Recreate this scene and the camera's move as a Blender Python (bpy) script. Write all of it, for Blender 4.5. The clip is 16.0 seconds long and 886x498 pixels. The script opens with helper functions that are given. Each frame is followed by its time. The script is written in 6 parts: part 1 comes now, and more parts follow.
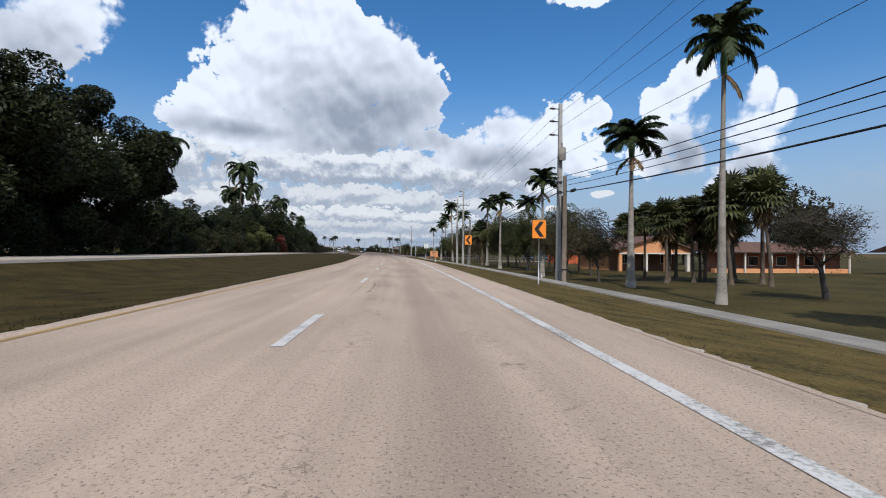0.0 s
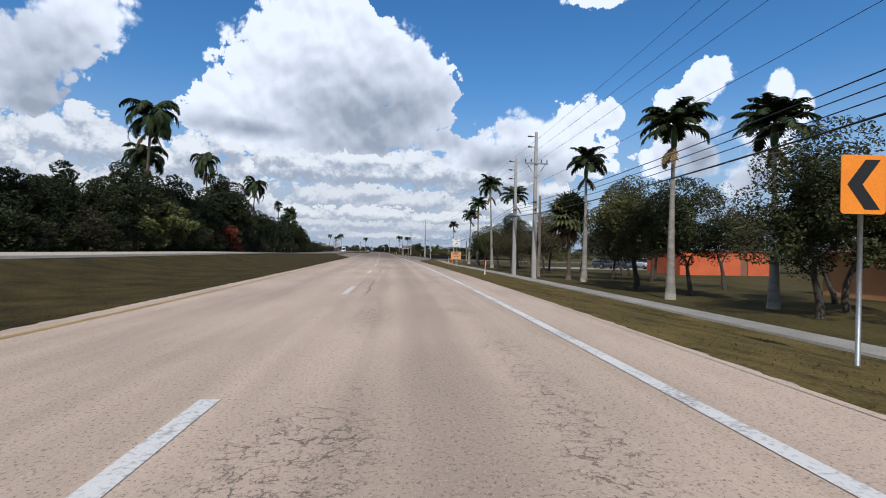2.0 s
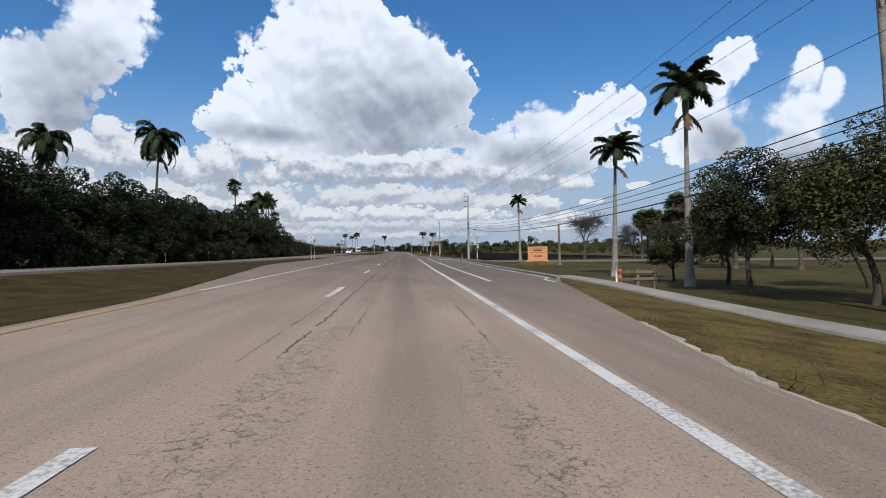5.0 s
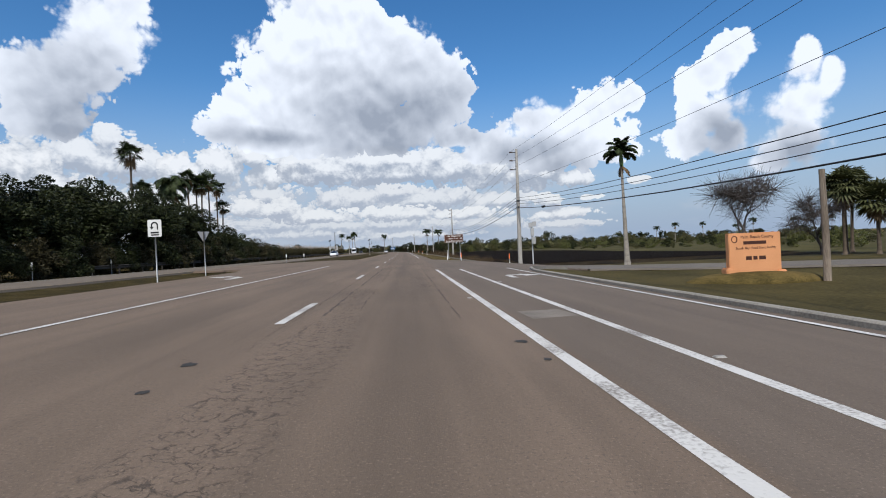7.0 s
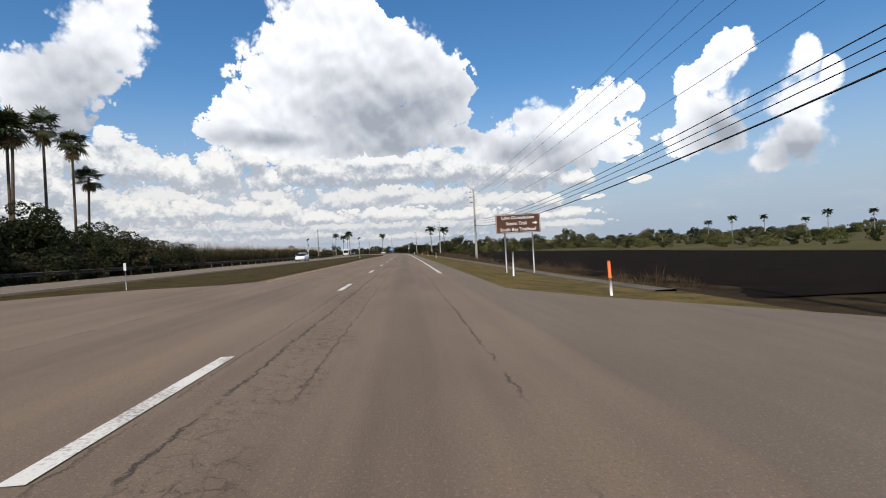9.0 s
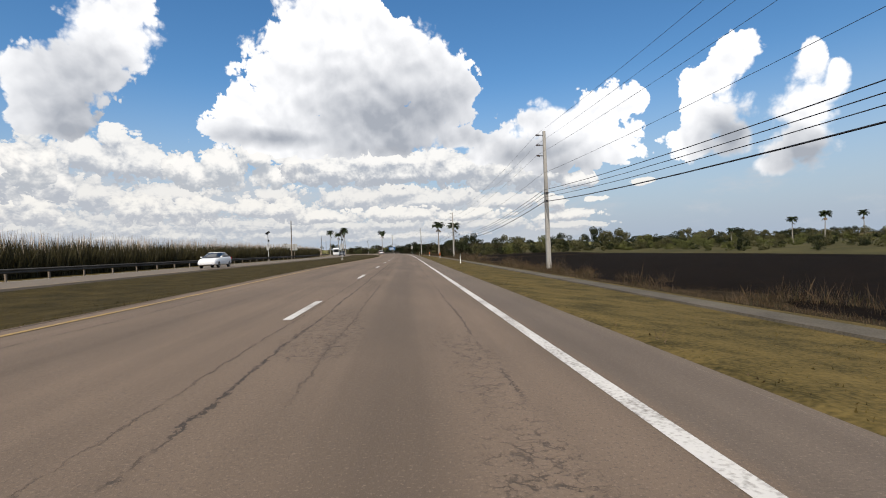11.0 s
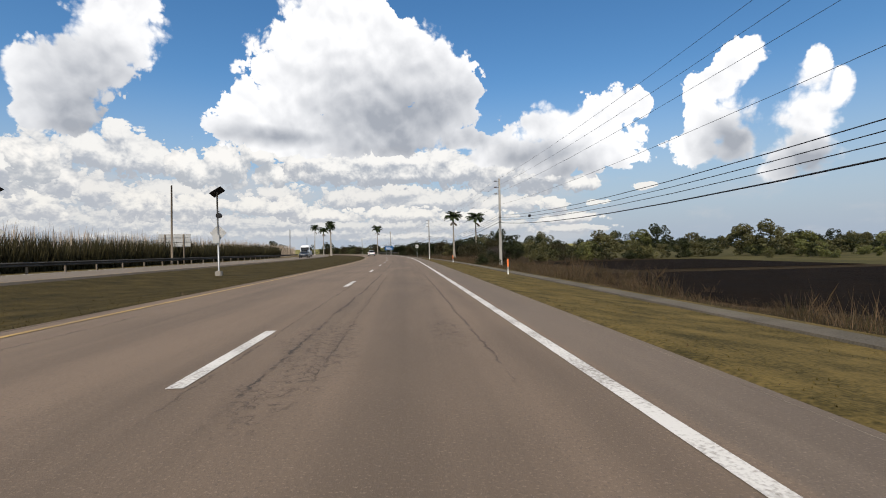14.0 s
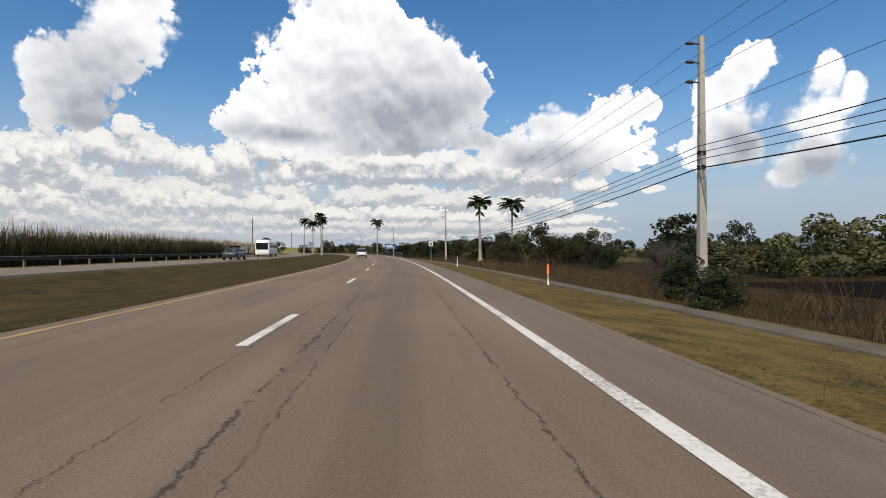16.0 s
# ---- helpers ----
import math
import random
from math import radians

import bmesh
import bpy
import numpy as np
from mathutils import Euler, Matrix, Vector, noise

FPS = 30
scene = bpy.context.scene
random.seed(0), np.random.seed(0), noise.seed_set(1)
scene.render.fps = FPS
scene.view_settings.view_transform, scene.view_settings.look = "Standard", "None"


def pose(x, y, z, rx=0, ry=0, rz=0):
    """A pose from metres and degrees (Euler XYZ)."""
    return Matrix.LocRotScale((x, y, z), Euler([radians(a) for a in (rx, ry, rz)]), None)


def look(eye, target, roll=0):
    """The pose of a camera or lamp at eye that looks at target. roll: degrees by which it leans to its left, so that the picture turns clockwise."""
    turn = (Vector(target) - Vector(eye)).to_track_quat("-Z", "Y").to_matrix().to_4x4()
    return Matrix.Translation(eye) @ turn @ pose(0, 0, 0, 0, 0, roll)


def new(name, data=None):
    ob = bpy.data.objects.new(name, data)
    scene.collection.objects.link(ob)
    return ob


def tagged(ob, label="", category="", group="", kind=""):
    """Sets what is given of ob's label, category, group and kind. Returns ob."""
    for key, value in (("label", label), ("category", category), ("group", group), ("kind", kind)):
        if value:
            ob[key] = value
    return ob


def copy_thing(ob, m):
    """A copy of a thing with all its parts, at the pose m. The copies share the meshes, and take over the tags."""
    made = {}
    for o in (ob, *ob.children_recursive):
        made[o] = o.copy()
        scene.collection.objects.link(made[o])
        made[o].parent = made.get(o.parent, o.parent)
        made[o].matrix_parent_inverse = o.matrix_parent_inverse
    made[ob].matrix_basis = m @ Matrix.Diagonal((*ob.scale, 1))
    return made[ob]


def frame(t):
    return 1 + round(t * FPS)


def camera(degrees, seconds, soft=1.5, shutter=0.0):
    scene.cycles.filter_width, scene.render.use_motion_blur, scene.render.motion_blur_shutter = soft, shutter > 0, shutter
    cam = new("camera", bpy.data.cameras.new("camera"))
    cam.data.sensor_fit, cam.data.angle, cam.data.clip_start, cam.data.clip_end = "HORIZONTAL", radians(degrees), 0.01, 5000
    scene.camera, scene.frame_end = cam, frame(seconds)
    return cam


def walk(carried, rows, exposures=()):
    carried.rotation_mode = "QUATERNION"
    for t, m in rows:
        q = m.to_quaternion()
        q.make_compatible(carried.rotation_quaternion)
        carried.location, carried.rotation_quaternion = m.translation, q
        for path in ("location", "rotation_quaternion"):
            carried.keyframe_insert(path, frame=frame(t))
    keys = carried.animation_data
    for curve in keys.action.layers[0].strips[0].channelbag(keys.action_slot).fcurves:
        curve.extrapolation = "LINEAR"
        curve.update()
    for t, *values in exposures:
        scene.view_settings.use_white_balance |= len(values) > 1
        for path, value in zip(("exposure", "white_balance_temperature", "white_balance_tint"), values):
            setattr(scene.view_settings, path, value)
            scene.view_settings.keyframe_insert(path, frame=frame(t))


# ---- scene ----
cam = camera(82.0, 16.0, 1.0)

PATH = [
    (0.0, pose(0.043, 0.103, 1.142, 90.25, -0.31, -0.05)),
    (0.5, pose(-0.798, 10.619, 1.142, 90.20, -0.44, 0.25)),
    (1.0, pose(-1.726, 21.116, 1.142, 90.22, -0.64, 0.48)),
    (1.5, pose(-2.603, 31.426, 1.142, 90.10, -0.81, 0.81)),
    (2.0, pose(-3.547, 41.713, 1.142, 90.30, -0.94, 1.11)),
    (2.5, pose(-4.563, 51.992, 1.142, 90.27, -1.00, 1.49)),
    (3.0, pose(-5.627, 62.397, 1.142, 90.20, -0.75, 2.22)),
    (3.5, pose(-6.787, 72.762, 1.142, 90.06, -0.24, 2.96)),
    (4.0, pose(-8.019, 83.069, 1.142, 90.08, 0.36, 3.44)),
    (4.5, pose(-9.350, 93.202, 1.142, 90.05, 0.83, 3.58)),
    (5.0, pose(-10.705, 103.311, 1.142, 90.00, 1.27, 3.69)),
    (5.5, pose(-12.076, 113.406, 1.142, 90.02, 1.69, 3.75)),
    (6.0, pose(-13.462, 123.496, 1.142, 90.07, 2.07, 3.80)),
    (6.5, pose(-14.862, 133.590, 1.142, 89.99, 2.41, 3.85)),
    (7.0, pose(-16.282, 143.707, 1.142, 89.90, 2.66, 3.93)),
    (7.5, pose(-17.729, 153.992, 1.142, 90.05, 2.55, 4.05)),
    (8.0, pose(-19.192, 164.342, 1.142, 90.00, 2.54, 4.01)),
    (8.5, pose(-20.650, 174.747, 1.142, 89.95, 2.82, 3.94)),
    (9.0, pose(-22.113, 185.203, 1.142, 89.98, 3.02, 4.02)),
    (9.5, pose(-23.599, 195.722, 1.142, 90.12, 2.95, 4.12)),
    (10.0, pose(-25.111, 206.309, 1.142, 90.14, 2.77, 4.20)),
    (10.5, pose(-26.645, 216.972, 1.142, 90.16, 2.56, 4.26)),
    (11.0, pose(-28.199, 227.717, 1.142, 90.01, 2.35, 4.31)),
    (11.5, pose(-29.776, 238.549, 1.142, 89.92, 2.21, 4.37)),
    (12.0, pose(-31.386, 249.189, 1.142, 90.02, 2.19, 4.33)),
    (12.5, pose(-33.031, 259.926, 1.142, 90.12, 2.15, 4.32)),
    (13.0, pose(-34.663, 270.768, 1.142, 89.97, 1.92, 4.41)),
    (13.5, pose(-36.326, 281.711, 1.142, 90.15, 1.69, 4.42)),
    (14.0, pose(-38.016, 292.764, 1.142, 90.14, 1.39, 4.44)),
    (14.5, pose(-39.761, 304.287, 1.142, 89.98, 1.01, 4.48)),
    (15.0, pose(-41.532, 315.888, 1.142, 90.18, 0.81, 4.57)),
    (15.5, pose(-43.336, 327.501, 1.142, 90.05, 0.60, 4.82)),
    (16.0, pose(-45.198, 339.000, 1.142, 90.19, 0.45, 5.07)),
]
walk(cam, PATH, [(0.0, -0.22, 5900, 10), (2.5, -0.18, 5850, 10), (4.0, -0.12, 6000, 10), (6.0, -0.36, 5950, 10), (6.5, -0.36, 5950, 10), (7.1, -0.12, 6050, 10), (7.6, -0.08, 6250, 10), (9.0, -0.06, 6500, 10), (11.5, 0.0, 6700, 10), (14.0, -0.04, 6700, 10), (16.0, -0.08, 6700, 10)])


# ---- sky and sun ----
SUN_EL = 48.0
SUN_AZ = 184.0          # degrees clockwise from +Y: the sun stands behind the drive
world = bpy.data.worlds.new("world")
scene.world = world
world.use_nodes = True
wt = world.node_tree
wt.nodes.clear()


def wmath(op, a, b=None, clamp=False):
    n = wt.nodes.new("ShaderNodeMath")
    n.operation, n.use_clamp = op, clamp
    for i, v in enumerate((a, b)):
        if v is None:
            continue
        if isinstance(v, (int, float)):
            n.inputs[i].default_value = v
        else:
            wt.links.new(v, n.inputs[i])
    return n.outputs[0]


sky = wt.nodes.new("ShaderNodeTexSky")
sky.sky_type = "NISHITA"
sky.sun_disc = False
sky.sun_elevation, sky.sun_rotation = radians(SUN_EL), radians(SUN_AZ)
sky.air_density, sky.dust_density, sky.ozone_density = 1.0, 0.6, 2.0
coord = wt.nodes.new("ShaderNodeTexCoord")
sep = wt.nodes.new("ShaderNodeSeparateXYZ")
wt.links.new(coord.outputs["Generated"], sep.inputs[0])
SX, SY, SZ = sep.outputs
AZ = wmath("MULTIPLY", wmath("ARCTAN2", SX, SY), 57.29578)
EL = wmath("MULTIPLY", wmath("ARCSINE", SZ), 57.29578)


def wnoise(scale, detail, rough, stretch=(1, 1, 1), shift=(0, 0, 0), lacun=2.1):
    m = wt.nodes.new("ShaderNodeMapping")
    m.inputs["Scale"].default_value = stretch
    m.inputs["Location"].default_value = shift
    wt.links.new(coord.outputs["Generated"], m.inputs["Vector"])
    n = wt.nodes.new("ShaderNodeTexNoise")
    n.inputs["Scale"].default_value, n.inputs["Detail"].default_value = scale, detail
    n.inputs["Roughness"].default_value, n.inputs["Lacunarity"].default_value = rough, lacun
    wt.links.new(m.outputs[0], n.inputs["Vector"])
    return n.outputs["Fac"]


def ramp01(v, lo, hi):
    n = wt.nodes.new("ShaderNodeMapRange")
    n.interpolation_type = "SMOOTHSTEP"
    n.inputs["From Min"].default_value, n.inputs["From Max"].default_value = lo, hi
    wt.links.new(v, n.inputs["Value"])
    return n.outputs["Result"]


def bank(blobs, up=None):
    """The heap of cumulus made of ellipses (azimuth, elevation, half widths, in degrees)."""
    total = None
    for a, e, ra, re in blobs:
        x = wmath("DIVIDE", wmath("SUBTRACT", AZ, a), ra)
        y = wmath("DIVIDE", wmath("SUBTRACT", up or EL, e), re)
        r = wmath("SQRT", wmath("ADD", wmath("MULTIPLY", x, x), wmath("MULTIPLY", y, y)))
        v = wmath("SUBTRACT", 1.0, r)
        if total is None:
            total = v
        else:
            n = wt.nodes.new("ShaderNodeMath")
            n.operation = "SMOOTH_MAX"
            wt.links.new(total, n.inputs[0])
            wt.links.new(v, n.inputs[1])
            n.inputs[2].default_value = 0.12
            total = n.outputs[0]
    return total


TALL_CLOUDS = [(-14.7, 18.9, 10.6, 6.4), (-16.9, 23.4, 5.7, 3.9), (-8.3, 20.9, 6.0, 3.6), (-3.7, 17.1, 4.4, 4.1), (-23.7, 14.4, 5.0, 3.1), (-27.1, 13.0, 2.8, 1.3), (-19.2, 13.0, 10.0, 2.7), (-10.6, 13.6, 9.3, 3.4), (-14.9, 26.1, 5.2, 1.9), (-2.1, 12.2, 2.8, 1.3), (-36.6, 20.9, 4.1, 4.0), (-39.3, 17.0, 4.5, 3.4), (-41.3, 13.6, 3.2, 2.9), (-35.2, 23.2, 2.7, 2.8), (-43.3, 15.9, 2.3, 2.8), (-11.8, 24.7, 2.5, 1.5)]
SIDE_CLOUDS = [(13.6, 14.1, 3.6, 2.5), (7.6, 13.0, 5.2, 2.5), (9.9, 10.4, 8.4, 2.7), (2.6, 10.8, 5.0, 2.1), (-0.5, 11.9, 2.8, 1.2), (16.5, 14.6, 1.6, 1.6), (16.4, 26.4, 6.2, 1.5), (26.3, 17.5, 2.4, 2.0), (23.7, 15.2, 2.8, 2.4), (24.2, 12.0, 3.4, 2.7), (22.2, 9.9, 2.2, 2.3), (25.8, 9.6, 2.1, 2.1), (32.2, 14.8, 1.6, 2.2), (33.8, 13.5, 1.1, 2.3), (31.6, 11.5, 2.9, 2.9), (30.9, 8.2, 3.2, 2.4), (29.2, 6.7, 2.2, 1.2)]
ROW_MIDDLE = [(-9.5, 8.9, 12.6, 1.8), (-17.5, 9.2, 4.9, 1.9), (-2.6, 8.7, 5.7, 2.1), (1.3, 9.0, 5.6, 2.8), (-9.5, 10.1, 12.6, 1.3), (6.2, 8.2, 4.2, 2.1), (10.4, 7.0, 2.4, 1.0), (-18.7, 10.2, 4.2, 1.1)]
ROW_LEFT = [(-27.4, 9.6, 3.8, 2.4), (-24.1, 10.5, 2.0, 1.4), (-30.3, 9.1, 2.6, 2.5), (-22.2, 8.8, 3.2, 1.5), (-43.2, 9.0, 2.4, 2.9)]
ROW_STACK = [(-35.2, 9.6, 4.1, 2.4), (-38.7, 10.2, 3.3, 2.5), (-45.4, 8.3, 2.6, 2.8), (-37.3, 11.6, 1.9, 1.4), (-41.3, 7.6, 2.5, 1.8)]
ROW_BEHIND = [(-13.7, 5.9, 5.6, 1.4), (-5.3, 5.5, 7.6, 1.4), (-9.6, 6.5, 4.4, 0.9), (2.3, 5.1, 5.0, 1.0), (-32.4, 6.5, 4.6, 1.5), (-22.3, 6.4, 3.5, 1.3), (-39.3, 6.4, 3.5, 1.7)]
ROW_LOW = [(-21.3, 5.0, 3.5, 1.3), (-25.2, 4.9, 2.8, 1.2), (-17.8, 4.1, 4.3, 0.9), (-9.1, 4.1, 5.7, 0.9), (-30.0, 4.8, 3.2, 1.4), (-34.9, 5.0, 2.9, 1.6), (-43.0, 5.0, 2.8, 1.8), (-1.5, 3.8, 5.0, 0.7), (7.9, 4.7, 2.0, 0.8), (17.3, 6.2, 1.2, 0.4), (12.4, 4.8, 1.4, 0.35), (-46.3, 5.0, 2.5, 1.9), (9.6, 3.2, 4.1, 0.6)]
ROW_FAR = [(-22.5, 3.1, 4.7, 1.0), (-15.4, 3.0, 4.3, 0.7), (-28.5, 3.3, 4.9, 1.3), (-9.8, 2.9, 5.1, 0.8), (-34.5, 3.2, 4.4, 1.3), (-40.3, 3.4, 4.3, 1.3), (-3.5, 2.7, 5.1, 0.7), (-44.2, 3.2, 3.5, 1.3), (2.2, 2.6, 5.0, 0.6), (-19.0, 2.3, 9.2, 0.7), (-32.1, 2.4, 9.6, 0.7), (9.6, 2.0, 4.7, 0.5), (-9.2, 1.7, 10.1, 0.5)]
GREY_BELLIES = [(-8.6, 14.0, 11.4, 6.3), (-9.4, 11.2, 9.5, 2.0), (-22.0, 12.3, 7.7, 1.1), (-38.5, 14.2, 6.5, 5.1), (-39.9, 12.1, 4.8, 2.0), (9.9, 8.3, 5.2, 2.0), (5.7, 10.0, 5.4, 2.0), (25.2, 9.5, 3.3, 2.9), (31.1, 7.0, 3.6, 2.5)]


def lumps(scale, shift, stretch=(1, 1, 1), detail=1.0):
    """Round cauliflower heads: a cell pattern whose middles bulge."""
    m = wt.nodes.new("ShaderNodeMapping")
    m.inputs["Scale"].default_value = stretch
    m.inputs["Location"].default_value = (shift[0] * stretch[0], shift[2] * stretch[1], 0.0)
    wt.links.new(warped, m.inputs["Vector"])
    n = wt.nodes.new("ShaderNodeTexVoronoi")
    n.voronoi_dimensions = "2D"
    n.feature = "SMOOTH_F1" if detail == 0.0 else "F1"
    n.inputs["Scale"].default_value = scale
    if detail == 0.0:
        n.inputs["Smoothness"].default_value = 0.4
    n.inputs["Detail"].default_value, n.inputs["Roughness"].default_value = detail, 0.5
    wt.links.new(m.outputs[0], n.inputs["Vector"])
    return wmath("SUBTRACT", 0.4 if detail == 0.0 else 0.44, n.outputs["Distance"])


bent = wt.nodes.new("ShaderNodeTexNoise")
bent.inputs["Scale"].default_value, bent.inputs["Detail"].default_value = 12.0, 3.0
wt.links.new(coord.outputs["Generated"], bent.inputs["Vector"])
off = wt.nodes.new("ShaderNodeVectorMath")
off.operation = "MULTIPLY_ADD"
off.inputs[1].default_value = (0.034, 0.03, 0.0)
dome = wt.nodes.new("ShaderNodeCombineXYZ")
wt.links.new(wmath("MULTIPLY", AZ, 0.01745), dome.inputs[0])
wt.links.new(wmath("MULTIPLY", EL, 0.01745), dome.inputs[1])
wt.links.new(bent.outputs["Color"], off.inputs[0])
wt.links.new(dome.outputs[0], off.inputs[2])
warped = off.outputs[0]


def puffs(scale, big, small, stretch=(1, 1, 1), shift=(0, 0, 0)):
    """The cauliflower texture of cumulus, centred on zero."""
    soft = wmath("SUBTRACT", wnoise(scale * 0.5, 8.0, 0.56, stretch=(1, 1, stretch[1]), shift=shift), 0.5)
    return wmath("ADD", wmath("MULTIPLY", soft, 1.1 * big), wmath("ADD", wmath("MULTIPLY", lumps(scale, shift, stretch), big), wmath("ADD", wmath("MULTIPLY", lumps(scale * 2.9, shift, stretch), small), wmath("MULTIPLY", lumps(scale * 7.0, shift, stretch), small * 0.5))))


def heads(scale, shift, stretch=(1, 1, 1)):
    """Only the round forms, for their light and shade."""
    return wmath("ADD", wmath("MULTIPLY", lumps(scale, shift, stretch, 0.0), 0.6), wmath("MULTIPLY", lumps(scale * 2.6, shift, stretch, 0.0), 0.26))


def blend_colour(fac, a, b):
    n = wt.nodes.new("ShaderNodeMix")
    n.data_type = "RGBA"
    wt.links.new(fac, n.inputs["Factor"])
    for key, v in (("A", a), ("B", b)):
        if isinstance(v, tuple):
            n.inputs[key].default_value = (*v, 1)
        else:
            wt.links.new(v, n.inputs[key])
    return n.outputs["Result"]


def lifted(deg):
    """The elevation a little higher up, to see which side of a cloud looks at the sun."""
    return wmath("ADD", EL, deg)


def cloud_edge(density, crisp, wisp):
    """Cauliflower edges are crisp in some places and ragged wisps in others."""
    n = wt.nodes.new("ShaderNodeMapRange")
    n.interpolation_type = "SMOOTHSTEP"
    n.inputs["From Min"].default_value = -0.02
    wt.links.new(wmath("ADD", crisp, wmath("MULTIPLY", softness, wisp)), n.inputs["From Max"])
    wt.links.new(density, n.inputs["Value"])
    return n.outputs["Result"]


def row_of_clouds(under, blobs, rise, scale, lit, dim, amount, stretch):
    """One bank of small cumulus laid over what lies farther off: pale tops and grey flat bases."""
    heights = []
    for up in (0.0, rise):
        form = bank(blobs, lifted(up))
        texture = puffs(scale, 1.0, 0.5, stretch, (0, 0, up * 0.01745))
        heights.append(wmath("ADD", wmath("ADD", wmath("MULTIPLY", form, 1.5), 0.34), wmath("MULTIPLY", texture, ramp01(form, -0.4, 0.1))))
    density, above = heights
    light = ramp01(wmath("SUBTRACT", density, above), -0.75, 1.05)
    return blend_colour(wmath("MULTIPLY", cloud_edge(density, 0.16, 0.5), amount), under, blend_colour(light, dim, lit))


softness = ramp01(wnoise(4.0, 3.0, 0.5, shift=(3, 1, 7)), 0.5, 0.66)
# the blue, paler towards the horizon
deep = wt.nodes.new("ShaderNodeHueSaturation")
deep.inputs["Saturation"].default_value, deep.inputs["Value"].default_value = 1.3, 1.36
wt.links.new(sky.outputs[0], deep.inputs["Color"])
air = blend_colour(wmath("SUBTRACT", 1.0, ramp01(EL, -1.0, 19.0)), deep.outputs[0], (3.9, 4.75, 6.0))
# thin veil of old cloud, then the banks from the far one to the near one
veil = wmath("MULTIPLY", ramp01(wmath("ADD", wnoise(7.0, 5.0, 0.6, stretch=(1, 1, 2.5), shift=(2, 6, 1)), wmath("MULTIPLY", wmath("ADD", wmath("MULTIPLY", ramp01(AZ, -6.0, 24.0), 0.5), ramp01(EL, 6.0, 13.0)), -0.5)), 0.25, 0.55), 0.8)
air = blend_colour(veil, air, (5.6, 6.0, 6.6))
air = row_of_clouds(air, ROW_FAR, 0.5, 44.0, (8.3, 8.3, 8.2), (5.0, 5.4, 6.1), 0.85, (1, 1.5, 1))
air = row_of_clouds(air, ROW_BEHIND, 0.9, 32.0, (9.0, 8.95, 8.8), (4.8, 5.2, 5.9), 0.9, (1, 1.3, 1))
air = row_of_clouds(air, ROW_LOW, 0.8, 34.0, (9.6, 9.5, 9.2), (4.9, 5.25, 5.9), 0.92, (1, 1.3, 1))
air = row_of_clouds(air, ROW_STACK, 1.4, 25.0, (9.8, 9.75, 9.6), (4.7, 5.1, 5.8), 0.94, (1, 1.1, 1))
air = row_of_clouds(air, ROW_LEFT, 1.3, 26.0, (10.2, 10.1, 9.9), (4.8, 5.2, 5.8), 0.95, (1, 1.1, 1))
air = row_of_clouds(air, ROW_MIDDLE, 1.2, 25.0, (10.0, 9.95, 9.8), (4.5, 4.9, 5.6), 0.95, (1, 1.15, 1))
# the tall heaps, and the clouds outside the view
rough_edge = puffs(21.0, 0.95, 0.38)
tall = bank(TALL_CLOUDS)
aside = bank(SIDE_CLOUDS)
heap = wmath("ADD", wmath("ADD", wmath("MULTIPLY", tall, 2.3), 0.3), wmath("MULTIPLY", rough_edge, ramp01(tall, -0.3, -0.02)))
side = wmath("ADD", wmath("ADD", wmath("MULTIPLY", aside, 1.7), 0.3), wmath("MULTIPLY", wmath("MULTIPLY", rough_edge, 0.9), ramp01(aside, -0.36, 0.0)))
away = wmath("SUBTRACT", ramp01(wmath("ABSOLUTE", wmath("ADD", AZ, 4.0)), 42.0, 60.0), 1.0)
over = wmath("SUBTRACT", ramp01(EL, 27.0, 36.0), 1.0)
rest = wmath("ADD", wmath("MULTIPLY", wmath("SUBTRACT", wnoise(3.2, 8.0, 0.58, shift=(1, 4, 2)), 0.5), 4.0), wmath("MULTIPLY", wmath("MAXIMUM", away, over), 3.0))
density = wmath("MAXIMUM", wmath("MAXIMUM", heap, side), rest)
# self-shading: bright rims and tops, grey bellies
billow = wmath("MULTIPLY", wmath("SUBTRACT", wnoise(7.0, 6.0, 0.55, shift=(8, 2, 5)), 0.5), 0.35)
belly = wmath("ADD", bank(GREY_BELLIES), billow)
grey = wmath("ADD", wmath("MULTIPLY", ramp01(belly, -0.7, 1.15), 1.0), 0.02)
crags = wmath("MULTIPLY", wmath("SUBTRACT", puffs(21.0, 0.95, 0.38, shift=(0.003, 0, 0.012)), rough_edge), 0.16)
relief = wmath("ADD", crags, wmath("MULTIPLY", wmath("SUBTRACT", heads(15.0, (0.006, 0, 0.022)), heads(15.0, (0, 0, 0))), 0.75))
thin = wmath("MULTIPLY", wmath("SUBTRACT", 1.0, ramp01(density, 0.1, 1.3)), -0.1)
shade = wmath("ADD", wmath("ADD", grey, thin), wmath("MULTIPLY", wmath("ADD", relief, 0.03), 0.85), True)
cloud = blend_colour(shade, (10.7, 10.9, 11.3), (4.0, 4.35, 5.0))
final_sky = blend_colour(wmath("MULTIPLY", cloud_edge(density, 0.12, 0.75), 0.98), air, cloud)
back = wt.nodes.new("ShaderNodeBackground")
back.inputs["Strength"].default_value = 0.1
wt.links.new(final_sky, back.inputs["Color"])
wout = wt.nodes.new("ShaderNodeOutputWorld")
wt.links.new(back.outputs[0], wout.inputs["Surface"])

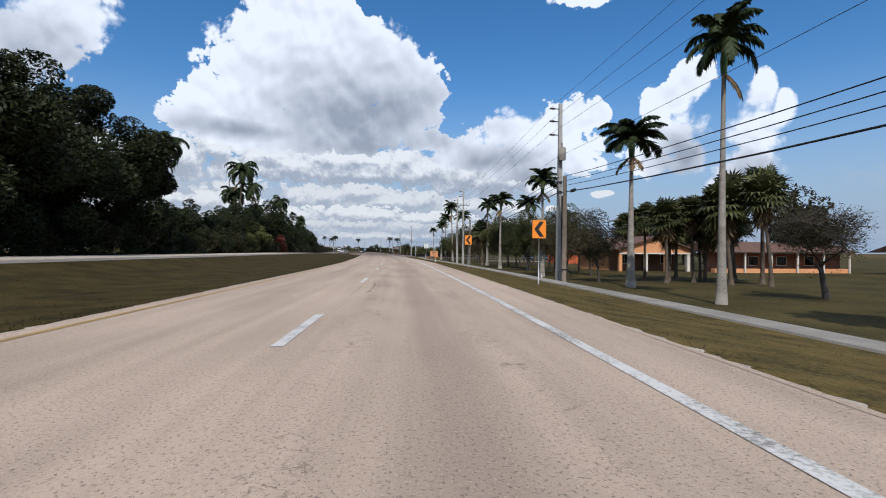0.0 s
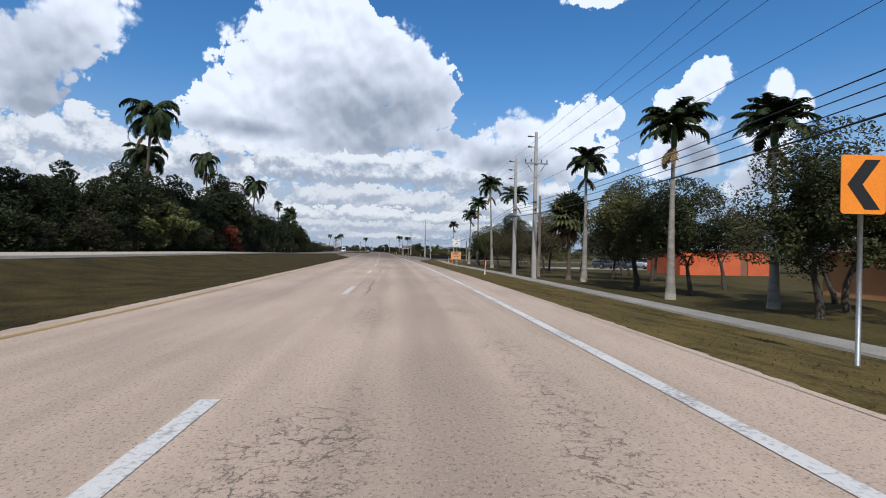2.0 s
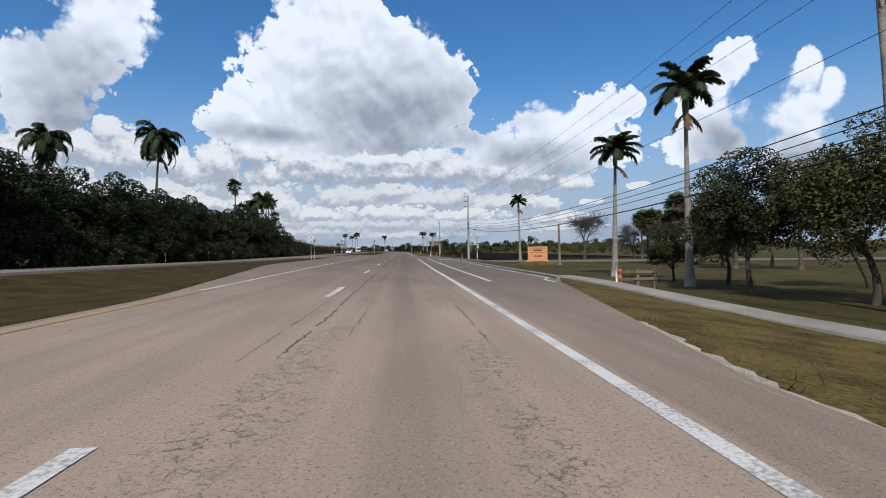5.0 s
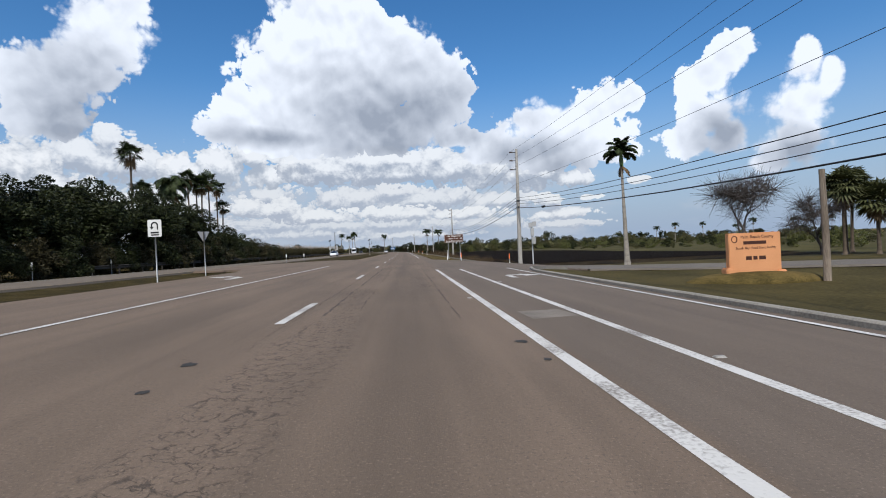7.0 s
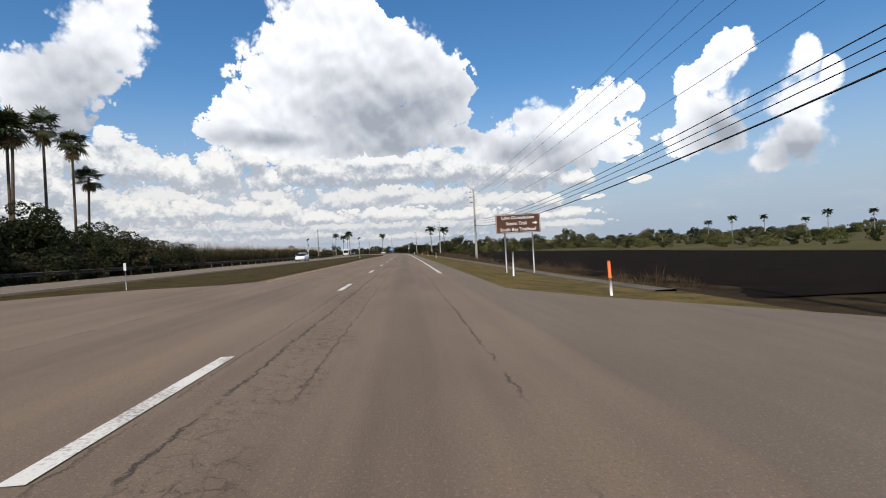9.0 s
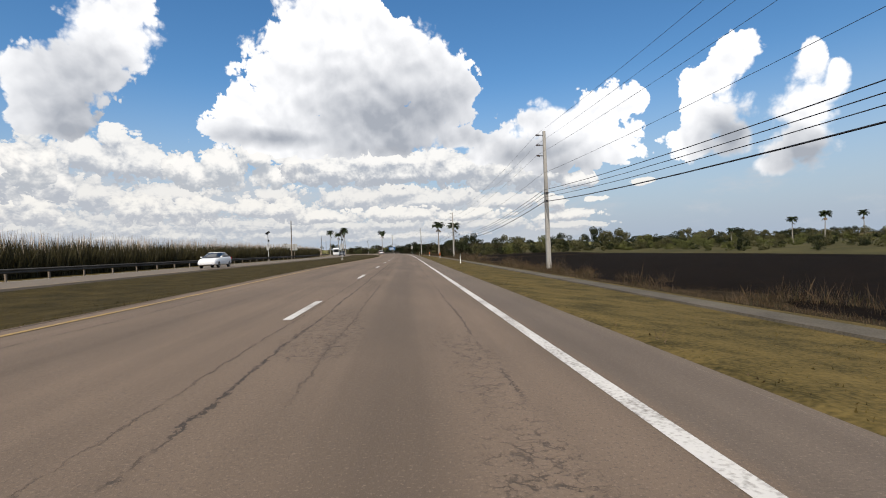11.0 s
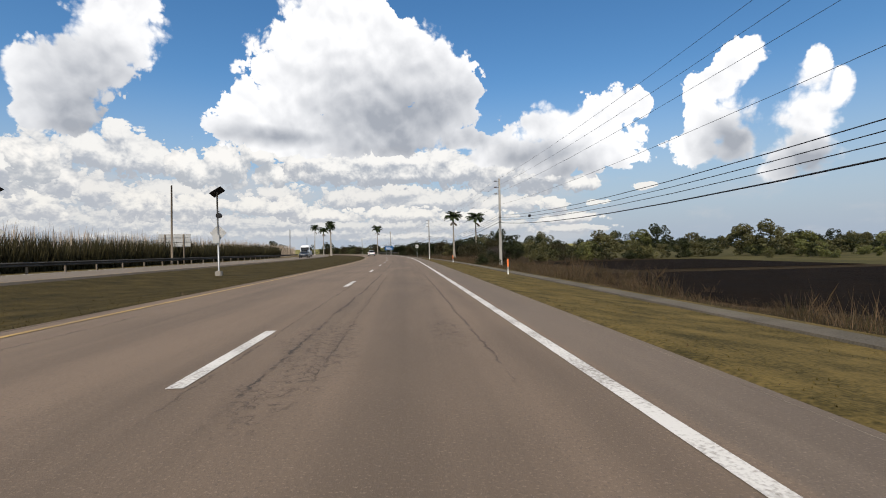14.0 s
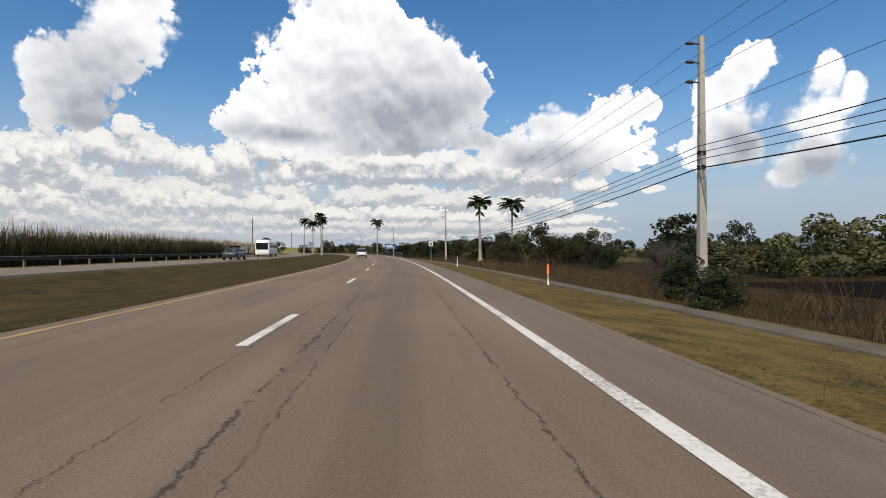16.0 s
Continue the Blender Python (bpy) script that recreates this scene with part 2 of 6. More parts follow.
sun = new("sun", bpy.data.lights.new("sun", "SUN"))
sun.data.energy, sun.data.angle, sun.data.color = 4.8, radians(0.55), (1.0, 0.92, 0.8)
sa, se = radians(SUN_AZ), radians(SUN_EL)
sun.matrix_world = look((0, 0, 60), (-60 * math.sin(sa) * math.cos(se), -60 * math.cos(sa) * math.cos(se), 60 - 60 * math.sin(se)))


# ---- the plan of the road: s metres along it, d metres to the right of the lane's middle ----
HEADINGS = [(-60, 2.06), (0, 3.85), (20, 4.64), (40, 5.47), (62, 6.42), (84, 7.20), (134, 7.87), (187, 8.04), (242, 8.34), (265, 8.52), (300, 8.75), (345, 9.17), (420, 13.67), (520, 19.17), (700, 27.17), (900, 27.17)]
_ss = np.arange(-140.0, 1300.0, 1.0)
_hh = np.radians(np.interp(_ss, [a for a, b in HEADINGS], [b for a, b in HEADINGS]))
_mid = (_hh[1:] + _hh[:-1]) / 2
_px = np.concatenate([[0], np.cumsum(-np.sin(_mid))])
_py = np.concatenate([[0], np.cumsum(np.cos(_mid))])
_px -= np.interp(0, _ss, _px)
_py -= np.interp(0, _ss, _py)


def lane_shift(s):
    return float(np.interp(s, [0, 60, 84, 135], [0.35, 0.25, 0.15, -0.35]))


def heading(s):
    """The road's direction at s, as a turn about z in degrees."""
    return float(np.degrees(np.interp(s, _ss, _hh)))


def R(s, d, z=0.0):
    a = float(np.interp(s, _ss, _hh))
    x, y = float(np.interp(s, _ss, _px)), float(np.interp(s, _ss, _py))
    d = d + lane_shift(s)
    return Vector((x + math.cos(a) * d, y + math.sin(a) * d, z))


def crossfall(s):
    return float(np.interp(s, [0, 20, 52, 83, 144, 205, 240, 262, 280, 297, 330, 350, 420], [-0.007, -0.004, -0.009, 0.015, 0.034, 0.034, 0.034, 0.045, 0.033, 0.02, 0.0, -0.008, -0.02]))


def edge_right(s):
    return float(np.interp(s, [108, 126, 170, 176, 180, 182.5, 192, 194, 197, 201], [2.95, 6.5, 6.5, 7.7, 10.0, 14.0, 14.0, 9.0, 5.0, 2.95]))


def edge_left(s):
    return -float(np.interp(s, [116, 140, 174, 180, 184, 199, 202, 206], [5.75, 9.4, 9.4, 11, 16, 16, 12, 5.75]))


def drive_near(d):
    return float(np.interp(d, [14, 20, 27, 40, 80], [182.5, 178, 174, 168, 150]))


def drive_far(d):
    return float(np.interp(d, [14, 18, 24, 32, 40, 80], [192, 187, 183, 179.5, 174, 156]))


def z_road(s, d):
    k = crossfall(s)
    if d > 6.2:
        return float(np.interp(d, [6.2, 14, 60, 400], [-6.2 * k - 0.03, -1.0, -1.17, -1.2]))
    if d > 2.95:
        return -k * d - 0.01 * (d - 2.95)
    if d < -5.75:
        zo = z_opposite(s)
        return float(np.interp(-d, [5.75, 9.4, 16], [5.75 * k, 9.4 * k - 0.02, zo]))
    return -k * d


def z_opposite(s):
    return float(np.interp(s, [110, 170], [0.65, 0.22]))


def z_ground(s, d):
    """The height of the grass beside the roads."""
    if d >= 0:
        e = edge_right(s)
        top = z_road(s, e)
        z = float(np.interp(d, [2.95, 7.0, 9.1, 12, 16, 40, 400], [top, -0.62, -0.68, -1.1, -1.2, -1.25, -1.3]))
        return max(z, top - 0.14 * (d - e)) if d > e else top
    e = edge_left(s)
    zo = z_opposite(s)
    top = z_road(s, e)
    q = -d
    if q < 16:
        f = min(1.0, max(0.0, (q + e) / max(0.5, 16 + e)))
        return top + (zo - top) * f * f - 0.28 * math.sin(math.pi * f)
    return float(np.interp(q, [16, 24, 26, 34, 140], [zo, zo, zo - 0.05, zo + 0.1, zo + 0.3]))


# ---- making meshes ----
def mesh_of(name, bm, mats, smooth=False):
    me = bpy.data.meshes.new(name)
    bm.to_mesh(me)
    bm.free()
    for m in mats if isinstance(mats, (list, tuple)) else [mats]:
        me.materials.append(m)
    if smooth:
        for poly in me.polygons:
            poly.use_smooth = True
    return me


def part(name, bm, material, parent=None, label="", smooth=False):
    ob = new(name, mesh_of(name, bm, material, smooth))
    if parent is not None:
        ob.parent = parent
    if label:
        tagged(ob, label)
    return ob


def from_lists(name, verts, faces, material, parent=None, label="", smooth=False):
    me = bpy.data.meshes.new(name)
    me.from_pydata(verts, [], faces)
    me.materials.append(material)
    if smooth:
        me.polygons.foreach_set("use_smooth", [True] * len(me.polygons))
    ob = new(name, me)
    if parent is not None:
        ob.parent = parent
    if label:
        tagged(ob, label)
    return ob


def thing(name, m, label, category, group=""):
    ob = new(name)
    ob.matrix_world = m
    return tagged(ob, label, category, group)


def structure(ob, label="", category=""):
    return tagged(ob, label, category, kind="structure")


def box(bm, x0, x1, y0, y1, z0, z1, bevel=0.0):
    vs = [bm.verts.new(c) for c in ((x0, y0, z0), (x1, y0, z0), (x1, y1, z0), (x0, y1, z0), (x0, y0, z1), (x1, y0, z1), (x1, y1, z1), (x0, y1, z1))]
    fs = [bm.faces.new([vs[i] for i in q]) for q in ((3, 2, 1, 0), (4, 5, 6, 7), (0, 1, 5, 4), (1, 2, 6, 5), (2, 3, 7, 6), (3, 0, 4, 7))]
    if bevel:
        es = list({e for f in fs for e in f.edges})
        bmesh.ops.bevel(bm, geom=es, offset=bevel, segments=2, affect="EDGES")
    return bm


def tube(bm, points, radii, sides=8, caps=True):
    """A round tapered tube through the points."""
    rings = []
    pts = [Vector(q) for q in points]
    for i, q in enumerate(pts):
        way = (pts[min(i + 1, len(pts) - 1)] - pts[max(i - 1, 0)]).normalized()
        side = way.cross(Vector((0, 1, 0)) if abs(way.y) < 0.9 else Vector((1, 0, 0))).normalized()
        up = side.cross(way)
        r = radii[i] if isinstance(radii, (list, tuple)) else radii
        rings.append([bm.verts.new(q + (side * math.cos(2 * math.pi * k / sides) + up * math.sin(2 * math.pi * k / sides)) * r) for k in range(sides)])
    for a, b in zip(rings, rings[1:]):
        for k in range(sides):
            f = bm.faces.new((a[k], a[(k + 1) % sides], b[(k + 1) % sides], b[k]))
            f.smooth = True
    if caps:
        bm.faces.new(rings[0])
        bm.faces.new(rings[-1][::-1])
    return bm


# ---- materials ----
def material(name, color, rough=0.8, metal=0.0, spec=0.4):
    m = bpy.data.materials.new(name)
    m.use_nodes = True
    b = m.node_tree.nodes["Principled BSDF"]
    b.inputs["Base Color"].default_value = (*color, 1)
    b.inputs["Roughness"].default_value = rough
    b.inputs["Metallic"].default_value = metal
    b.inputs["Specular IOR Level"].default_value = spec
    return m


def grained(name, dark, light, scale=4.0, fine=60.0, rough=0.85, bump=0.3, metal=0.0, spec=0.35, by_object=0.0, by_island=0.0, stretch=(1, 1, 1), contrast=(0.35, 0.65), depth=0.02):
    """A surface with blotches at one scale and grain at a finer one."""
    m = material(name, light, rough, metal, spec)
    t = m.node_tree
    n, l = t.nodes, t.links
    b = n["Principled BSDF"]
    tc = n.new("ShaderNodeTexCoord")
    mp = n.new("ShaderNodeMapping")
    mp.inputs["Scale"].default_value = stretch
    l.new(tc.outputs["Object"], mp.inputs["Vector"])
    n1, n2 = n.new("ShaderNodeTexNoise"), n.new("ShaderNodeTexNoise")
    n1.inputs["Scale"].default_value, n1.inputs["Detail"].default_value = scale, 5
    n2.inputs["Scale"].default_value, n2.inputs["Detail"].default_value = fine, 4
    l.new(mp.outputs[0], n1.inputs["Vector"])
    l.new(mp.outputs[0], n2.inputs["Vector"])
    add = n.new("ShaderNodeMath")
    add.operation = "ADD"
    half = n.new("ShaderNodeMath")
    half.operation = "MULTIPLY"
    half.inputs[1].default_value = 0.5
    l.new(n1.outputs["Fac"], add.inputs[0])
    l.new(n2.outputs["Fac"], add.inputs[1])
    l.new(add.outputs[0], half.inputs[0])
    mr = n.new("ShaderNodeMapRange")
    mr.inputs["From Min"].default_value, mr.inputs["From Max"].default_value = contrast
    l.new(half.outputs[0], mr.inputs["Value"])
    mix = n.new("ShaderNodeMix")
    mix.data_type = "RGBA"
    mix.inputs["A"].default_value, mix.inputs["B"].default_value = (*dark, 1), (*light, 1)
    l.new(mr.outputs[0], mix.inputs["Factor"])
    out = mix.outputs["Result"]
    for amount, node, sock in ((by_object, "ShaderNodeObjectInfo", "Random"), (by_island, "ShaderNodeNewGeometry", "Random Per Island")):
        if amount:
            src = n.new(node)
            hv = n.new("ShaderNodeHueSaturation")
            mv = n.new("ShaderNodeMapRange")
            mv.inputs["To Min"].default_value, mv.inputs["To Max"].default_value = 1 - amount, 1 + amount
            l.new(src.outputs[sock], mv.inputs["Value"])
            l.new(mv.outputs[0], hv.inputs["Value"])
            l.new(out, hv.inputs["Color"])
            out = hv.outputs["Color"]
    l.new(out, b.inputs["Base Color"])
    if bump:
        bp = n.new("ShaderNodeBump")
        bp.inputs["Strength"].default_value, bp.inputs["Distance"].default_value = bump, depth
        l.new(half.outputs[0], bp.inputs["Height"])
        l.new(bp.outputs[0], b.inputs["Normal"])
    return m


def leaf_material(name, dark, light, trans=0.25):
    m = grained(name, dark, light, scale=0.8, fine=9.0, rough=0.6, bump=0.0, spec=0.16, by_island=0.35, by_object=0.12)
    m.node_tree.nodes["Principled BSDF"].inputs["Subsurface Weight"].default_value = 0.0
    m.node_tree.nodes["Principled BSDF"].inputs["Transmission Weight"].default_value = 0.0
    return m


def road_material(name, base, wheel):
    """Sun-bleached asphalt: stones, wheel tracks, stains, and cracks along the lane joints. UV holds d and s in metres."""
    m = material(name, base, 0.88, 0, 0.3)
    t = m.node_tree
    n, l = t.nodes, t.links
    b = n["Principled BSDF"]
    uv = n.new("ShaderNodeUVMap")
    sp = n.new("ShaderNodeSeparateXYZ")
    l.new(uv.outputs[0], sp.inputs[0])

    def mth(op, a, bb=None, clamp=False):
        q = n.new("ShaderNodeMath")
        q.operation, q.use_clamp = op, clamp
        for i, v in enumerate((a, bb)):
            if v is None:
                continue
            if isinstance(v, (int, float)):
                q.inputs[i].default_value = v
            else:
                l.new(v, q.inputs[i])
        return q.outputs[0]

    def noise_at(scale, detail=4, stretch=(1, 1, 1), rough=0.55):
        mp = n.new("ShaderNodeMapping")
        mp.inputs["Scale"].default_value = stretch
        l.new(uv.outputs[0], mp.inputs["Vector"])
        q = n.new("ShaderNodeTexNoise")
        q.inputs["Scale"].default_value, q.inputs["Detail"].default_value, q.inputs["Roughness"].default_value = scale, detail, rough
        l.new(mp.outputs[0], q.inputs["Vector"])
        return q.outputs["Fac"]

    def step(v, lo, hi):
        q = n.new("ShaderNodeMapRange")
        q.interpolation_type = "SMOOTHSTEP"
        q.inputs["From Min"].default_value, q.inputs["From Max"].default_value = lo, hi
        l.new(v, q.inputs["Value"])
        return q.outputs[0]

    D, S = sp.outputs[0], sp.outputs[1]

    def band(at, half):
        """1 at the distance d = at, falling to 0 over half a width."""
        return mth("SUBTRACT", 1.0, step(mth("ABSOLUTE", mth("SUBTRACT", D, at)), 0.0, half))

    def blend(fac, a, bcol):
        q = n.new("ShaderNodeMix")
        q.data_type = "RGBA"
        l.new(fac, q.inputs["Factor"])
        for key, v in (("A", a), ("B", bcol)):
            if isinstance(v, tuple):
                q.inputs[key].default_value = (*v, 1)
            else:
                l.new(v, q.inputs[key])
        return q.outputs["Result"]

    # two pavings: the older is bleached paler; past the side road the dark tone also paints in cloud shade
    age_shade = step(mth("ADD", S, mth("MULTIPLY", noise_at(0.05, 3, (0.3, 1, 1)), 30.0)), 80.0, 170.0)
    light_tone = blend(age_shade, base, tuple(c * k for c, k in zip(base, (0.345, 0.325, 0.305))))
    dark_tone = blend(age_shade, wheel, tuple(c * k for c, k in zip(wheel, (0.32, 0.307, 0.29))))
    verge = mth("MULTIPLY", step(D, 1.9, 2.0), age_shade)
    light_tone = blend(verge, light_tone, tuple(c * 0.29 for c in base))
    dark_tone = blend(verge, dark_tone, tuple(c * 0.3 for c in wheel))
    stones = noise_at(20.0, 6, rough=0.8)
    blot = noise_at(0.55, 5, (1, 0.35, 1))
    streak = noise_at(2.4, 4, (1, 0.02, 1))
    tone = mth("ADD", mth("MULTIPLY", blot, 0.5), mth("MULTIPLY", streak, 0.45))
    tone = mth("SUBTRACT", tone, mth("MULTIPLY", mth("MAXIMUM", band(0.05, 0.75), mth("MULTIPLY", band(-3.65, 0.7), 0.6)), 0.16))
    col = blend(step(tone, 0.2, 0.68), dark_tone, light_tone)
    # pale and dark stones that show in the worn surface
    grit = noise_at(48.0, 3, rough=0.7)
    col = blend(mth("MULTIPLY", step(grit, 0.54, 0.7), mth("SUBTRACT", 0.32, mth("MULTIPLY", age_shade, 0.2))), col, tuple(min(0.75, c * 1.6) for c in base))
    pits = mth("MAXIMUM", step(noise_at(38.0, 3, (1, 0.8, 1), 0.7), 0.55, 0.65), mth("MULTIPLY", step(stones, 0.56, 0.68), 0.9))
    col = blend(mth("MULTIPLY", pits, 0.68), col, tuple(c * 0.3 for c in wheel))
    # long cracks at the joints of the paving
    wander = mth("MULTIPLY", mth("SUBTRACT", noise_at(0.35, 5, (0, 1, 1), 0.6), 0.5), 0.26)
    jag = mth("MULTIPLY", mth("SUBTRACT", noise_at(5.0, 6, (1, 0.8, 1), 0.85), 0.5), 0.3)
    crack = None
    for at, wide, amount, lo in ((-1.28, 0.013, 1.0, 0.44), (-1.66, 0.002, 0.5, 0.44), (-0.72, 0.003, 0.8, 0.5), (1.02, 0.006, 0.6, 0.48), (-4.6, 0.003, 1.0, 0.5)):
        across = mth("SUBTRACT", mth("ADD", D, mth("ADD", mth("MULTIPLY", wander, amount), jag)), at)
        if at == -1.28:
            across = mth("SUBTRACT", across, mth("MULTIPLY", step(S, 285.0, 325.0), 0.28))
        c = mth("ABSOLUTE", across)
        width = mth("MULTIPLY", noise_at(3.0, 3, (0.3, 1, 1)), wide * 2.0)
        c = mth("SUBTRACT", 1.0, step(mth("SUBTRACT", c, width), 0.0, 0.007))
        c = mth("MULTIPLY", c, step(mth("ADD", noise_at(0.11, 3, (0.2, 1, 1)), mth("MULTIPLY", age_shade, 0.12)), lo + 0.07, lo + 0.13))
        c = mth("MULTIPLY", c, step(noise_at(1.3, 4, (0.5, 1, 1), 0.65), 0.40, 0.5))
        crack = c if crack is None else mth("MAXIMUM", crack, c)
    # small broken cells in the wheel paths
    warp = n.new("ShaderNodeVectorMath")
    warp.operation = "MULTIPLY_ADD"
    warp.inputs[1].default_value = (0.22, 0.22, 0.0)
    nz = n.new("ShaderNodeTexNoise")
    nz.inputs["Scale"].default_value, nz.inputs["Detail"].default_value, nz.inputs["Roughness"].default_value = 6.0, 5.0, 0.7
    l.new(uv.outputs[0], nz.inputs["Vector"])
    l.new(nz.outputs["Color"], warp.inputs[0])
    l.new(uv.outputs[0], warp.inputs[2])
    for scale, wide, lo in ((4.2, 0.026, 0.48), (9.5, 0.045, 0.505)):
        vo = n.new("ShaderNodeTexVoronoi")
        vo.feature = "DISTANCE_TO_EDGE"
        vo.inputs["Scale"].default_value = scale
        l.new(warp.outputs[0], vo.inputs["Vector"])
        cells = mth("SUBTRACT", 1.0, step(vo.outputs["Distance"], 0.006, wide))
        where = mth("ADD", mth("MULTIPLY", band(-0.95, 0.75), 0.16), mth("MULTIPLY", band(0.8, 0.6), 0.1))
        patch = step(mth("ADD", noise_at(0.3, 4, (1.2, 0.7, 1)), where), lo + 0.08, lo + 0.2)
        patch = mth("MULTIPLY", patch, step(where, 0.01, 0.07))
        broken = step(noise_at(7.0, 3), 0.42, 0.56)
        crack = mth("MAXIMUM", crack, mth("MULTIPLY", cells, mth("MULTIPLY", mth("MULTIPLY", patch, broken), 0.75)))
    col = blend(mth("MULTIPLY", crack, 0.8), col, (0.02, 0.017, 0.015))
    l.new(col, b.inputs["Base Color"])
    bp = n.new("ShaderNodeBump")
    bp.inputs["Strength"].default_value, bp.inputs["Distance"].default_value = 0.6, 0.014
    l.new(mth("SUBTRACT", mth("ADD", stones, mth("MULTIPLY", grit, 0.5)), mth("MULTIPLY", crack, 1.6)), bp.inputs["Height"])
    l.new(bp.outputs[0], b.inputs["Normal"])
    return m


ASPHALT = road_material("bleached_asphalt", (0.456, 0.350, 0.265), (0.284, 0.218, 0.165))
CONCRETE_ROAD = road_material("pale_asphalt", (0.43, 0.37, 0.30), (0.31, 0.265, 0.213))
PAINT = grained("worn_white_paint", (0.1872, 0.1677, 0.1482), (0.5148, 0.4992, 0.468), 1.1, 30, 0.7, 0.25, contrast=(0.36, 0.52))
YELLOW = grained("worn_yellow_paint", (0.195, 0.1326, 0.0624), (0.39, 0.2418, 0.0624), 1.4, 30, 0.7, 0.2)
GRASS = grained("dry_verge_grass", (0.029, 0.0248, 0.0082), (0.128, 0.092, 0.031), 1.1, 16.0, 1.0, 0.7, spec=0.08, depth=0.06, contrast=(0.36, 0.62))
LAWN = grained("mown_median_grass", (0.01716, 0.01482, 0.00546), (0.06084, 0.04446, 0.0156), 0.8, 14.0, 1.0, 0.8, spec=0.06, depth=0.06, contrast=(0.38, 0.62))
YARD = grained("olive_lawn_grass", (0.028, 0.024, 0.0085), (0.078, 0.061, 0.022), 0.25, 6.0, 1.0, 0.7, spec=0.08, depth=0.05)
SCRUB_GRASS = grained("pale_scrub_grass", (0.026, 0.025, 0.0095), (0.085, 0.074, 0.029), 0.09, 1.6, 1.0, 0.4, spec=0.06)
EDGE_WEED = grained("brown_field_edge", (0.008, 0.006, 0.003), (0.042, 0.029, 0.014), 0.7, 14.0, 1.0, 0.8, spec=0.04, depth=0.08)
PALE_GRASS = grained("pale_bank_grass", (0.1014, 0.0975, 0.039), (0.1794, 0.1638, 0.0702), 0.03, 0.6, 1.0, 0.0, spec=0.05)
SOIL = grained("ploughed_black_soil", (0.0028, 0.0019, 0.0012), (0.0105, 0.0066, 0.004), 0.6, 12.0, 1.0, 0.9, spec=0.03, depth=0.08)
SAND = grained("pale_shell_gravel", (0.156, 0.1326, 0.0975), (0.4524, 0.4056, 0.3276), 2.0, 34.0, 0.95, 0.6)
PATH_CEMENT = grained("grimy_path_concrete", (0.0429, 0.0351, 0.0234), (0.1092, 0.09204, 0.0663), 0.9, 22.0, 0.95, 0.4)
CEMENT = grained("weathered_concrete", (0.156, 0.1404, 0.117), (0.2964, 0.273, 0.234), 0.7, 25.0, 0.9, 0.3)
POLE_CEMENT = grained("grey_pole_concrete", (0.234, 0.2184, 0.195), (0.39, 0.3744, 0.3432), 0.8, 30.0, 0.8, 0.2, stretch=(1, 1, 0.25))
POLE_WOOD = grained("grey_pole_wood", (0.0858, 0.0663, 0.0468), (0.2106, 0.1716, 0.1326), 2.0, 24.0, 0.9, 0.5, stretch=(1, 1, 0.12))
STEEL = grained("galvanised_steel", (0.234, 0.2418, 0.2418), (0.3744, 0.3822, 0.3822), 3.0, 40.0, 0.5, 0.1, metal=0.7)
RAIL = grained("weathered_dull_rail", (0.0273, 0.02496, 0.02184), (0.078, 0.07332, 0.0663), 0.7, 20, 0.85, 0.2, spec=0.15)
DARK_STEEL = grained("dark_metal", (0.0156, 0.0156, 0.01716), (0.039, 0.039, 0.04056), 5.0, 40.0, 0.5, 0.1, metal=0.4)
WIRE = material("black_cable", (0.012, 0.012, 0.014), 0.5)
GLAZE = material("brown_insulator_glaze", (0.0546, 0.0351, 0.0273), 0.25)
PALM_BARK = grained("pale_palm_bark", (0.1326, 0.117, 0.0975), (0.3276, 0.2964, 0.2496), 1.2, 14.0, 0.9, 0.4, stretch=(1, 1, 2.2))
FAN_BARK = grained("brown_palm_bark", (0.0468, 0.0351, 0.0234), (0.1248, 0.0936, 0.0663), 1.5, 16.0, 0.9, 0.5, stretch=(1, 1, 2.2))
BARK = grained("grey_brown_bark", (0.0273, 0.02184, 0.0156), (0.0936, 0.07644, 0.0585), 3.0, 24.0, 0.95, 0.7, stretch=(1, 1, 0.4))
CROWNSHAFT = grained("green_crownshaft", (0.0468, 0.0858, 0.0234), (0.0936, 0.1404, 0.039), 3, 20, 0.45, 0.1)
FAN_GREEN = leaf_material("fan_leaf_olive", (0.0312, 0.03588, 0.0117), (0.0936, 0.0975, 0.039))
FROND = leaf_material("palm_frond_green", (0.01404, 0.0234, 0.0078), (0.039, 0.05148, 0.0156))
DEAD_FROND = leaf_material("dry_frond_brown", (0.0936, 0.0585, 0.0273), (0.1872, 0.1248, 0.0624))
LEAF = leaf_material("broad_leaf_green", (0.00936, 0.01404, 0.00468), (0.0312, 0.03666, 0.01092))
LEAF_OLIVE = leaf_material("olive_brown_leaf", (0.01716, 0.01638, 0.00702), (0.04836, 0.04134, 0.01716))
LEAF_OAK = leaf_material("oak_leaf_olive", (0.0351, 0.039, 0.01404), (0.0975, 0.0936, 0.0351))
LEAF_FAR = leaf_material("far_olive_leaf", (0.039, 0.0429, 0.0156), (0.117, 0.1053, 0.0429))
LEAF_BROWN = leaf_material("brown_thin_leaf", (0.028, 0.024, 0.0112), (0.078, 0.063, 0.031))
LEAF_BRIGHT = leaf_material("light_green_leaf", (0.0429, 0.05148, 0.0156), (0.1248, 0.1248, 0.039))
LEAF_RED = leaf_material("red_bract", (0.07, 0.016, 0.009), (0.17, 0.036, 0.02))
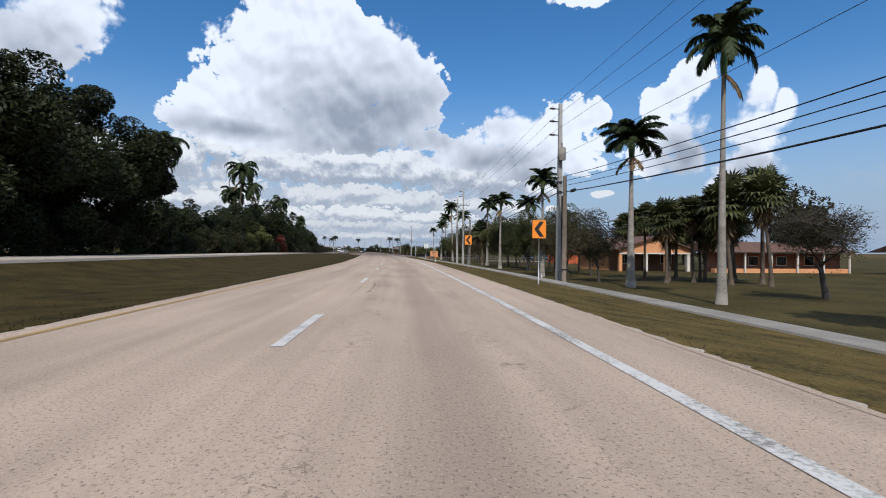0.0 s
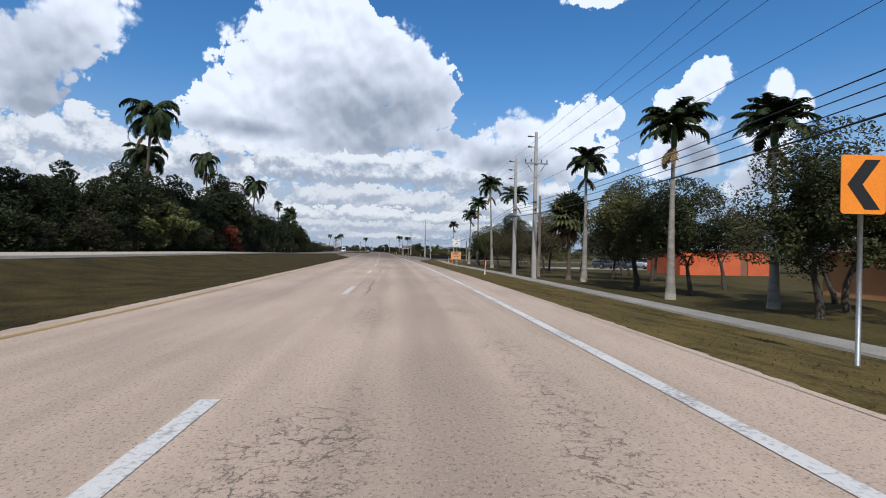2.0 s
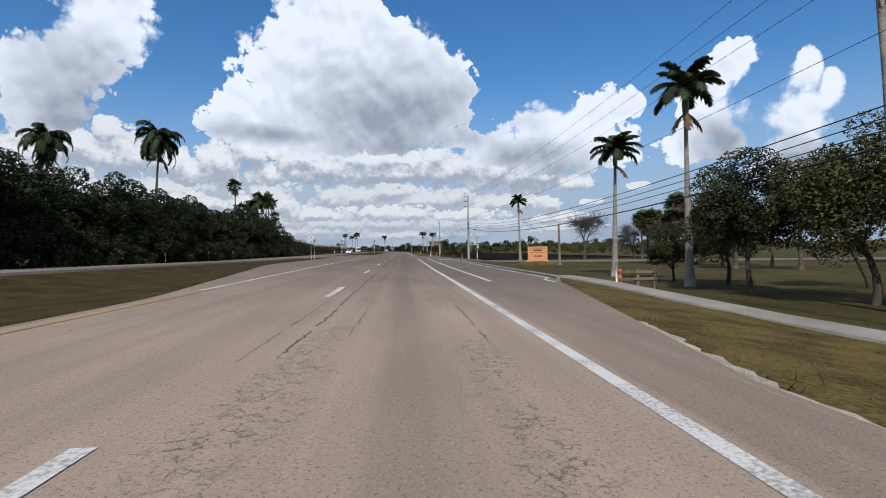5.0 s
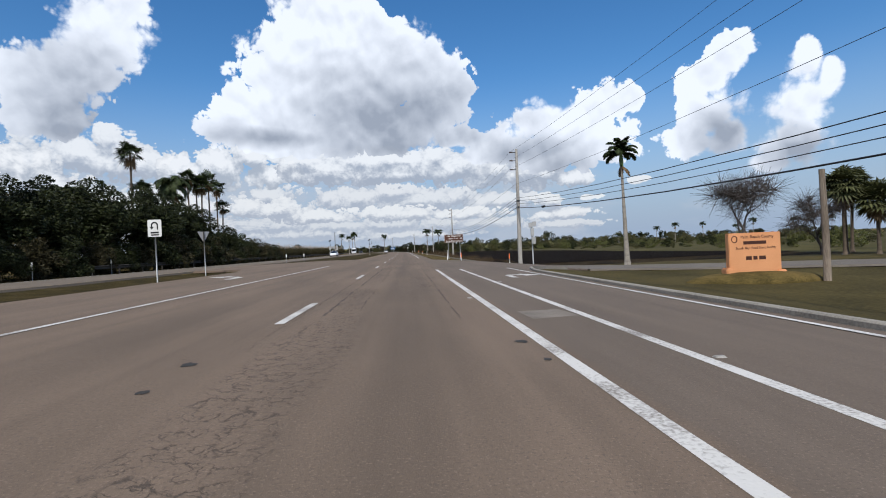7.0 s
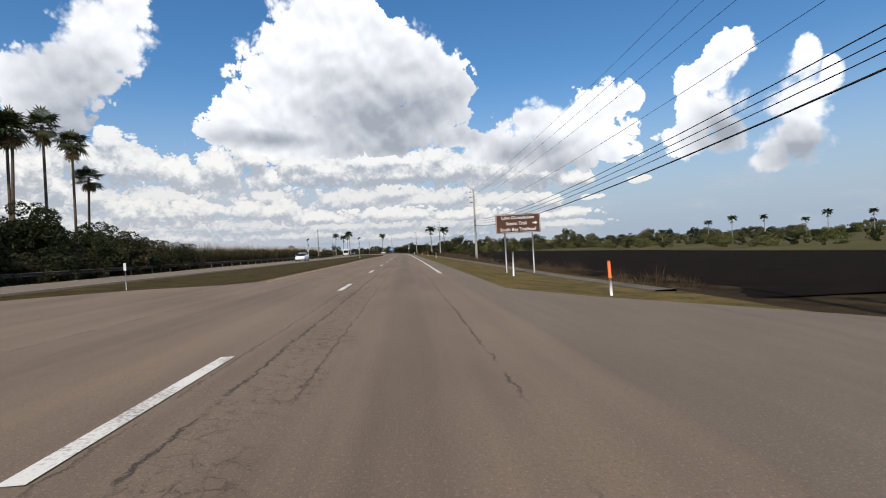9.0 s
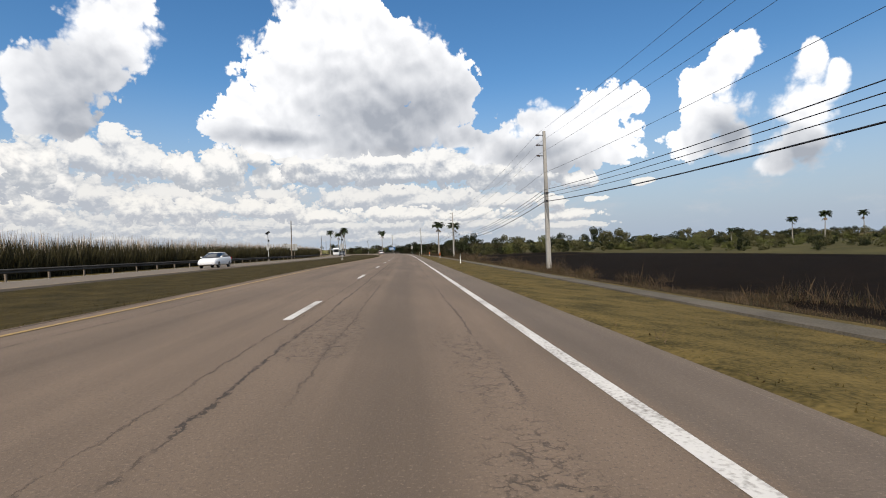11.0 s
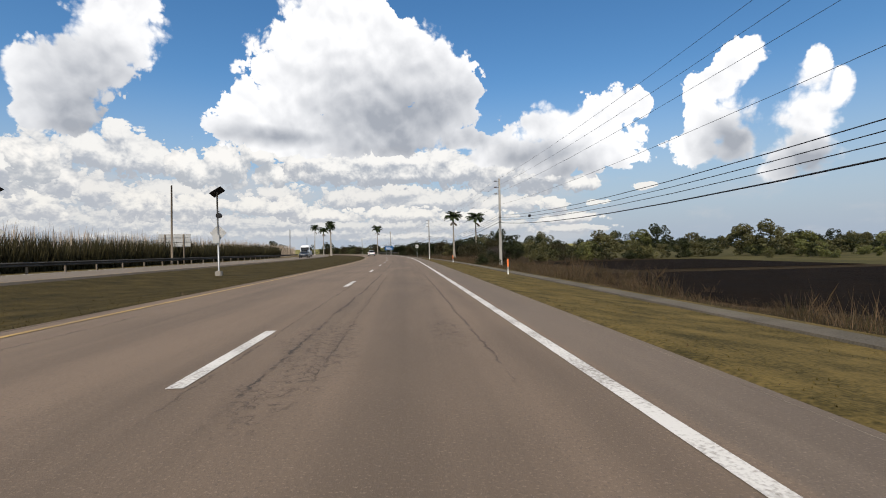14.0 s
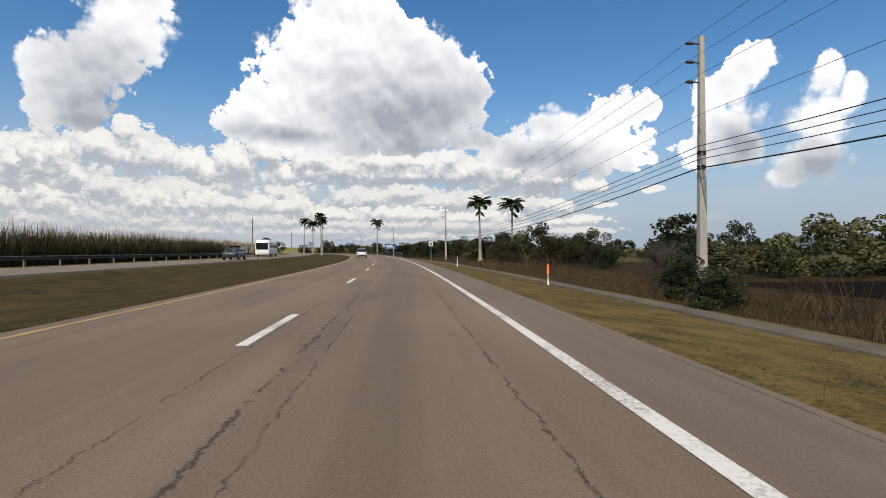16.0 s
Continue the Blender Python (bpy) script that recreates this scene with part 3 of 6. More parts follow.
REED = leaf_material("cane_leaf", (0.016, 0.015, 0.006), (0.052, 0.044, 0.018))
PLUME = leaf_material("cane_plume", (0.2184, 0.1716, 0.1248), (0.3744, 0.312, 0.2496))
DRY = leaf_material("dry_weed", (0.03, 0.02, 0.01), (0.12, 0.08, 0.043))
LEAF_LAWN = leaf_material("lawn_tree_leaf", (0.02028, 0.02574, 0.00858), (0.0624, 0.06708, 0.0234))
TWIG = grained("grey_twig", (0.039, 0.03276, 0.02964), (0.1014, 0.0858, 0.078), 3, 30, 0.9, 0.2)

# ---- ground and roads ----
def s_steps(a, b):
    out, s = [], a
    while s < b:
        out.append(s)
        s += 1.5 if 100 <= s < 215 else (3.0 if s < 420 else 10.0)
    return out + [b]


def strip(name, s_list, d_list, zf, mat, uv=True, skirt=0.0):
    """A sheet over the plan: d_list(s) gives the columns, zf(s, d) the height."""
    verts, faces, uvs = [], [], []
    cols = None
    for s in s_list:
        ds = d_list(s)
        cols = len(ds)
        for i, d in enumerate(ds):
            drop = skirt if skirt and i in (0, cols - 1) else 0.0
            verts.append(R(s, d, zf(s, d) - drop))
            uvs.append((d, s))
    for r in range(len(s_list) - 1):
        for c in range(cols - 1):
            a = r * cols + c
            faces.append((a, a + 1, a + cols + 1, a + cols))
    ob = from_lists(name, verts, faces, mat, smooth=False)
    if uv:
        lay = ob.data.uv_layers.new(name="UVMap")
        flat = []
        for lp in ob.data.loops:
            flat.extend(uvs[lp.vertex_index])
        lay.data.foreach_set("uv", flat)
    return ob


def road_columns(s):
    a, b = edge_left(s), edge_right(s)
    mids = [-5.75 if a > -5.8 else -9.2, -5.6, -3.7, -1.8, 0.0, 1.8, 2.9]
    mids = [max(a + 0.01 * (i + 1), min(b - 0.01 * (9 - i), q)) for i, q in enumerate(mids)]
    return [a - 0.06, a] + mids + [(2.95 + b) / 2 + 0.01, b, b + 0.06]


ROAD_S = s_steps(-120.0, 1200.0)
road = strip("road", ROAD_S, road_columns, lambda s, d: z_road(s, d) + 0.03, ASPHALT, skirt=0.12)
structure(road, "sun-bleached cracked asphalt carriageway with two lanes", "road")
opposite = strip("road_opposite", ROAD_S, lambda s: [-24.06, -24.0, -22.0, -20.0, -18.0, -16.0, -15.94], lambda s, d: z_opposite(s) + 0.035, CONCRETE_ROAD, skirt=0.12)
structure(opposite, "pale asphalt carriageway beyond the grass median", "road")


def drive_z(s, d):
    return z_road(s, d) + 0.03


drive_rows = [14.0, 16, 18, 20, 22, 25, 28, 32, 36, 44, 54, 66, 80]
dv, df, du = [], [], []
for d in drive_rows:
    for f in (-0.01, 0.0, 0.25, 0.5, 0.75, 1.0, 1.01):
        s = drive_near(d) + (drive_far(d) - drive_near(d)) * f
        dv.append(R(s, d, drive_z(s, d) - (0.12 if f in (-0.01, 1.01) else 0)))
        du.append((d, s))
for r in range(len(drive_rows) - 1):
    for c in range(6):
        a = r * 7 + c
        df.append((a, a + 7, a + 8, a + 1))
drive = from_lists("driveway", dv, df, CONCRETE_ROAD)
lay = drive.data.uv_layers.new(name="UVMap")
lay.data.foreach_set("uv", [q for lp in drive.data.loops for q in du[lp.vertex_index]])
structure(drive, "pale asphalt side road leading past the sign", "road")


def ground_z(s, d):
    a, b = edge_left(s), edge_right(s)
    if a - 0.35 < d < b + 0.35:
        return z_road(s, max(a, min(b, d))) - 0.1
    if -24.35 < d < -15.65:
        return z_opposite(s) - 0.1
    if 13 < d < 84 and drive_near(d) - 1.0 < s < drive_far(d) + 1.0:
        return z_road(s, d) - 0.1
    return z_ground(s, d)


G_COLS = [-140, -100, -70, -50, -40, -34, -30, -27, -24.4, -24.0, -20, -16.0, -15.6, -14.8, -14, -13, -12, -11, -10.2, -9.8, -9.0, -8.2, -7.4, -6.6, -6.15, -5.7, -3, 0, 2.9, 3.32, 3.7, 4.2, 4.8, 5.5, 6.0, 6.6, 7.2, 7.9, 8.6, 9.3, 10.2, 11, 12, 13, 14, 15, 16.5, 18, 20, 23, 27, 32, 38, 46, 56, 70, 90, 130, 180, 260]
g_rows = s_steps(-130.0, 1250.0)
gv = [R(s, d, ground_z(s, d) + 0.03 * noise.noise(Vector((s * 0.35, d * 0.5, 3)))) for s in g_rows for d in G_COLS]
nc, nr = len(G_COLS), len(g_rows)
gf = [(r * nc + c, r * nc + c + 1, (r + 1) * nc + c + 1, (r + 1) * nc + c) for r in range(nr - 1) for c in range(nc - 1)]
loop = [c for c in range(nc)] + [r * nc + nc - 1 for r in range(1, nr)] + [(nr - 1) * nc + c for c in range(nc - 2, -1, -1)] + [r * nc for r in range(nr - 2, 0, -1)]
mid = Vector((-60, 480, 0))
first = len(gv)
for i in loop:
    w = (gv[i] - mid).to_2d().normalized() * 4200
    gv.append(Vector((mid.x + w.x, mid.y + w.y, -1.3)))
for k in range(len(loop)):
    j = (k + 1) % len(loop)
    gf.append((loop[k], first + k, first + j, loop[j]))
ground = from_lists("ground", gv, gf, GRASS)
ground.data.materials.append(LAWN)
ground.data.materials.append(YARD)
ground.data.materials.append(SCRUB_GRASS)
ground.data.materials.append(EDGE_WEED)
ground.data.polygons.foreach_set("use_smooth", [True] * len(ground.data.polygons))
structure(ground, "dry mown grass verge, median and flat land", "ground")
for poly in ground.data.polygons:
    if poly.index < (nr - 1) * (nc - 1):
        c = poly.index % (nc - 1)
        if -16 < G_COLS[c] < 2:
            poly.material_index = 1
        elif G_COLS[c] >= 9.3:
            along = g_rows[poly.index // (nc - 1)]
            poly.material_index = 2 if along < 193 else (4 if G_COLS[c] < 45 else 3)

FIELD_COLS = [20, 26, 32, 38, 43]


def field_sheet(a, b, near, label):
    sl = s_steps(a, b)
    ob = strip("field", sl, lambda s: [near + 0.6 * math.sin(s * 0.31)] + [max(q, near + 3) for q in FIELD_COLS] + [47 + 1.2 * math.sin(s * 0.07)], lambda s, d: z_ground(s, d) + (0.05 if d > near + 1.2 else -0.05), SOIL, uv=False)
    return structure(ob, label, "field")


field_sheet(203.0, 337.0, 11.4, "flat black ploughed field of bare soil")
field_sheet(342.0, 374.0, 20.0, "far black ploughed field beyond a grass track")


def walk_mid(s):
    return float(np.interp(s, [100, 126, 172, 182, 199, 212], [8.7, 8.6, 8.6, 9.0, 9.0, 8.1]))


def sidewalk(a, b, half, mat):
    ob = strip("pavement", s_steps(a, b), lambda s: [walk_mid(s) - half - 0.06, walk_mid(s) - half, walk_mid(s), walk_mid(s) + half, walk_mid(s) + half + 0.06], lambda s, d: max(z_ground(s, walk_mid(s) - 0.5), z_ground(s, walk_mid(s) + 0.5)) + 0.05, mat, uv=False, skirt=0.12)
    return structure(ob, "narrow weathered concrete footpath in the grass", "footpath")


sidewalk(-60, 131, 0.46, CEMENT)
sidewalk(203, 460, 0.36, PATH_CEMENT)


def kerb(a, b, df_, side=1):
    prof = [(0.0, -0.1), (0.0, 0.08), (0.03, 0.11), (0.14, 0.11), (0.16, -0.1)]
    sl = s_steps(a, b)
    verts = [R(s, df_(s) + side * q, z_road(s, df_(s)) + 0.03 + h) for s in sl for q, h in prof]
    faces = [(r * 5 + c, r * 5 + c + 1, (r + 1) * 5 + c + 1, (r + 1) * 5 + c) for r in range(len(sl) - 1) for c in range(4)]
    faces += [(0, 1, 2, 3, 4), tuple((len(sl) - 1) * 5 + c for c in range(5))]
    ob = from_lists("kerb", verts, faces, CEMENT)
    return structure(ob, "low weathered concrete kerb", "kerb")


kerb(124, 181, lambda s: edge_right(s) + 0.02)


def ragged(name, a, b, df_, lo, hi, mat, side):
    """A band of loose pale gravel with an uneven outer edge."""
    rng = random.Random(5)
    verts, faces = [], []
    n = int((b - a) / 0.22)
    for i in range(n + 1):
        s = a + (b - a) * i / n
        d0 = df_(s) - side * 0.1
        w = lo + (hi - lo) * (0.5 + 0.5 * noise.noise(Vector((s * 3.7, side * 9, 1)))) * rng.uniform(0.5, 1.3)
        z0 = z_road(s, df_(s)) + 0.034
        verts.append(R(s, d0, z0))
        verts.append(R(s, df_(s) + side * w, max(ground_z(s, df_(s) + side * (w + 0.3)), z0 - 0.14) + 0.03))
    for i in range(n):
        q = (2 * i, 2 * i + 1, 2 * i + 3, 2 * i + 2)
        faces.append(q if side > 0 else q[::-1])
    ob = from_lists(name, verts, faces, mat)
    return structure(ob, "loose pale shell gravel along the asphalt edge", "gravel")


ragged("gravel", -10, 112, edge_right, 0.1, 0.44, SAND, 1)
ragged("gravel", 206, 460, edge_right, 0.02, 0.2, SAND, 1)
ragged("gravel", -10, 116, edge_left, 0.1, 0.35, SAND, -1)
ragged("gravel", 207, 460, edge_left, 0.02, 0.16, SAND, -1)


# ---- road markings, a few millimetres proud of the asphalt ----
def line(name, a, b, df_, width, mat, label, z=0.036, zf=z_road):
    sl = s_steps(a, b)
    verts, faces = [], []
    for s in sl:
        d = df_(s)
        verts += [R(s, d - width / 2, zf(s, d) + z), R(s, d + width / 2, zf(s, d) + z)]
    for i in range(len(sl) - 1):
        faces.append((2 * i, 2 * i + 1, 2 * i + 3, 2 * i + 2))
    return structure(from_lists(name, verts, faces, mat), label, "road marking")


line("edge_line", -60, 172.8, lambda s: 1.77, 0.15, PAINT, "solid worn white edge line on the asphalt")
line("edge_line", 211, 700, lambda s: 1.77, 0.15, PAINT, "solid worn white edge line on the asphalt")
line("edge_line", -60, 118, lambda s: -5.3, 0.13, YELLOW, "solid worn yellow line beside the median")
line("edge_line", 207, 700, lambda s: -5.3, 0.13, YELLOW, "solid worn yellow line beside the median")
line("turn_lane_line", 118, 182, lambda s: -5.45, 0.14, PAINT, "solid white line beside the left turn lane")
line("turn_lane_line", 122, 173.0, lambda s: 3.1, 0.14, PAINT, "solid white line beside the right turn lane")
line("turn_lane_line", 122, 174.5, lambda s: 6.05 if s > 124 else 5.5, 0.11, PAINT, "thin white line along the kerb")
line("edge_line", -60, 400, lambda s: -16.35, 0.13, YELLOW, "faded yellow line on the far carriageway", zf=lambda s, d: z_opposite(s) + 0.005)
line("edge_line", -60, 400, lambda s: -23.6, 0.13, PAINT, "faded white line on the far carriageway", zf=lambda s, d: z_opposite(s) + 0.005)
DASH0 = 9.6 - 3.05
for k in range(-4, 46):
    s0 = DASH0 + 12.19 * k
    s0 += float(np.interp(s0, [90, 110, 255, 275], [-0.4, -0.2, -0.2, 0.5]))
    line("lane_dash", s0, s0 + 3.05, lambda s: -1.8, 0.15, PAINT, "worn white lane dash on the asphalt")


def flat_poly(name, pts, mat, label, z=0.037, zf=z_road, cat="road marking"):
    verts = [R(s, d, zf(s, d) + z) for s, d in pts]
    return structure(from_lists(name, verts, [tuple(range(len(verts)))], mat), label, cat)


for s0, d0, zf in ((164.2, 4.6, z_road), (166.0, -7.4, z_road)):
    sg = 1 if d0 > 0 else -1
    shape = [(0, -0.09), (1.3, -0.09), (1.75, 0.06), (1.95, 0.4), (1.35, 0.4), (2.15, 1.05), (2.95, 0.4), (2.35, 0.4), (2.2, -0.02), (1.6, -0.3), (0, -0.3)]
    pts = [(s0 + q, d0 + sg * e * 1.22) for q, e in shape]
    flat_poly("turn_arrow", pts if sg < 0 else pts[::-1], PAINT, "worn white turn arrow painted on the lane", zf=zf)


# small raised reflectors beside the lines, the scars of lost ones, and a pale patch in the turn lane
SCAR = grained("dark_tar_scar", (0.012, 0.011, 0.01), (0.045, 0.04, 0.035), 6, 60, 0.8, 0.4)
PATCH = grained("pale_worn_patch", (0.105, 0.09, 0.073), (0.2, 0.17, 0.138), 1.5, 30, 0.9, 0.3)
REFLECTOR = grained("dull_white_reflector", (0.16, 0.15, 0.13), (0.34, 0.32, 0.29), 10, 80, 0.5, 0.1)


def ragged_oval(s0, d0, rs, rd, seed):
    r = random.Random(seed)
    return [(s0 + rs * math.cos(a) * r.uniform(0.5, 1.2), d0 + rd * math.sin(a) * r.uniform(0.75, 1.15)) for a in [-2 * math.pi * k / 14 for k in range(14)]]


def reflector(s0, d0):
    ob = new("road_reflector")
    ob.matrix_world = Matrix.Translation(R(s0, d0, z_road(s0, d0) + 0.03)) @ Euler((0, 0, radians(heading(s0)))).to_matrix().to_4x4()
    tagged(ob, "small low white road reflector glued to the asphalt", "road reflector", "reflectors on the road")
    bm = bmesh.new()
    lo_ = [bm.verts.new(c) for c in ((-0.06, -0.05, -0.005), (0.06, -0.05, -0.005), (0.06, 0.05, -0.005), (-0.06, 0.05, -0.005))]
    hi_ = [bm.verts.new(c) for c in ((-0.045, -0.018, 0.018), (0.045, -0.018, 0.018), (0.045, 0.018, 0.018), (-0.045, 0.018, 0.018))]
    bm.faces.new(hi_)
    for k in range(4):
        bm.faces.new((lo_[k], lo_[(k + 1) % 4], hi_[(k + 1) % 4], hi_[k]))
    part("lens", bm, REFLECTOR, ob)


for k, (s0, d0) in enumerate(((38.2, -1.82), (149.9, -2.0), (183.6, -2.1), (270.4, -1.8), (150.7, 1.52))):
    flat_poly("road_scar", ragged_oval(s0, d0, 0.12, 0.08, k), SCAR, "dark ragged scar in the asphalt beside the lane line", z=0.035, cat="road scar")
    flat_poly("road_scar", ragged_oval(s0 - 1.0, d0 + 0.05, 0.07, 0.05, k + 40), SCAR, "dark ragged scar in the asphalt beside the lane line", z=0.035, cat="road scar")
for s0, d0 in ((38.5, 1.6), (62.9, 1.6), (149.6, 3.3), (161.8, 3.3), (137.4, 3.3), (156.2, 1.58), (26.0, -1.8), (50.4, -1.8), (74.8, -1.8)):
    reflector(s0, d0)
flat_poly("road_patch", [(152.6, 2.15), (153.6, 2.1), (153.8, 2.9), (152.9, 3.0)][::-1], PATCH, "pale worn patch in the asphalt of the turn lane", z=0.033, cat="road patch")
# ---- utility poles and cables ----
def stand(s, d, lean=0.0, turn=0.0, sink=0.05, size=1.0):
    """The pose of a thing that stands on the ground at s, d and faces back down the road."""
    q = R(s, d, ground_z(s, d) - sink)
    m = Matrix.Translation(q) @ Euler((0, radians(lean), radians(heading(s) + turn))).to_matrix().to_4x4()
    return m @ Matrix.Scale(size, 4)


def insulator(bm, x, y, z, h=0.32, r=0.07):
    pts, rad = [], []
    for k in range(9):
        pts.append((x, y, z + h * k / 8))
        rad.append(r if k % 2 else r * 0.55)
    tube(bm, pts, rad, 8)


POLE_TOP = 12.2
POLE_PLAN = [(33.4, 10.2, 0.4), (92.9, 12.0, 0.3), (196.0, 11.7, 0.5), (272.0, 12.2, 0.2), (364.0, 13.7, 0.3), (451.5, 14.7, 0.0), (540.0, 14.6, 0.0), (630.0, 14.6, 0.2)]


def utility_pole(s, d, lean, arms, top=POLE_TOP, wood=False):
    ob = thing("utility_pole", stand(s, d, lean, sink=0.3), "tall grey concrete utility pole with insulators and cables", "utility pole", "poles along the road")
    bm = bmesh.new()
    r0, r1 = 0.2, 0.11
    vs = []
    for z, r in ((0, r0), (top * 0.5, (r0 + r1) / 2), (top, r1)):
        c = r * 0.72
        vs.append([bm.verts.new(q) for q in ((-r, -c, z), (-c, -r, z), (c, -r, z), (r, -c, z), (r, c, z), (c, r, z), (-c, r, z), (-r, c, z))])
    for a, b in zip(vs, vs[1:]):
        for k in range(8):
            bm.faces.new((a[k], a[(k + 1) % 8], b[(k + 1) % 8], b[k]))
    bm.faces.new(vs[-1][::-1])
    part("shaft", bm, POLE_WOOD if wood else POLE_CEMENT, ob)
    for z in arms:
        bm = bmesh.new()
        tube(bm, [(-0.08, 0, z), (-0.45, 0, z + 0.02)], 0.035, 6)
        arm = part("bracket", bm, DARK_STEEL, ob)
        bm = bmesh.new()
        tube(bm, [(-0.38, 0, z + 0.02), (-0.46, 0, z + 0.02), (-0.5, 0, z + 0.02), (-0.56, 0, z + 0.02), (-0.62, 0, z + 0.02), (-0.68, 0, z + 0.02), (-0.74, 0, z + 0.03)], [0.05, 0.09, 0.05, 0.09, 0.05, 0.08, 0.03], 8)
        part("insulator", bm, GLAZE, arm)
    for z in (5.3 + 0.95, 6.9):
        bm = bmesh.new()
        tube(bm, [(0, 0, z - 0.09), (0, 0, z + 0.09)], 0.19, 10)
        part("strap", bm, DARK_STEEL, ob)
    return ob


for s, d, lean in POLE_PLAN:
    p0 = utility_pole(s, d, lean, (11.85, 11.0, 10.1))
    if s == 33.4:
        bm = bmesh.new()
        tube(bm, [(0.0, -0.42, 8.35), (0.0, -0.42, 8.4), (0.0, -0.42, 9.15), (0.0, -0.42, 9.2)], [0.2, 0.25, 0.25, 0.18], 14)
        tr = part("transformer", bm, CEMENT, p0, "pale grey steel transformer can")
        bm = bmesh.new()
        insulator(bm, 0.0, -0.42, 9.2, 0.3, 0.05)
        part("bushing", bm, GLAZE, tr)
        bm = bmesh.new()
        tube(bm, [(0.12, -0.24, 0.0), (0.12, -0.2, 6.0)], 0.05, 6)
        part("conduit", bm, DARK_STEEL, p0)

# the second, steel-armed pole beside the first bend, and bare stubs
pb = utility_pole(85.0, 11.7, 0.2, (12.6, 11.7), 13.0)
tagged(pb, "grey concrete utility pole with a braced steel crossarm")
bm = bmesh.new()
box(bm, -1.0, 1.0, -0.2, -0.1, 10.2, 10.34, 0.01)
xa = part("crossarm", bm, STEEL, pb)
for x in (-0.95, -0.45, 0.45, 0.95):
    bm = bmesh.new()
    insulator(bm, x, -0.15, 10.34, 0.28, 0.06)
    part("insulator", bm, GLAZE, xa)
for x in (-0.8, 0.8):
    bm = bmesh.new()
    tube(bm, [(x, -0.15, 10.2), (0, -0.16, 9.0)], 0.03, 6)
    part("brace", bm, STEEL, pb)


def stub(s, d, h, lean, label, r=0.16):
    ob = thing("stub_pole", stand(s, d, lean, sink=0.2), label, "pole")
    bm = bmesh.new()
    tube(bm, [(0, 0, 0), (0.02, 0, h * 0.5), (0, 0.02, h - 0.02), (0, 0.02, h)], [r, r * 0.9, r * 0.78, r * 0.7], 10)
    part("shaft", bm, POLE_WOOD, ob)
    return ob


s1 = stub(31.2, 9.8, 6.9, 0.5, "short weathered wooden stub pole with coiled cable")
bm = bmesh.new()
for k in range(3):
    ring = [(0.42 * math.cos(a), -0.2 + 0.03 * k, 0.65 + 0.42 * math.sin(a)) for a in [2 * math.pi * i / 20 for i in range(21)]]
    tube(bm, ring, 0.018, 5, False)
part("coil", bm, WIRE, s1, "coiled black cable")
stub(91.0, 14.0, 8.2, 0.3, "weathered wooden pole with ivy at its foot")
stub(167.0, 19.6, 5.4, -0.5, "weathered wooden stub pole near the sign")

# a thin wooden pole among the cane and one far off
for s, d, h in ((359.6, -27.5, 9.6), (470.0, -28.5, 9.0), (560, -24, 9.0)):
    lp = thing("slim_pole", stand(s, d, 1.0), "slim dark wooden pole beside the cane", "pole")
    bm = bmesh.new()
    tube(bm, [(0, 0, 0), (0, 0, h)], [0.15, 0.1], 8)
    part("shaft", bm, POLE_WOOD, lp)


def cable(name, pts, r, sag, label, cat="cable"):
    """A cable hung from point to point, each span sagging in its middle."""
    cu = bpy.data.curves.new(name, "CURVE")
    cu.dimensions, cu.bevel_depth, cu.bevel_resolution = "3D", r, 1
    line_pts = []
    for a, b in zip(pts, pts[1:]):
        for k in range(14):
            f = k / 14
            q = a.lerp(b, f)
            q.z -= 4 * sag * f * (1 - f) * ((b - a).length / 80) ** 2
            line_pts.append(q)
    line_pts.append(pts[-1])
    sp = cu.splines.new("POLY")
    sp.points.add(len(line_pts) - 1)
    for q, v in zip(sp.points, line_pts):
        q.co = (*v, 1)
    cu.materials.append(WIRE)
    ob = new(name, cu)
    return tagged(ob, label, cat, "cables between the poles")


WIRE_POLES = [(-60.0, 10.2, 0)] + POLE_PLAN


def on_poles(x, z, stops=None):
    return [stand(s, d, lean, sink=0.3) @ Vector((x, -0.12, z)) for s, d, lean in (stops or WIRE_POLES)]


for z in (11.88, 11.03, 10.13):
    cable("power_line", on_poles(-0.72, z), 0.008, 0.9, "thin black power line strung high between poles")
cable("power_line", on_poles(-0.25, 8.6), 0.009, 0.9, "thin neutral line strung between poles")
for z, r in ((7.2, 0.018), (6.9, 0.016), (6.6, 0.016), (6.2, 0.03)):
    cable("phone_cable", on_poles(-0.22, z), r, 1.25, "thick black telephone cable strung between poles")
# the splice cases that hang on the cables
for s, hung, long_, thick in ((186.0, 6.2, 0.35, 0.1), (30.0, 6.2, 0.35, 0.1), (346.0, 6.9, 0.17, 0.14)):
    i = [k for k in range(len(WIRE_POLES) - 1) if WIRE_POLES[k][0] <= s < WIRE_POLES[k + 1][0]][0]
    a, b = on_poles(-0.22, hung, WIRE_POLES[i:i + 2])
    u = (s - WIRE_POLES[i][0]) / (WIRE_POLES[i + 1][0] - WIRE_POLES[i][0])
    q = a.lerp(b, u)
    q.z -= 4 * 1.25 * u * (1 - u) * ((b - a).length / 80) ** 2 - 0.02
    ob = thing("splice_case", Matrix.Translation(q) @ Euler((0, 0, radians(heading(s)))).to_matrix().to_4x4(), "black splice case hung on a telephone cable", "splice case")
    bm = bmesh.new()
    tube(bm, [(0, -long_, 0), (0, -long_ + 0.06, 0), (0, long_ - 0.06, 0), (0, long_, 0)], [0.04, thick, thick, 0.04], 10)
    part("case", bm, WIRE, ob)


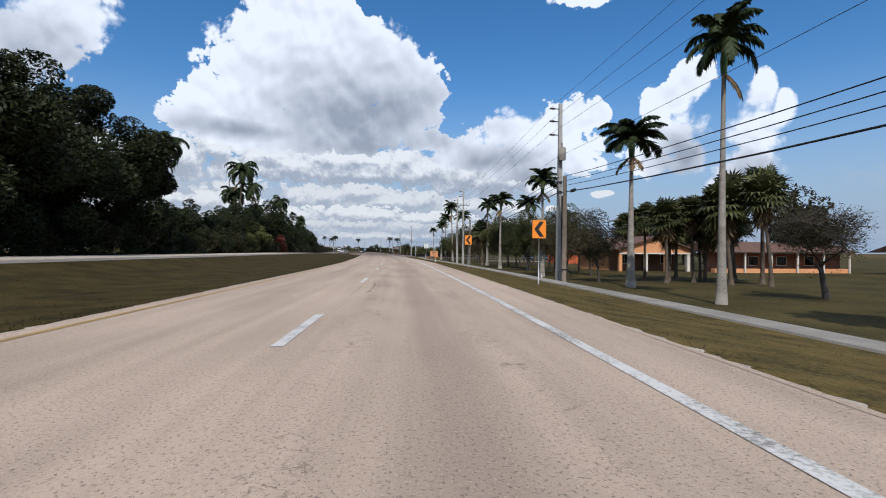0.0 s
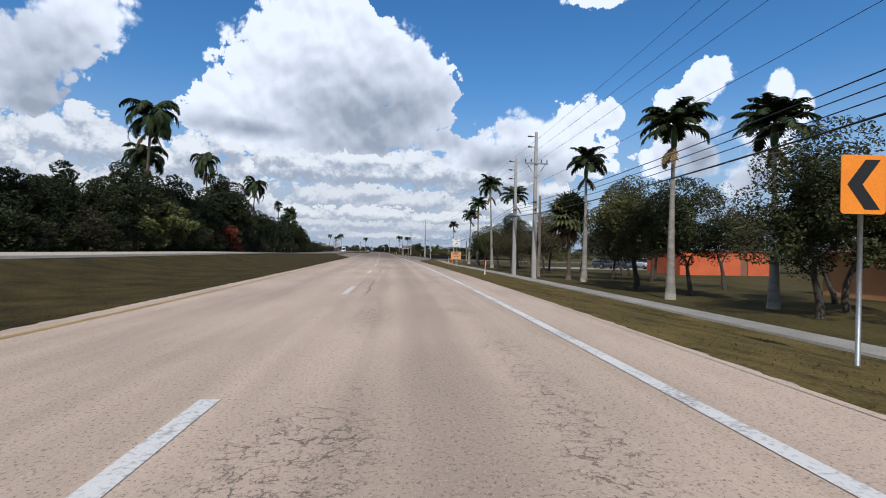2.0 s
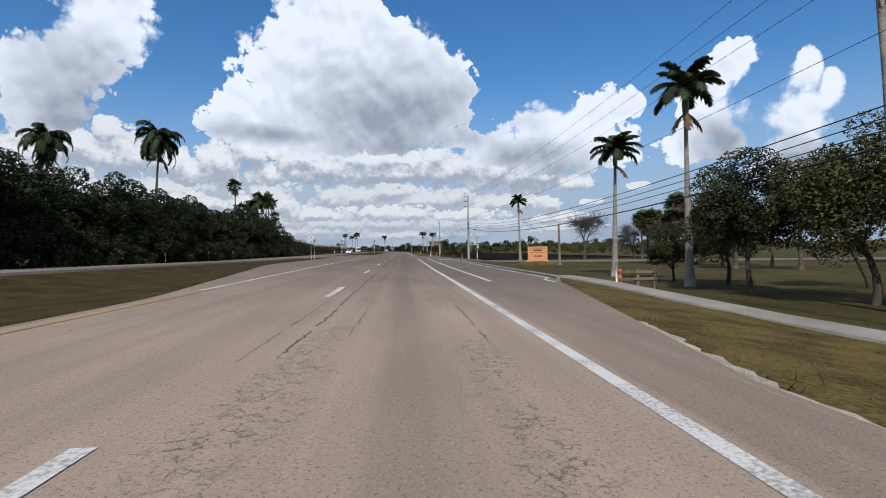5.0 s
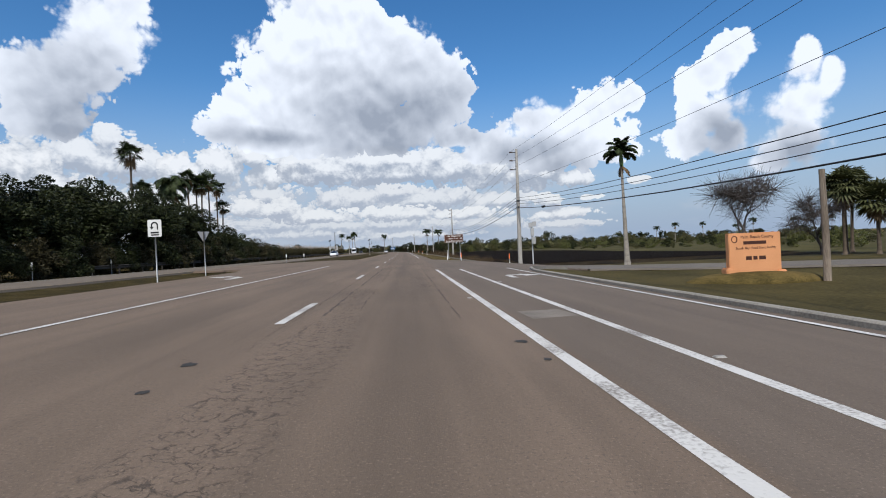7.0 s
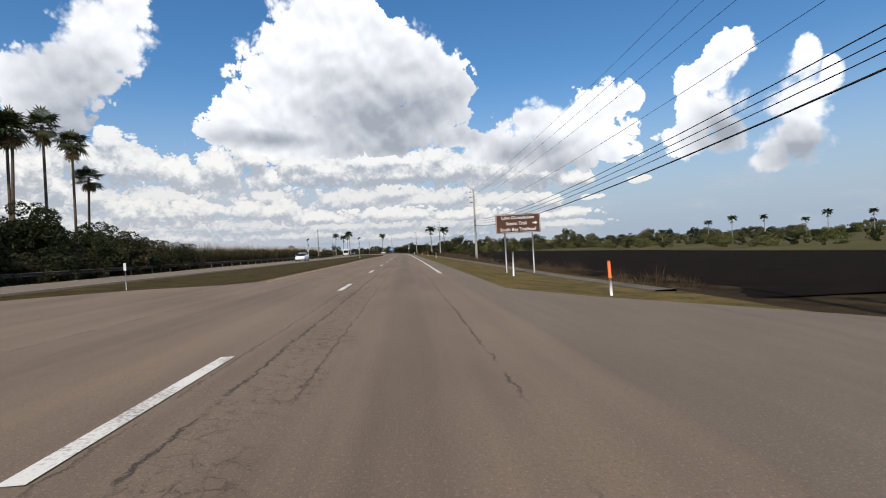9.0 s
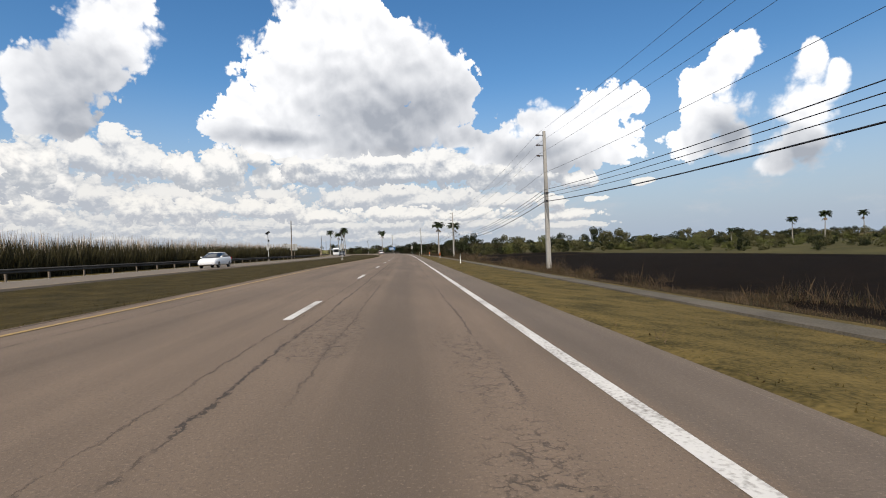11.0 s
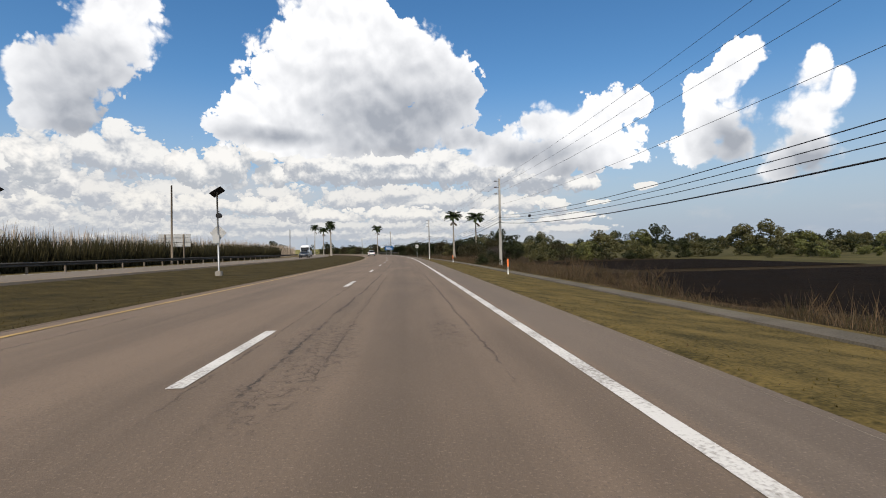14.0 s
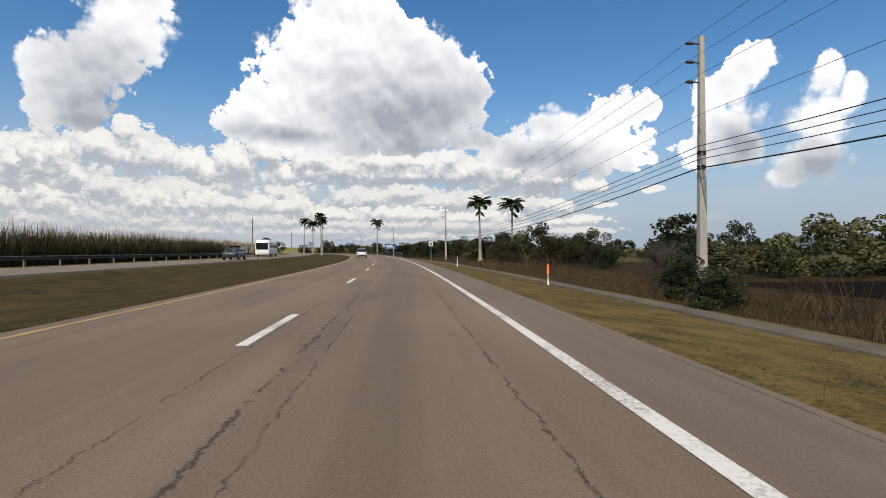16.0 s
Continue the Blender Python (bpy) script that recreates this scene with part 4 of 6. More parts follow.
# ---- palms ----
def frond(verts, faces, root, yaw, rise, length, droop, rng, leaflets=30, spread=0.62, blow=0.0):
    """One feather frond: a curved rib with drooping leaflets on both sides."""
    p_, th = Vector(root), radians(rise)
    rib = []
    n = 12
    for k in range(n + 1):
        rib.append(p_.copy())
        h = Vector((math.cos(yaw), math.sin(yaw), 0))
        p_ = p_ + (h * math.cos(th) + Vector((0, 0, math.sin(th)))) * (length / n)
        th -= radians(droop) / n * (0.5 + k / n)
        yaw += blow / n
    side = Vector((-math.sin(yaw), math.cos(yaw), 0))
    for k in range(n):
        w = 0.04 * (1 - k / n) + 0.012
        i = len(verts)
        verts.extend([rib[k] - side * w, rib[k] + side * w, rib[k + 1] + side * w * 0.9, rib[k + 1] - side * w * 0.9])
        faces.append((i, i + 1, i + 2, i + 3))
    for k in range(leaflets):
        f = 0.1 + 0.9 * k / leaflets
        x = f * n
        j = min(int(x), n - 1)
        base = rib[j].lerp(rib[j + 1], x - j)
        way = (rib[j + 1] - rib[j]).normalized()
        ll = spread * math.sin(math.pi * min(1, 0.18 + 0.8 * f)) ** 0.7 * rng.uniform(0.8, 1.15)
        for sg in (-1, 1):
            tip = base + side * sg * ll * rng.uniform(0.55, 0.8) + way * ll * 0.45 + Vector((0, 0, rng.uniform(-0.75, -0.15) * ll))
            wv = way * 0.05
            mid_ = base.lerp(tip, 0.5) + Vector((0, 0, 0.06 * ll))
            i = len(verts)
            verts.extend([base - wv, base + wv, mid_ + wv * 1.2, tip, mid_ - wv * 1.2])
            faces.append((i, i + 1, i + 2, i + 3, i + 4))


def royal_palm(seed, trunk_h, crown=1.0, thin=1.0, bark=PALM_BARK, hang=104, low=6):
    """A feather palm: a pale swollen trunk, a green crownshaft and arching fronds."""
    rng = random.Random(seed)
    ob = new("palm_tree")
    bend = rng.uniform(-0.25, 0.25)
    bm = bmesh.new()
    pts, rad = [], []
    for k in range(13):
        f = k / 12
        pts.append((bend * f * f, 0.3 * bend * f, trunk_h * f))
        rad.append(thin * (0.16 * (1 - f) ** 6 + 0.15 + 0.035 * math.sin(math.pi * min(1, f * 1.4)) - 0.045 * f))
    tube(bm, pts, rad, 12)
    part("trunk", bm, bark, ob)
    top = Vector(pts[-1])
    bm = bmesh.new()
    tube(bm, [top, top + Vector((0, 0, 0.5)), top + Vector((0, 0, 1.15)), top + Vector((0, 0, 1.5))], [0.15 * thin, 0.19 * thin, 0.12 * thin, 0.06], 10)
    part("crownshaft", bm, CROWNSHAFT, ob)
    verts, faces = [], []
    n = 21
    for k in range(n):
        yaw = k * 2.39996 + rng.uniform(-0.25, 0.25)
        f = k / n
        frond(verts, faces, top + Vector((0, 0, 1.2 + 0.3 * f)), yaw, low + 76 * f + rng.uniform(-9, 9), crown * rng.uniform(1.95, 2.4), hang + rng.uniform(-20, 30), rng, 56, 0.62 * crown, rng.uniform(-0.5, 0.5))
    from_lists("crown", verts, faces, FROND, ob)
    verts, faces = [], []
    for k in range(3):
        frond(verts, faces, top + Vector((0, 0, 0.1)), rng.uniform(0, 6.3), -35, crown * 1.5, 50, rng, 20, 0.4)
    from_lists("dry_fronds", verts, faces, DEAD_FROND, ob, "hanging dry brown fronds")
    return ob


def fan_leaf(verts, faces, root, way, r, rng, blades=13):
    way = way.normalized()
    side = way.cross(Vector((0, 0, 1)))
    if side.length < 0.1:
        side = Vector((1, 0, 0))
    side.normalize()
    up = side.cross(way).normalized()
    hub = root + way * r * 0.75
    i = len(verts)
    verts.extend([root - side * 0.02, root + side * 0.02, hub + side * 0.02, hub - side * 0.02])
    faces.append((i, i + 1, i + 2, i + 3))
    for k in range(blades):
        a = radians(-115 + 230 * k / (blades - 1))
        dirn = way * math.cos(a) + side * math.sin(a)
        tip = hub + dirn * r * rng.uniform(0.8, 1.05) + Vector((0, 0, -0.32 * r * rng.uniform(0.4, 1.2))) + up * 0.05
        mid_ = hub + dirn * r * 0.5
        w = side * math.cos(a) * 0.075 * r - way * math.sin(a) * 0.075 * r
        i = len(verts)
        verts.extend([hub, mid_ + w, tip, mid_ - w])
        faces.append((i, i + 1, i + 2, i + 3))


def fan_palm(seed, h, crown, trunk_r=0.16, skirt=True, leaves=34, blow=0.0, leaf=FROND):
    """A fan palm: a slim trunk with a small round head of fan leaves."""
    rng = random.Random(seed)
    ob = new("fan_palm")
    bm = bmesh.new()
    b = rng.uniform(-0.4, 0.4)
    pts = [(b * (k / 8) ** 2, 0, h * k / 8) for k in range(9)]
    tube(bm, pts, [trunk_r * (1.5 if k == 0 else 1.0 - 0.03 * k) for k in range(9)], 9)
    part("trunk", bm, FAN_BARK, ob)
    top = Vector(pts[-1])
    verts, faces = [], []
    for k in range(leaves):
        yaw = k * 2.39996
        el = radians(-35 + 115 * (k / leaves) + rng.uniform(-12, 12))
        way = Vector((math.cos(yaw) * math.cos(el) + blow, math.sin(yaw) * math.cos(el), math.sin(el)))
        fan_leaf(verts, faces, top + Vector((0, 0, rng.uniform(-0.3, 0.1))), way, crown * rng.uniform(0.85, 1.1), rng)
    from_lists("crown", verts, faces, leaf, ob)
    if skirt:
        verts, faces = [], []
        for k in range(16):
            yaw = rng.uniform(0, 6.3)
            fan_leaf(verts, faces, top + Vector((0, 0, rng.uniform(-0.9, -0.2))), Vector((math.cos(yaw) * 0.45, math.sin(yaw) * 0.45, -1)), crown * 0.7, rng, 9)
        from_lists("dry_skirt", verts, faces, DEAD_FROND, ob, "skirt of dry brown leaves")
    return ob


def plant_row(makers, spots, label, category, group, tilt=2.0):
    """Plants one of each maker first and copies them to the spots (s, d, size, height factor)."""
    rng = random.Random(len(spots) * 7 + 1)
    protos = {}
    out = []
    for i, spot in enumerate(spots):
        s, d, sz, hf = spot[:4]
        k = spot[4] if len(spot) > 4 else i % len(makers)
        m = stand(s, d, rng.uniform(-tilt, tilt), rng.uniform(0, 360), 0.06) @ Matrix.Diagonal((sz, sz, sz * hf, 1))
        if k not in protos:
            ob = makers[k]()
            ob.matrix_world = m
            protos[k] = ob
            ob.matrix_basis = m
        else:
            src = protos[k]
            keep = src.matrix_basis.copy()
            src.matrix_basis = Matrix.Identity(4)
            ob = copy_thing(src, m)
            src.matrix_basis = keep
        out.append(tagged(ob, label, category, group))
    return out


ROYAL = [lambda: royal_palm(3, 9.0), lambda: royal_palm(8, 9.0, 1.05), lambda: royal_palm(21, 9.0, 0.95)]
# (s, d, size, height)
RIGHT_PALMS = [(21.5, 13.7, 0.85, 1.34), (32.5, 14.8, 1.15, 0.84), (45.5, 12.7, 0.95, 0.9), (63.5, 16.6, 0.95, 0.87), (67.0, 13.7, 0.95, 0.93), (83.0, 15.4, 1.0, 0.97), (106.5, 15.5, 1.0, 0.95), (118.6, 15.4, 1.0, 1.22), (130.5, 15.5, 1.0, 1.05), (141.0, 15.8, 1.0, 0.93), (8.0, 14.2, 1.0, 1.0), (453.6, 23.0, 1.75, 0.72), (448.9, 29.0, 1.7, 0.7)]
plant_row(ROYAL, RIGHT_PALMS, "tall feather palm with a pale smooth trunk and green fronds", "palm tree", "palms along the footpath")
plant_row([lambda: royal_palm(33, 9.0, 0.8)], [(188.0, 19.4, 1.0, 0.98)], "wind-bent feather palm with a sparse crown", "palm tree", "palms along the footpath")
LEFT_PALMS = [(72.5, -32.0, 1.3, 1.12), (107.5, -30.5, 1.35, 1.2), (112.5, -32.5, 1.3, 0.95), (147.0, -35.0, 1.25, 1.38), (178.0, -35.0, 1.3, 1.28), (162.0, -38.0, 1.2, 1.1), (216.0, -44.0, 1.2, 0.85), (222.0, -32.6, 1.15, 1.0)]
DROOPING = [lambda: royal_palm(63, 9.0, 1.3, 1.0, FAN_BARK, 150, -14), lambda: royal_palm(68, 9.0, 1.35, 1.0, FAN_BARK, 150, -14), lambda: royal_palm(71, 9.0, 1.25, 1.0, FAN_BARK, 150, -14)]
plant_row(DROOPING, LEFT_PALMS, "tall feather palm rising out of the dark woods", "palm tree", "palms above the woods", 4.0)
FANS = [lambda: fan_palm(5, 14.0, 1.2, 0.15, True, 22, 0.25), lambda: fan_palm(9, 14.0, 1.15, 0.15, True, 20, 0.5)]
plant_row(FANS, [(213.5, -35.0, 1, 1.08), (214.5, -34.0, 1, 0.75), (217.0, -35.0, 1, 0.66), (227.0, -35.0, 1, 0.72), (233.0, -35.5, 1, 1.05), (234.0, -34.2, 1, 0.98), (235.6, -35.4, 1, 1.0), (239.2, -34.6, 1, 1.08), (244.5, -35.2, 1, 1.03), (246.2, -35.0, 1.0, 0.78)], "slim fan palm with a small ragged head of leaves", "palm tree", "fan palms above the woods")
SHORT_FANS = [lambda: fan_palm(15, 5.4, 1.12, 0.14, True, 50, leaf=FAN_GREEN), lambda: fan_palm(19, 4.7, 1.2, 0.15, True, 52, leaf=FAN_GREEN), lambda: fan_palm(22, 6.0, 1.05, 0.13, True, 46, leaf=FAN_GREEN)]
plant_row(SHORT_FANS, [(37.0, 19.8, 0.95, 1), (39.5, 21.4, 0.95, 1.0), (38.0, 22.6, 1.0, 0.95), (42.0, 23.5, 1, 1.0), (39.0, 24.2, 1, 0.9), (41.5, 25.4, 1, 1.0), (37.0, 25.0, 1.1, 1.15), (35.0, 23.6, 1.05, 1.2), (44.5, 22.0, 0.95, 1.0), (36.0, 26.8, 1.1, 1.2), (40.0, 27.5, 1.05, 1.0), (43.5, 20.4, 0.9, 0.9), (33.6, 25.6, 1.0, 1.2), (86.0, 15.2, 1.25, 1.0)], "cabbage palm with a round head of fan leaves", "palm tree", "clump of palms by the house", 5.0)
plant_row(SHORT_FANS, [(164, 30, 1.0, 1.0), (160, 31, 1.05, 1.0), (157, 29, 1, 1.1), (153, 32, 1.1, 1.0), (148, 30, 1.1, 0.95), (150, 35, 1, 1.2), (162, 35, 1, 1.0), (144, 33, 1.1, 1.1), (190.0, 41.5, 1.15, 1.0), (192.0, 43.5, 1.2, 1.0), (188.0, 43.0, 1.15, 0.95), (194.0, 46.0, 1.2, 1.0), (186.5, 45.0, 1.2, 1.0)], "cabbage palm with a round head of fan leaves", "palm tree", "palms beside the side road")
FAR_PALMS = [(377.0, 124.0, 0.95, 0.75), (372.0, 130.0, 1.0, 0.82), (374.0, 146.0, 0.95, 0.86), (369.0, 159.0, 0.9, 0.72), (365.0, 164.0, 1.0, 0.86), (369.0, 189.0, 1.05, 0.8), (361.0, 200.0, 1.0, 0.85), (383.0, 108.0, 0.8, 0.6)]
plant_row(ROYAL, FAR_PALMS, "far feather palm beyond the black field", "palm tree", "palms beyond the field")
plant_row(ROYAL, [(560, -12, 1.5, 1.0), (575, -15, 1.4, 0.9), (590, -10, 1.5, 1.0), (600, -18, 1.5, 1.0), (545, 9, 1.4, 0.9)], "far feather palm beside the bend", "palm tree", "palms at the bend")


# ---- broad-leaved trees and shrubs ----
def leaf_cloud(rng, centres, n, size, flat=0.8):
    """Many small leaves in clumps: centres are (x, y, z, radius)."""
    verts, faces = [], []
    weights = [c[3] ** 2 for c in centres]
    picks = rng.choices(range(len(centres)), weights, k=n)
    for i in picks:
        cx, cy, cz, r = centres[i]
        while True:
            v = Vector((rng.uniform(-1, 1), rng.uniform(-1, 1), rng.uniform(-1, 1)))
            if 0.25 < v.length < 1:
                break
        v = v.normalized() * (v.length ** 0.45)
        q = Vector((cx, cy, cz)) + Vector((v.x * r, v.y * r, v.z * r * flat))
        a = Vector((rng.gauss(0, 1), rng.gauss(0, 1), rng.gauss(0, 0.7))).normalized()
        b = a.cross(Vector((rng.gauss(0, 1), rng.gauss(0, 1), rng.gauss(0, 1)))).normalized()
        l = size * rng.uniform(0.6, 1.35)
        w = l * 0.42
        k = len(verts)
        verts.extend([q - a * l, q + b * w - a * l * 0.1, q + a * l, q - b * w - a * l * 0.1])
        faces.append((k, k + 1, k + 2, k + 3))
    return verts, faces


def limbs(bm, rng, base, way, length, r, level, ends, spread=0.75, up=0.35):
    n = 4
    pts, rad = [base], [r]
    q, w = base.copy(), way.normalized()
    for k in range(n):
        w = (w + Vector((rng.gauss(0, 0.16), rng.gauss(0, 0.16), rng.gauss(0, 0.1)))).normalized()
        q = q + w * (length / n)
        pts.append(q.copy())
        rad.append(r * (1 - 0.5 * (k + 1) / n))
    tube(bm, pts, rad, 7 if level < 2 else 4, False)
    if level >= 3:
        ends.append(pts[-1])
        return
    ends.append(pts[-1])
    for k in range(3 if level < 2 else 3):
        a = rng.uniform(0, 6.283)
        ww = (w + Vector((math.cos(a), math.sin(a), up)) * spread * rng.uniform(0.8, 1.3)).normalized()
        limbs(bm, rng, pts[-1] if k else pts[-2], ww, length * rng.uniform(0.6, 0.78), rad[-1] * 0.8, level + 1, ends, spread, up)


def broad_tree(seed, h=6.5, w=3.2, n=5200, leaf=LEAF, size=0.17, sparse=False, name="tree", low=0.25):
    rng = random.Random(seed)
    ob = new(name)
    bm = bmesh.new()
    ends = []
    limbs(bm, rng, Vector((0, 0, 0)), Vector((rng.uniform(-0.1, 0.1), rng.uniform(-0.1, 0.1), 1)), h * 0.3, 0.045 * h * 0.5, 0, ends, 0.8, 0.35)
    part("trunk", bm, BARK, ob)
    cents = []
    for e in ends:
        cents.append((e.x * 0.95, e.y * 0.95, e.z, rng.uniform(0.35, 0.8) * w / 3))
    for k in range(16):
        a, rr = rng.uniform(0, 6.283), w * math.sqrt(rng.random()) * 0.82
        z = h * (low + (0.92 - low) * rng.random())
        rr *= math.sin(math.pi * min(0.95, max(0.12, (z / h - low + 0.15) / (1.1 - low)))) ** 0.6
        cents.append((math.cos(a) * rr, math.sin(a) * rr, z, rng.uniform(0.5, 1.15) * w / 3))
    verts, faces = leaf_cloud(rng, cents, n if not sparse else n // 3, size)
    from_lists("crown", verts, faces, leaf, ob)
    return ob


def bare_tree(seed, h=5.5, w=0.9):
    rng = random.Random(seed)
    ob = new("bare_tree")
    bm = bmesh.new()
    ends = []
    limbs(bm, rng, Vector((0, 0, 0)), Vector((0.05, 0, 1)), h * 0.25, 0.13, -1, ends, w, 0.5)
    for e in ends:
        for k in range(8):
            v = Vector((rng.gauss(0, 1), rng.gauss(0, 1), rng.gauss(0.2, 0.8))).normalized()
            tube(bm, [e, e + v * 0.45 + Vector((0, 0, 0.04)), e + v * 0.95], [0.01, 0.007, 0.003], 3, False)
    part("trunk", bm, TWIG, ob)
    return ob


def twiggy_tree(seed, h=6.8, w=0.85):
    """A wide tree of many bare grey twigs with a few small leaves left."""
    rng = random.Random(seed)
    ob = new("tree")
    bm = bmesh.new()
    ends = []
    limbs(bm, rng, Vector((0, 0, 0)), Vector((0.05, 0, 1)), h * 0.24, 0.17, -1, ends, w, 0.3)
    for e in ends:
        for k in range(6):
            v = Vector((rng.gauss(0, 1), rng.gauss(0, 1), rng.gauss(0.4, 0.6))).normalized()
            tube(bm, [e, e + v * 0.4 + Vector((0, 0, 0.05)), e + v * 0.9], [0.012, 0.009, 0.004], 3, False)
    part("trunk", bm, TWIG, ob)
    verts, faces = leaf_cloud(rng, [(e.x, e.y, e.z, 0.75) for e in ends], 9000, 0.045)
    from_lists("crown", verts, faces, LEAF_OLIVE, ob)
    return ob


OAKS = [lambda: broad_tree(2, 7.0, 3.4, 26000, LEAF_OAK, 0.075, low=0.3), lambda: broad_tree(4, 6.4, 3.3, 26000, LEAF_LAWN, 0.075, low=0.3), lambda: broad_tree(6, 6.8, 3.2, 22000, LEAF_LAWN, 0.07, low=0.3), lambda: broad_tree(13, 6.2, 3.0, 15000, LEAF_BROWN, 0.06, low=0.3)]
OAK_SPOTS = [(38.0, 14.9, 0.95, 0.95, 3), (46.9, 14.4, 1.05, 1.0, 3), (52.5, 17.5, 1.1, 1.0, 2), (59.9, 15.6, 1.1, 1.0, 2), (62.2, 19.0, 1.1, 1.05, 0), (70.5, 17.0, 1.1, 1.0, 1), (74.5, 15.6, 1.15, 1.05, 0), (78.5, 17.8, 1.1, 1.1, 1), (84.2, 22.0, 1.15, 1.05, 0), (88.1, 20.3, 1.1, 1.0, 1), (99.0, 17.2, 1.1, 1.05, 3), (104.8, 15.4, 1.0, 1.05, 3), (110.5, 16.2, 1.1, 1.1, 3)]
OAK_SPOTS += [(116.0, 18.8, 1.15, 1.1, 1), (121.0, 16.8, 1.05, 1.05, 0), (126.2, 15.9, 1.05, 1.0, 1), (131.0, 18.0, 0.9, 0.9, 0), (107.0, 20.5, 1.15, 1.15, 3), (113.0, 22.5, 1.15, 1.1, 3), (101.5, 22.5, 1.15, 1.1, 3), (119.0, 22.0, 1.1, 1.05, 3), (134.0, 16.5, 0.7, 0.8, 1)]
plant_row(OAKS, OAK_SPOTS, "small olive-leaved oak with a leaning trunk on the lawn", "tree", "oaks on the lawn")
plant_row([lambda: broad_tree(23, 6.8, 3.0, 9000, LEAF_BROWN, 0.06), lambda: broad_tree(29, 6.2, 2.8, 11000, LEAF_OLIVE, 0.065)], [(56.5, 20.5, 1.05, 1.05), (66.0, 22.0, 1.1, 1.05), (76.0, 23.0, 1.1, 1.05), (94.5, 24.5, 1.1, 1.1), (90.0, 25.5, 1.1, 1.1), (127.0, 22.5, 1.05, 1.0), (49.5, 19.0, 1.0, 1.05), (98.0, 27.0, 1.15, 1.15)], "thin brownish tree with bare twigs on the lawn", "tree", "thin trees on the lawn")
plant_row([lambda: twiggy_tree(17)], [(24.5, 21.4, 1.15, 0.95), (12.0, 27.0, 1.2, 1.0)], "thin-leaved spreading tree with bare grey limbs", "tree", "trees by the house")
plant_row([lambda: broad_tree(19, 8.5, 4.2, 6000, LEAF_OLIVE, 0.2)], [(60, 50, 1.2, 1.0), (75, 52, 1.2, 1.1), (92, 56, 1.2, 1.0), (108, 58, 1.3, 1.0), (124, 60, 1.3, 1.0), (140, 58, 1.2, 1.0), (70, 60, 1.4, 1.1), (100, 66, 1.4, 1.1), (130, 68, 1.4, 1.1), (152, 52, 1.1, 1), (40, 58, 1.3, 1.0), (20, 58, 1.3, 1.0)], "broad olive-leaved tree behind the buildings", "tree", "trees behind the buildings")
plant_row([lambda: bare_tree(7, 5.5, 0.62), lambda: bare_tree(12, 5.0, 0.7)], [(189.5, 31.0, 2.2, 0.95), (192.0, 41.0, 1.7, 0.95)], "leafless grey spreading tree near the sign", "tree", "bare trees")
plant_row([lambda: bare_tree(31, 4.0, 0.6)], [(367.0, 13.4, 0.95, 1.0)], "small leafless pale tree in tall weeds", "tree", "bare trees")

WOODS = [lambda: broad_tree(41, 9.5, 4.6, 15000, LEAF, 0.17, low=0.03), lambda: broad_tree(43, 8.5, 4.4, 14000, LEAF_OLIVE, 0.16, low=0.03), lambda: broad_tree(47, 10.0, 4.2, 15000, LEAF, 0.17, low=0.03), lambda: broad_tree(53, 9.0, 4.4, 14000, LEAF, 0.18, low=0.02)]
rng = random.Random(11)
wood_spots = []
tall_spots = []
s = -26.0
while s < 250:
    if s < 54:
        for dd, up in ((-28.6, 1.0), (-34.5, 1.06)):
            tall_spots.append((s + rng.uniform(-1, 1), dd - rng.uniform(0, 1.5), rng.uniform(0.92, 1.08), up * rng.uniform(0.9, 1.05)))
        s += 5.6
        continue
    big = 0.74 if s < 96 else (1.0 if s < 205 else float(np.interp(s, [205, 250], [0.9, 0.45])))
    wood_spots.append((s, -28.2 - rng.uniform(0, 1.8), big * rng.uniform(0.85, 1.1), rng.uniform(0.85, 1.05)))
    wood_spots.append((s + 2.5, -36.0 - rng.uniform(0, 4), big * rng.uniform(0.95, 1.2), rng.uniform(0.95, 1.1)))
    s += 5.2 if s < 205 else 4.0
plant_row(WOODS, wood_spots + [(131.0, -29.0, 1.35, 1.05), (138.0, -30.0, 1.3, 1.05)], "dense dark broad-leaved tree at the edge of the woods", "tree", "woods beyond the far carriageway", 4)
plant_row([lambda: broad_tree(101, 17.0, 7.8, 42000, LEAF, 0.19, low=0.02), lambda: broad_tree(103, 16.0, 7.6, 42000, LEAF, 0.18, low=0.02)], tall_spots + [(55.5, -32.0, 0.95, 0.95)], "tall dense dark broad-leaved tree at the edge of the woods", "tree", "woods beyond the far carriageway", 3)
UNDER = [lambda: broad_tree(61, 3.4, 2.3, 7000, LEAF, 0.11, low=0.0, name="shrub"), lambda: broad_tree(67, 3.0, 2.2, 7000, LEAF_OLIVE, 0.1, low=0.0, name="shrub")]
under_spots = []
s = -24.0
while s < 252:
    under_spots.append((s, -26.2 - rng.uniform(0, 0.5), rng.uniform(0.8, 1.25), rng.uniform(0.8, 1.1)))
    s += 3.4
plant_row(UNDER, under_spots, "dark shrub at the foot of the woods", "shrub", "shrubs below the woods", 5)
plant_row([lambda: broad_tree(71, 3.6, 2.4, 9000, LEAF_RED, 0.085, low=0.0, name="shrub")], [(126.0, -26.3, 1.45, 0.95)], "red flowering bougainvillea shrub below the woods", "shrub", "")
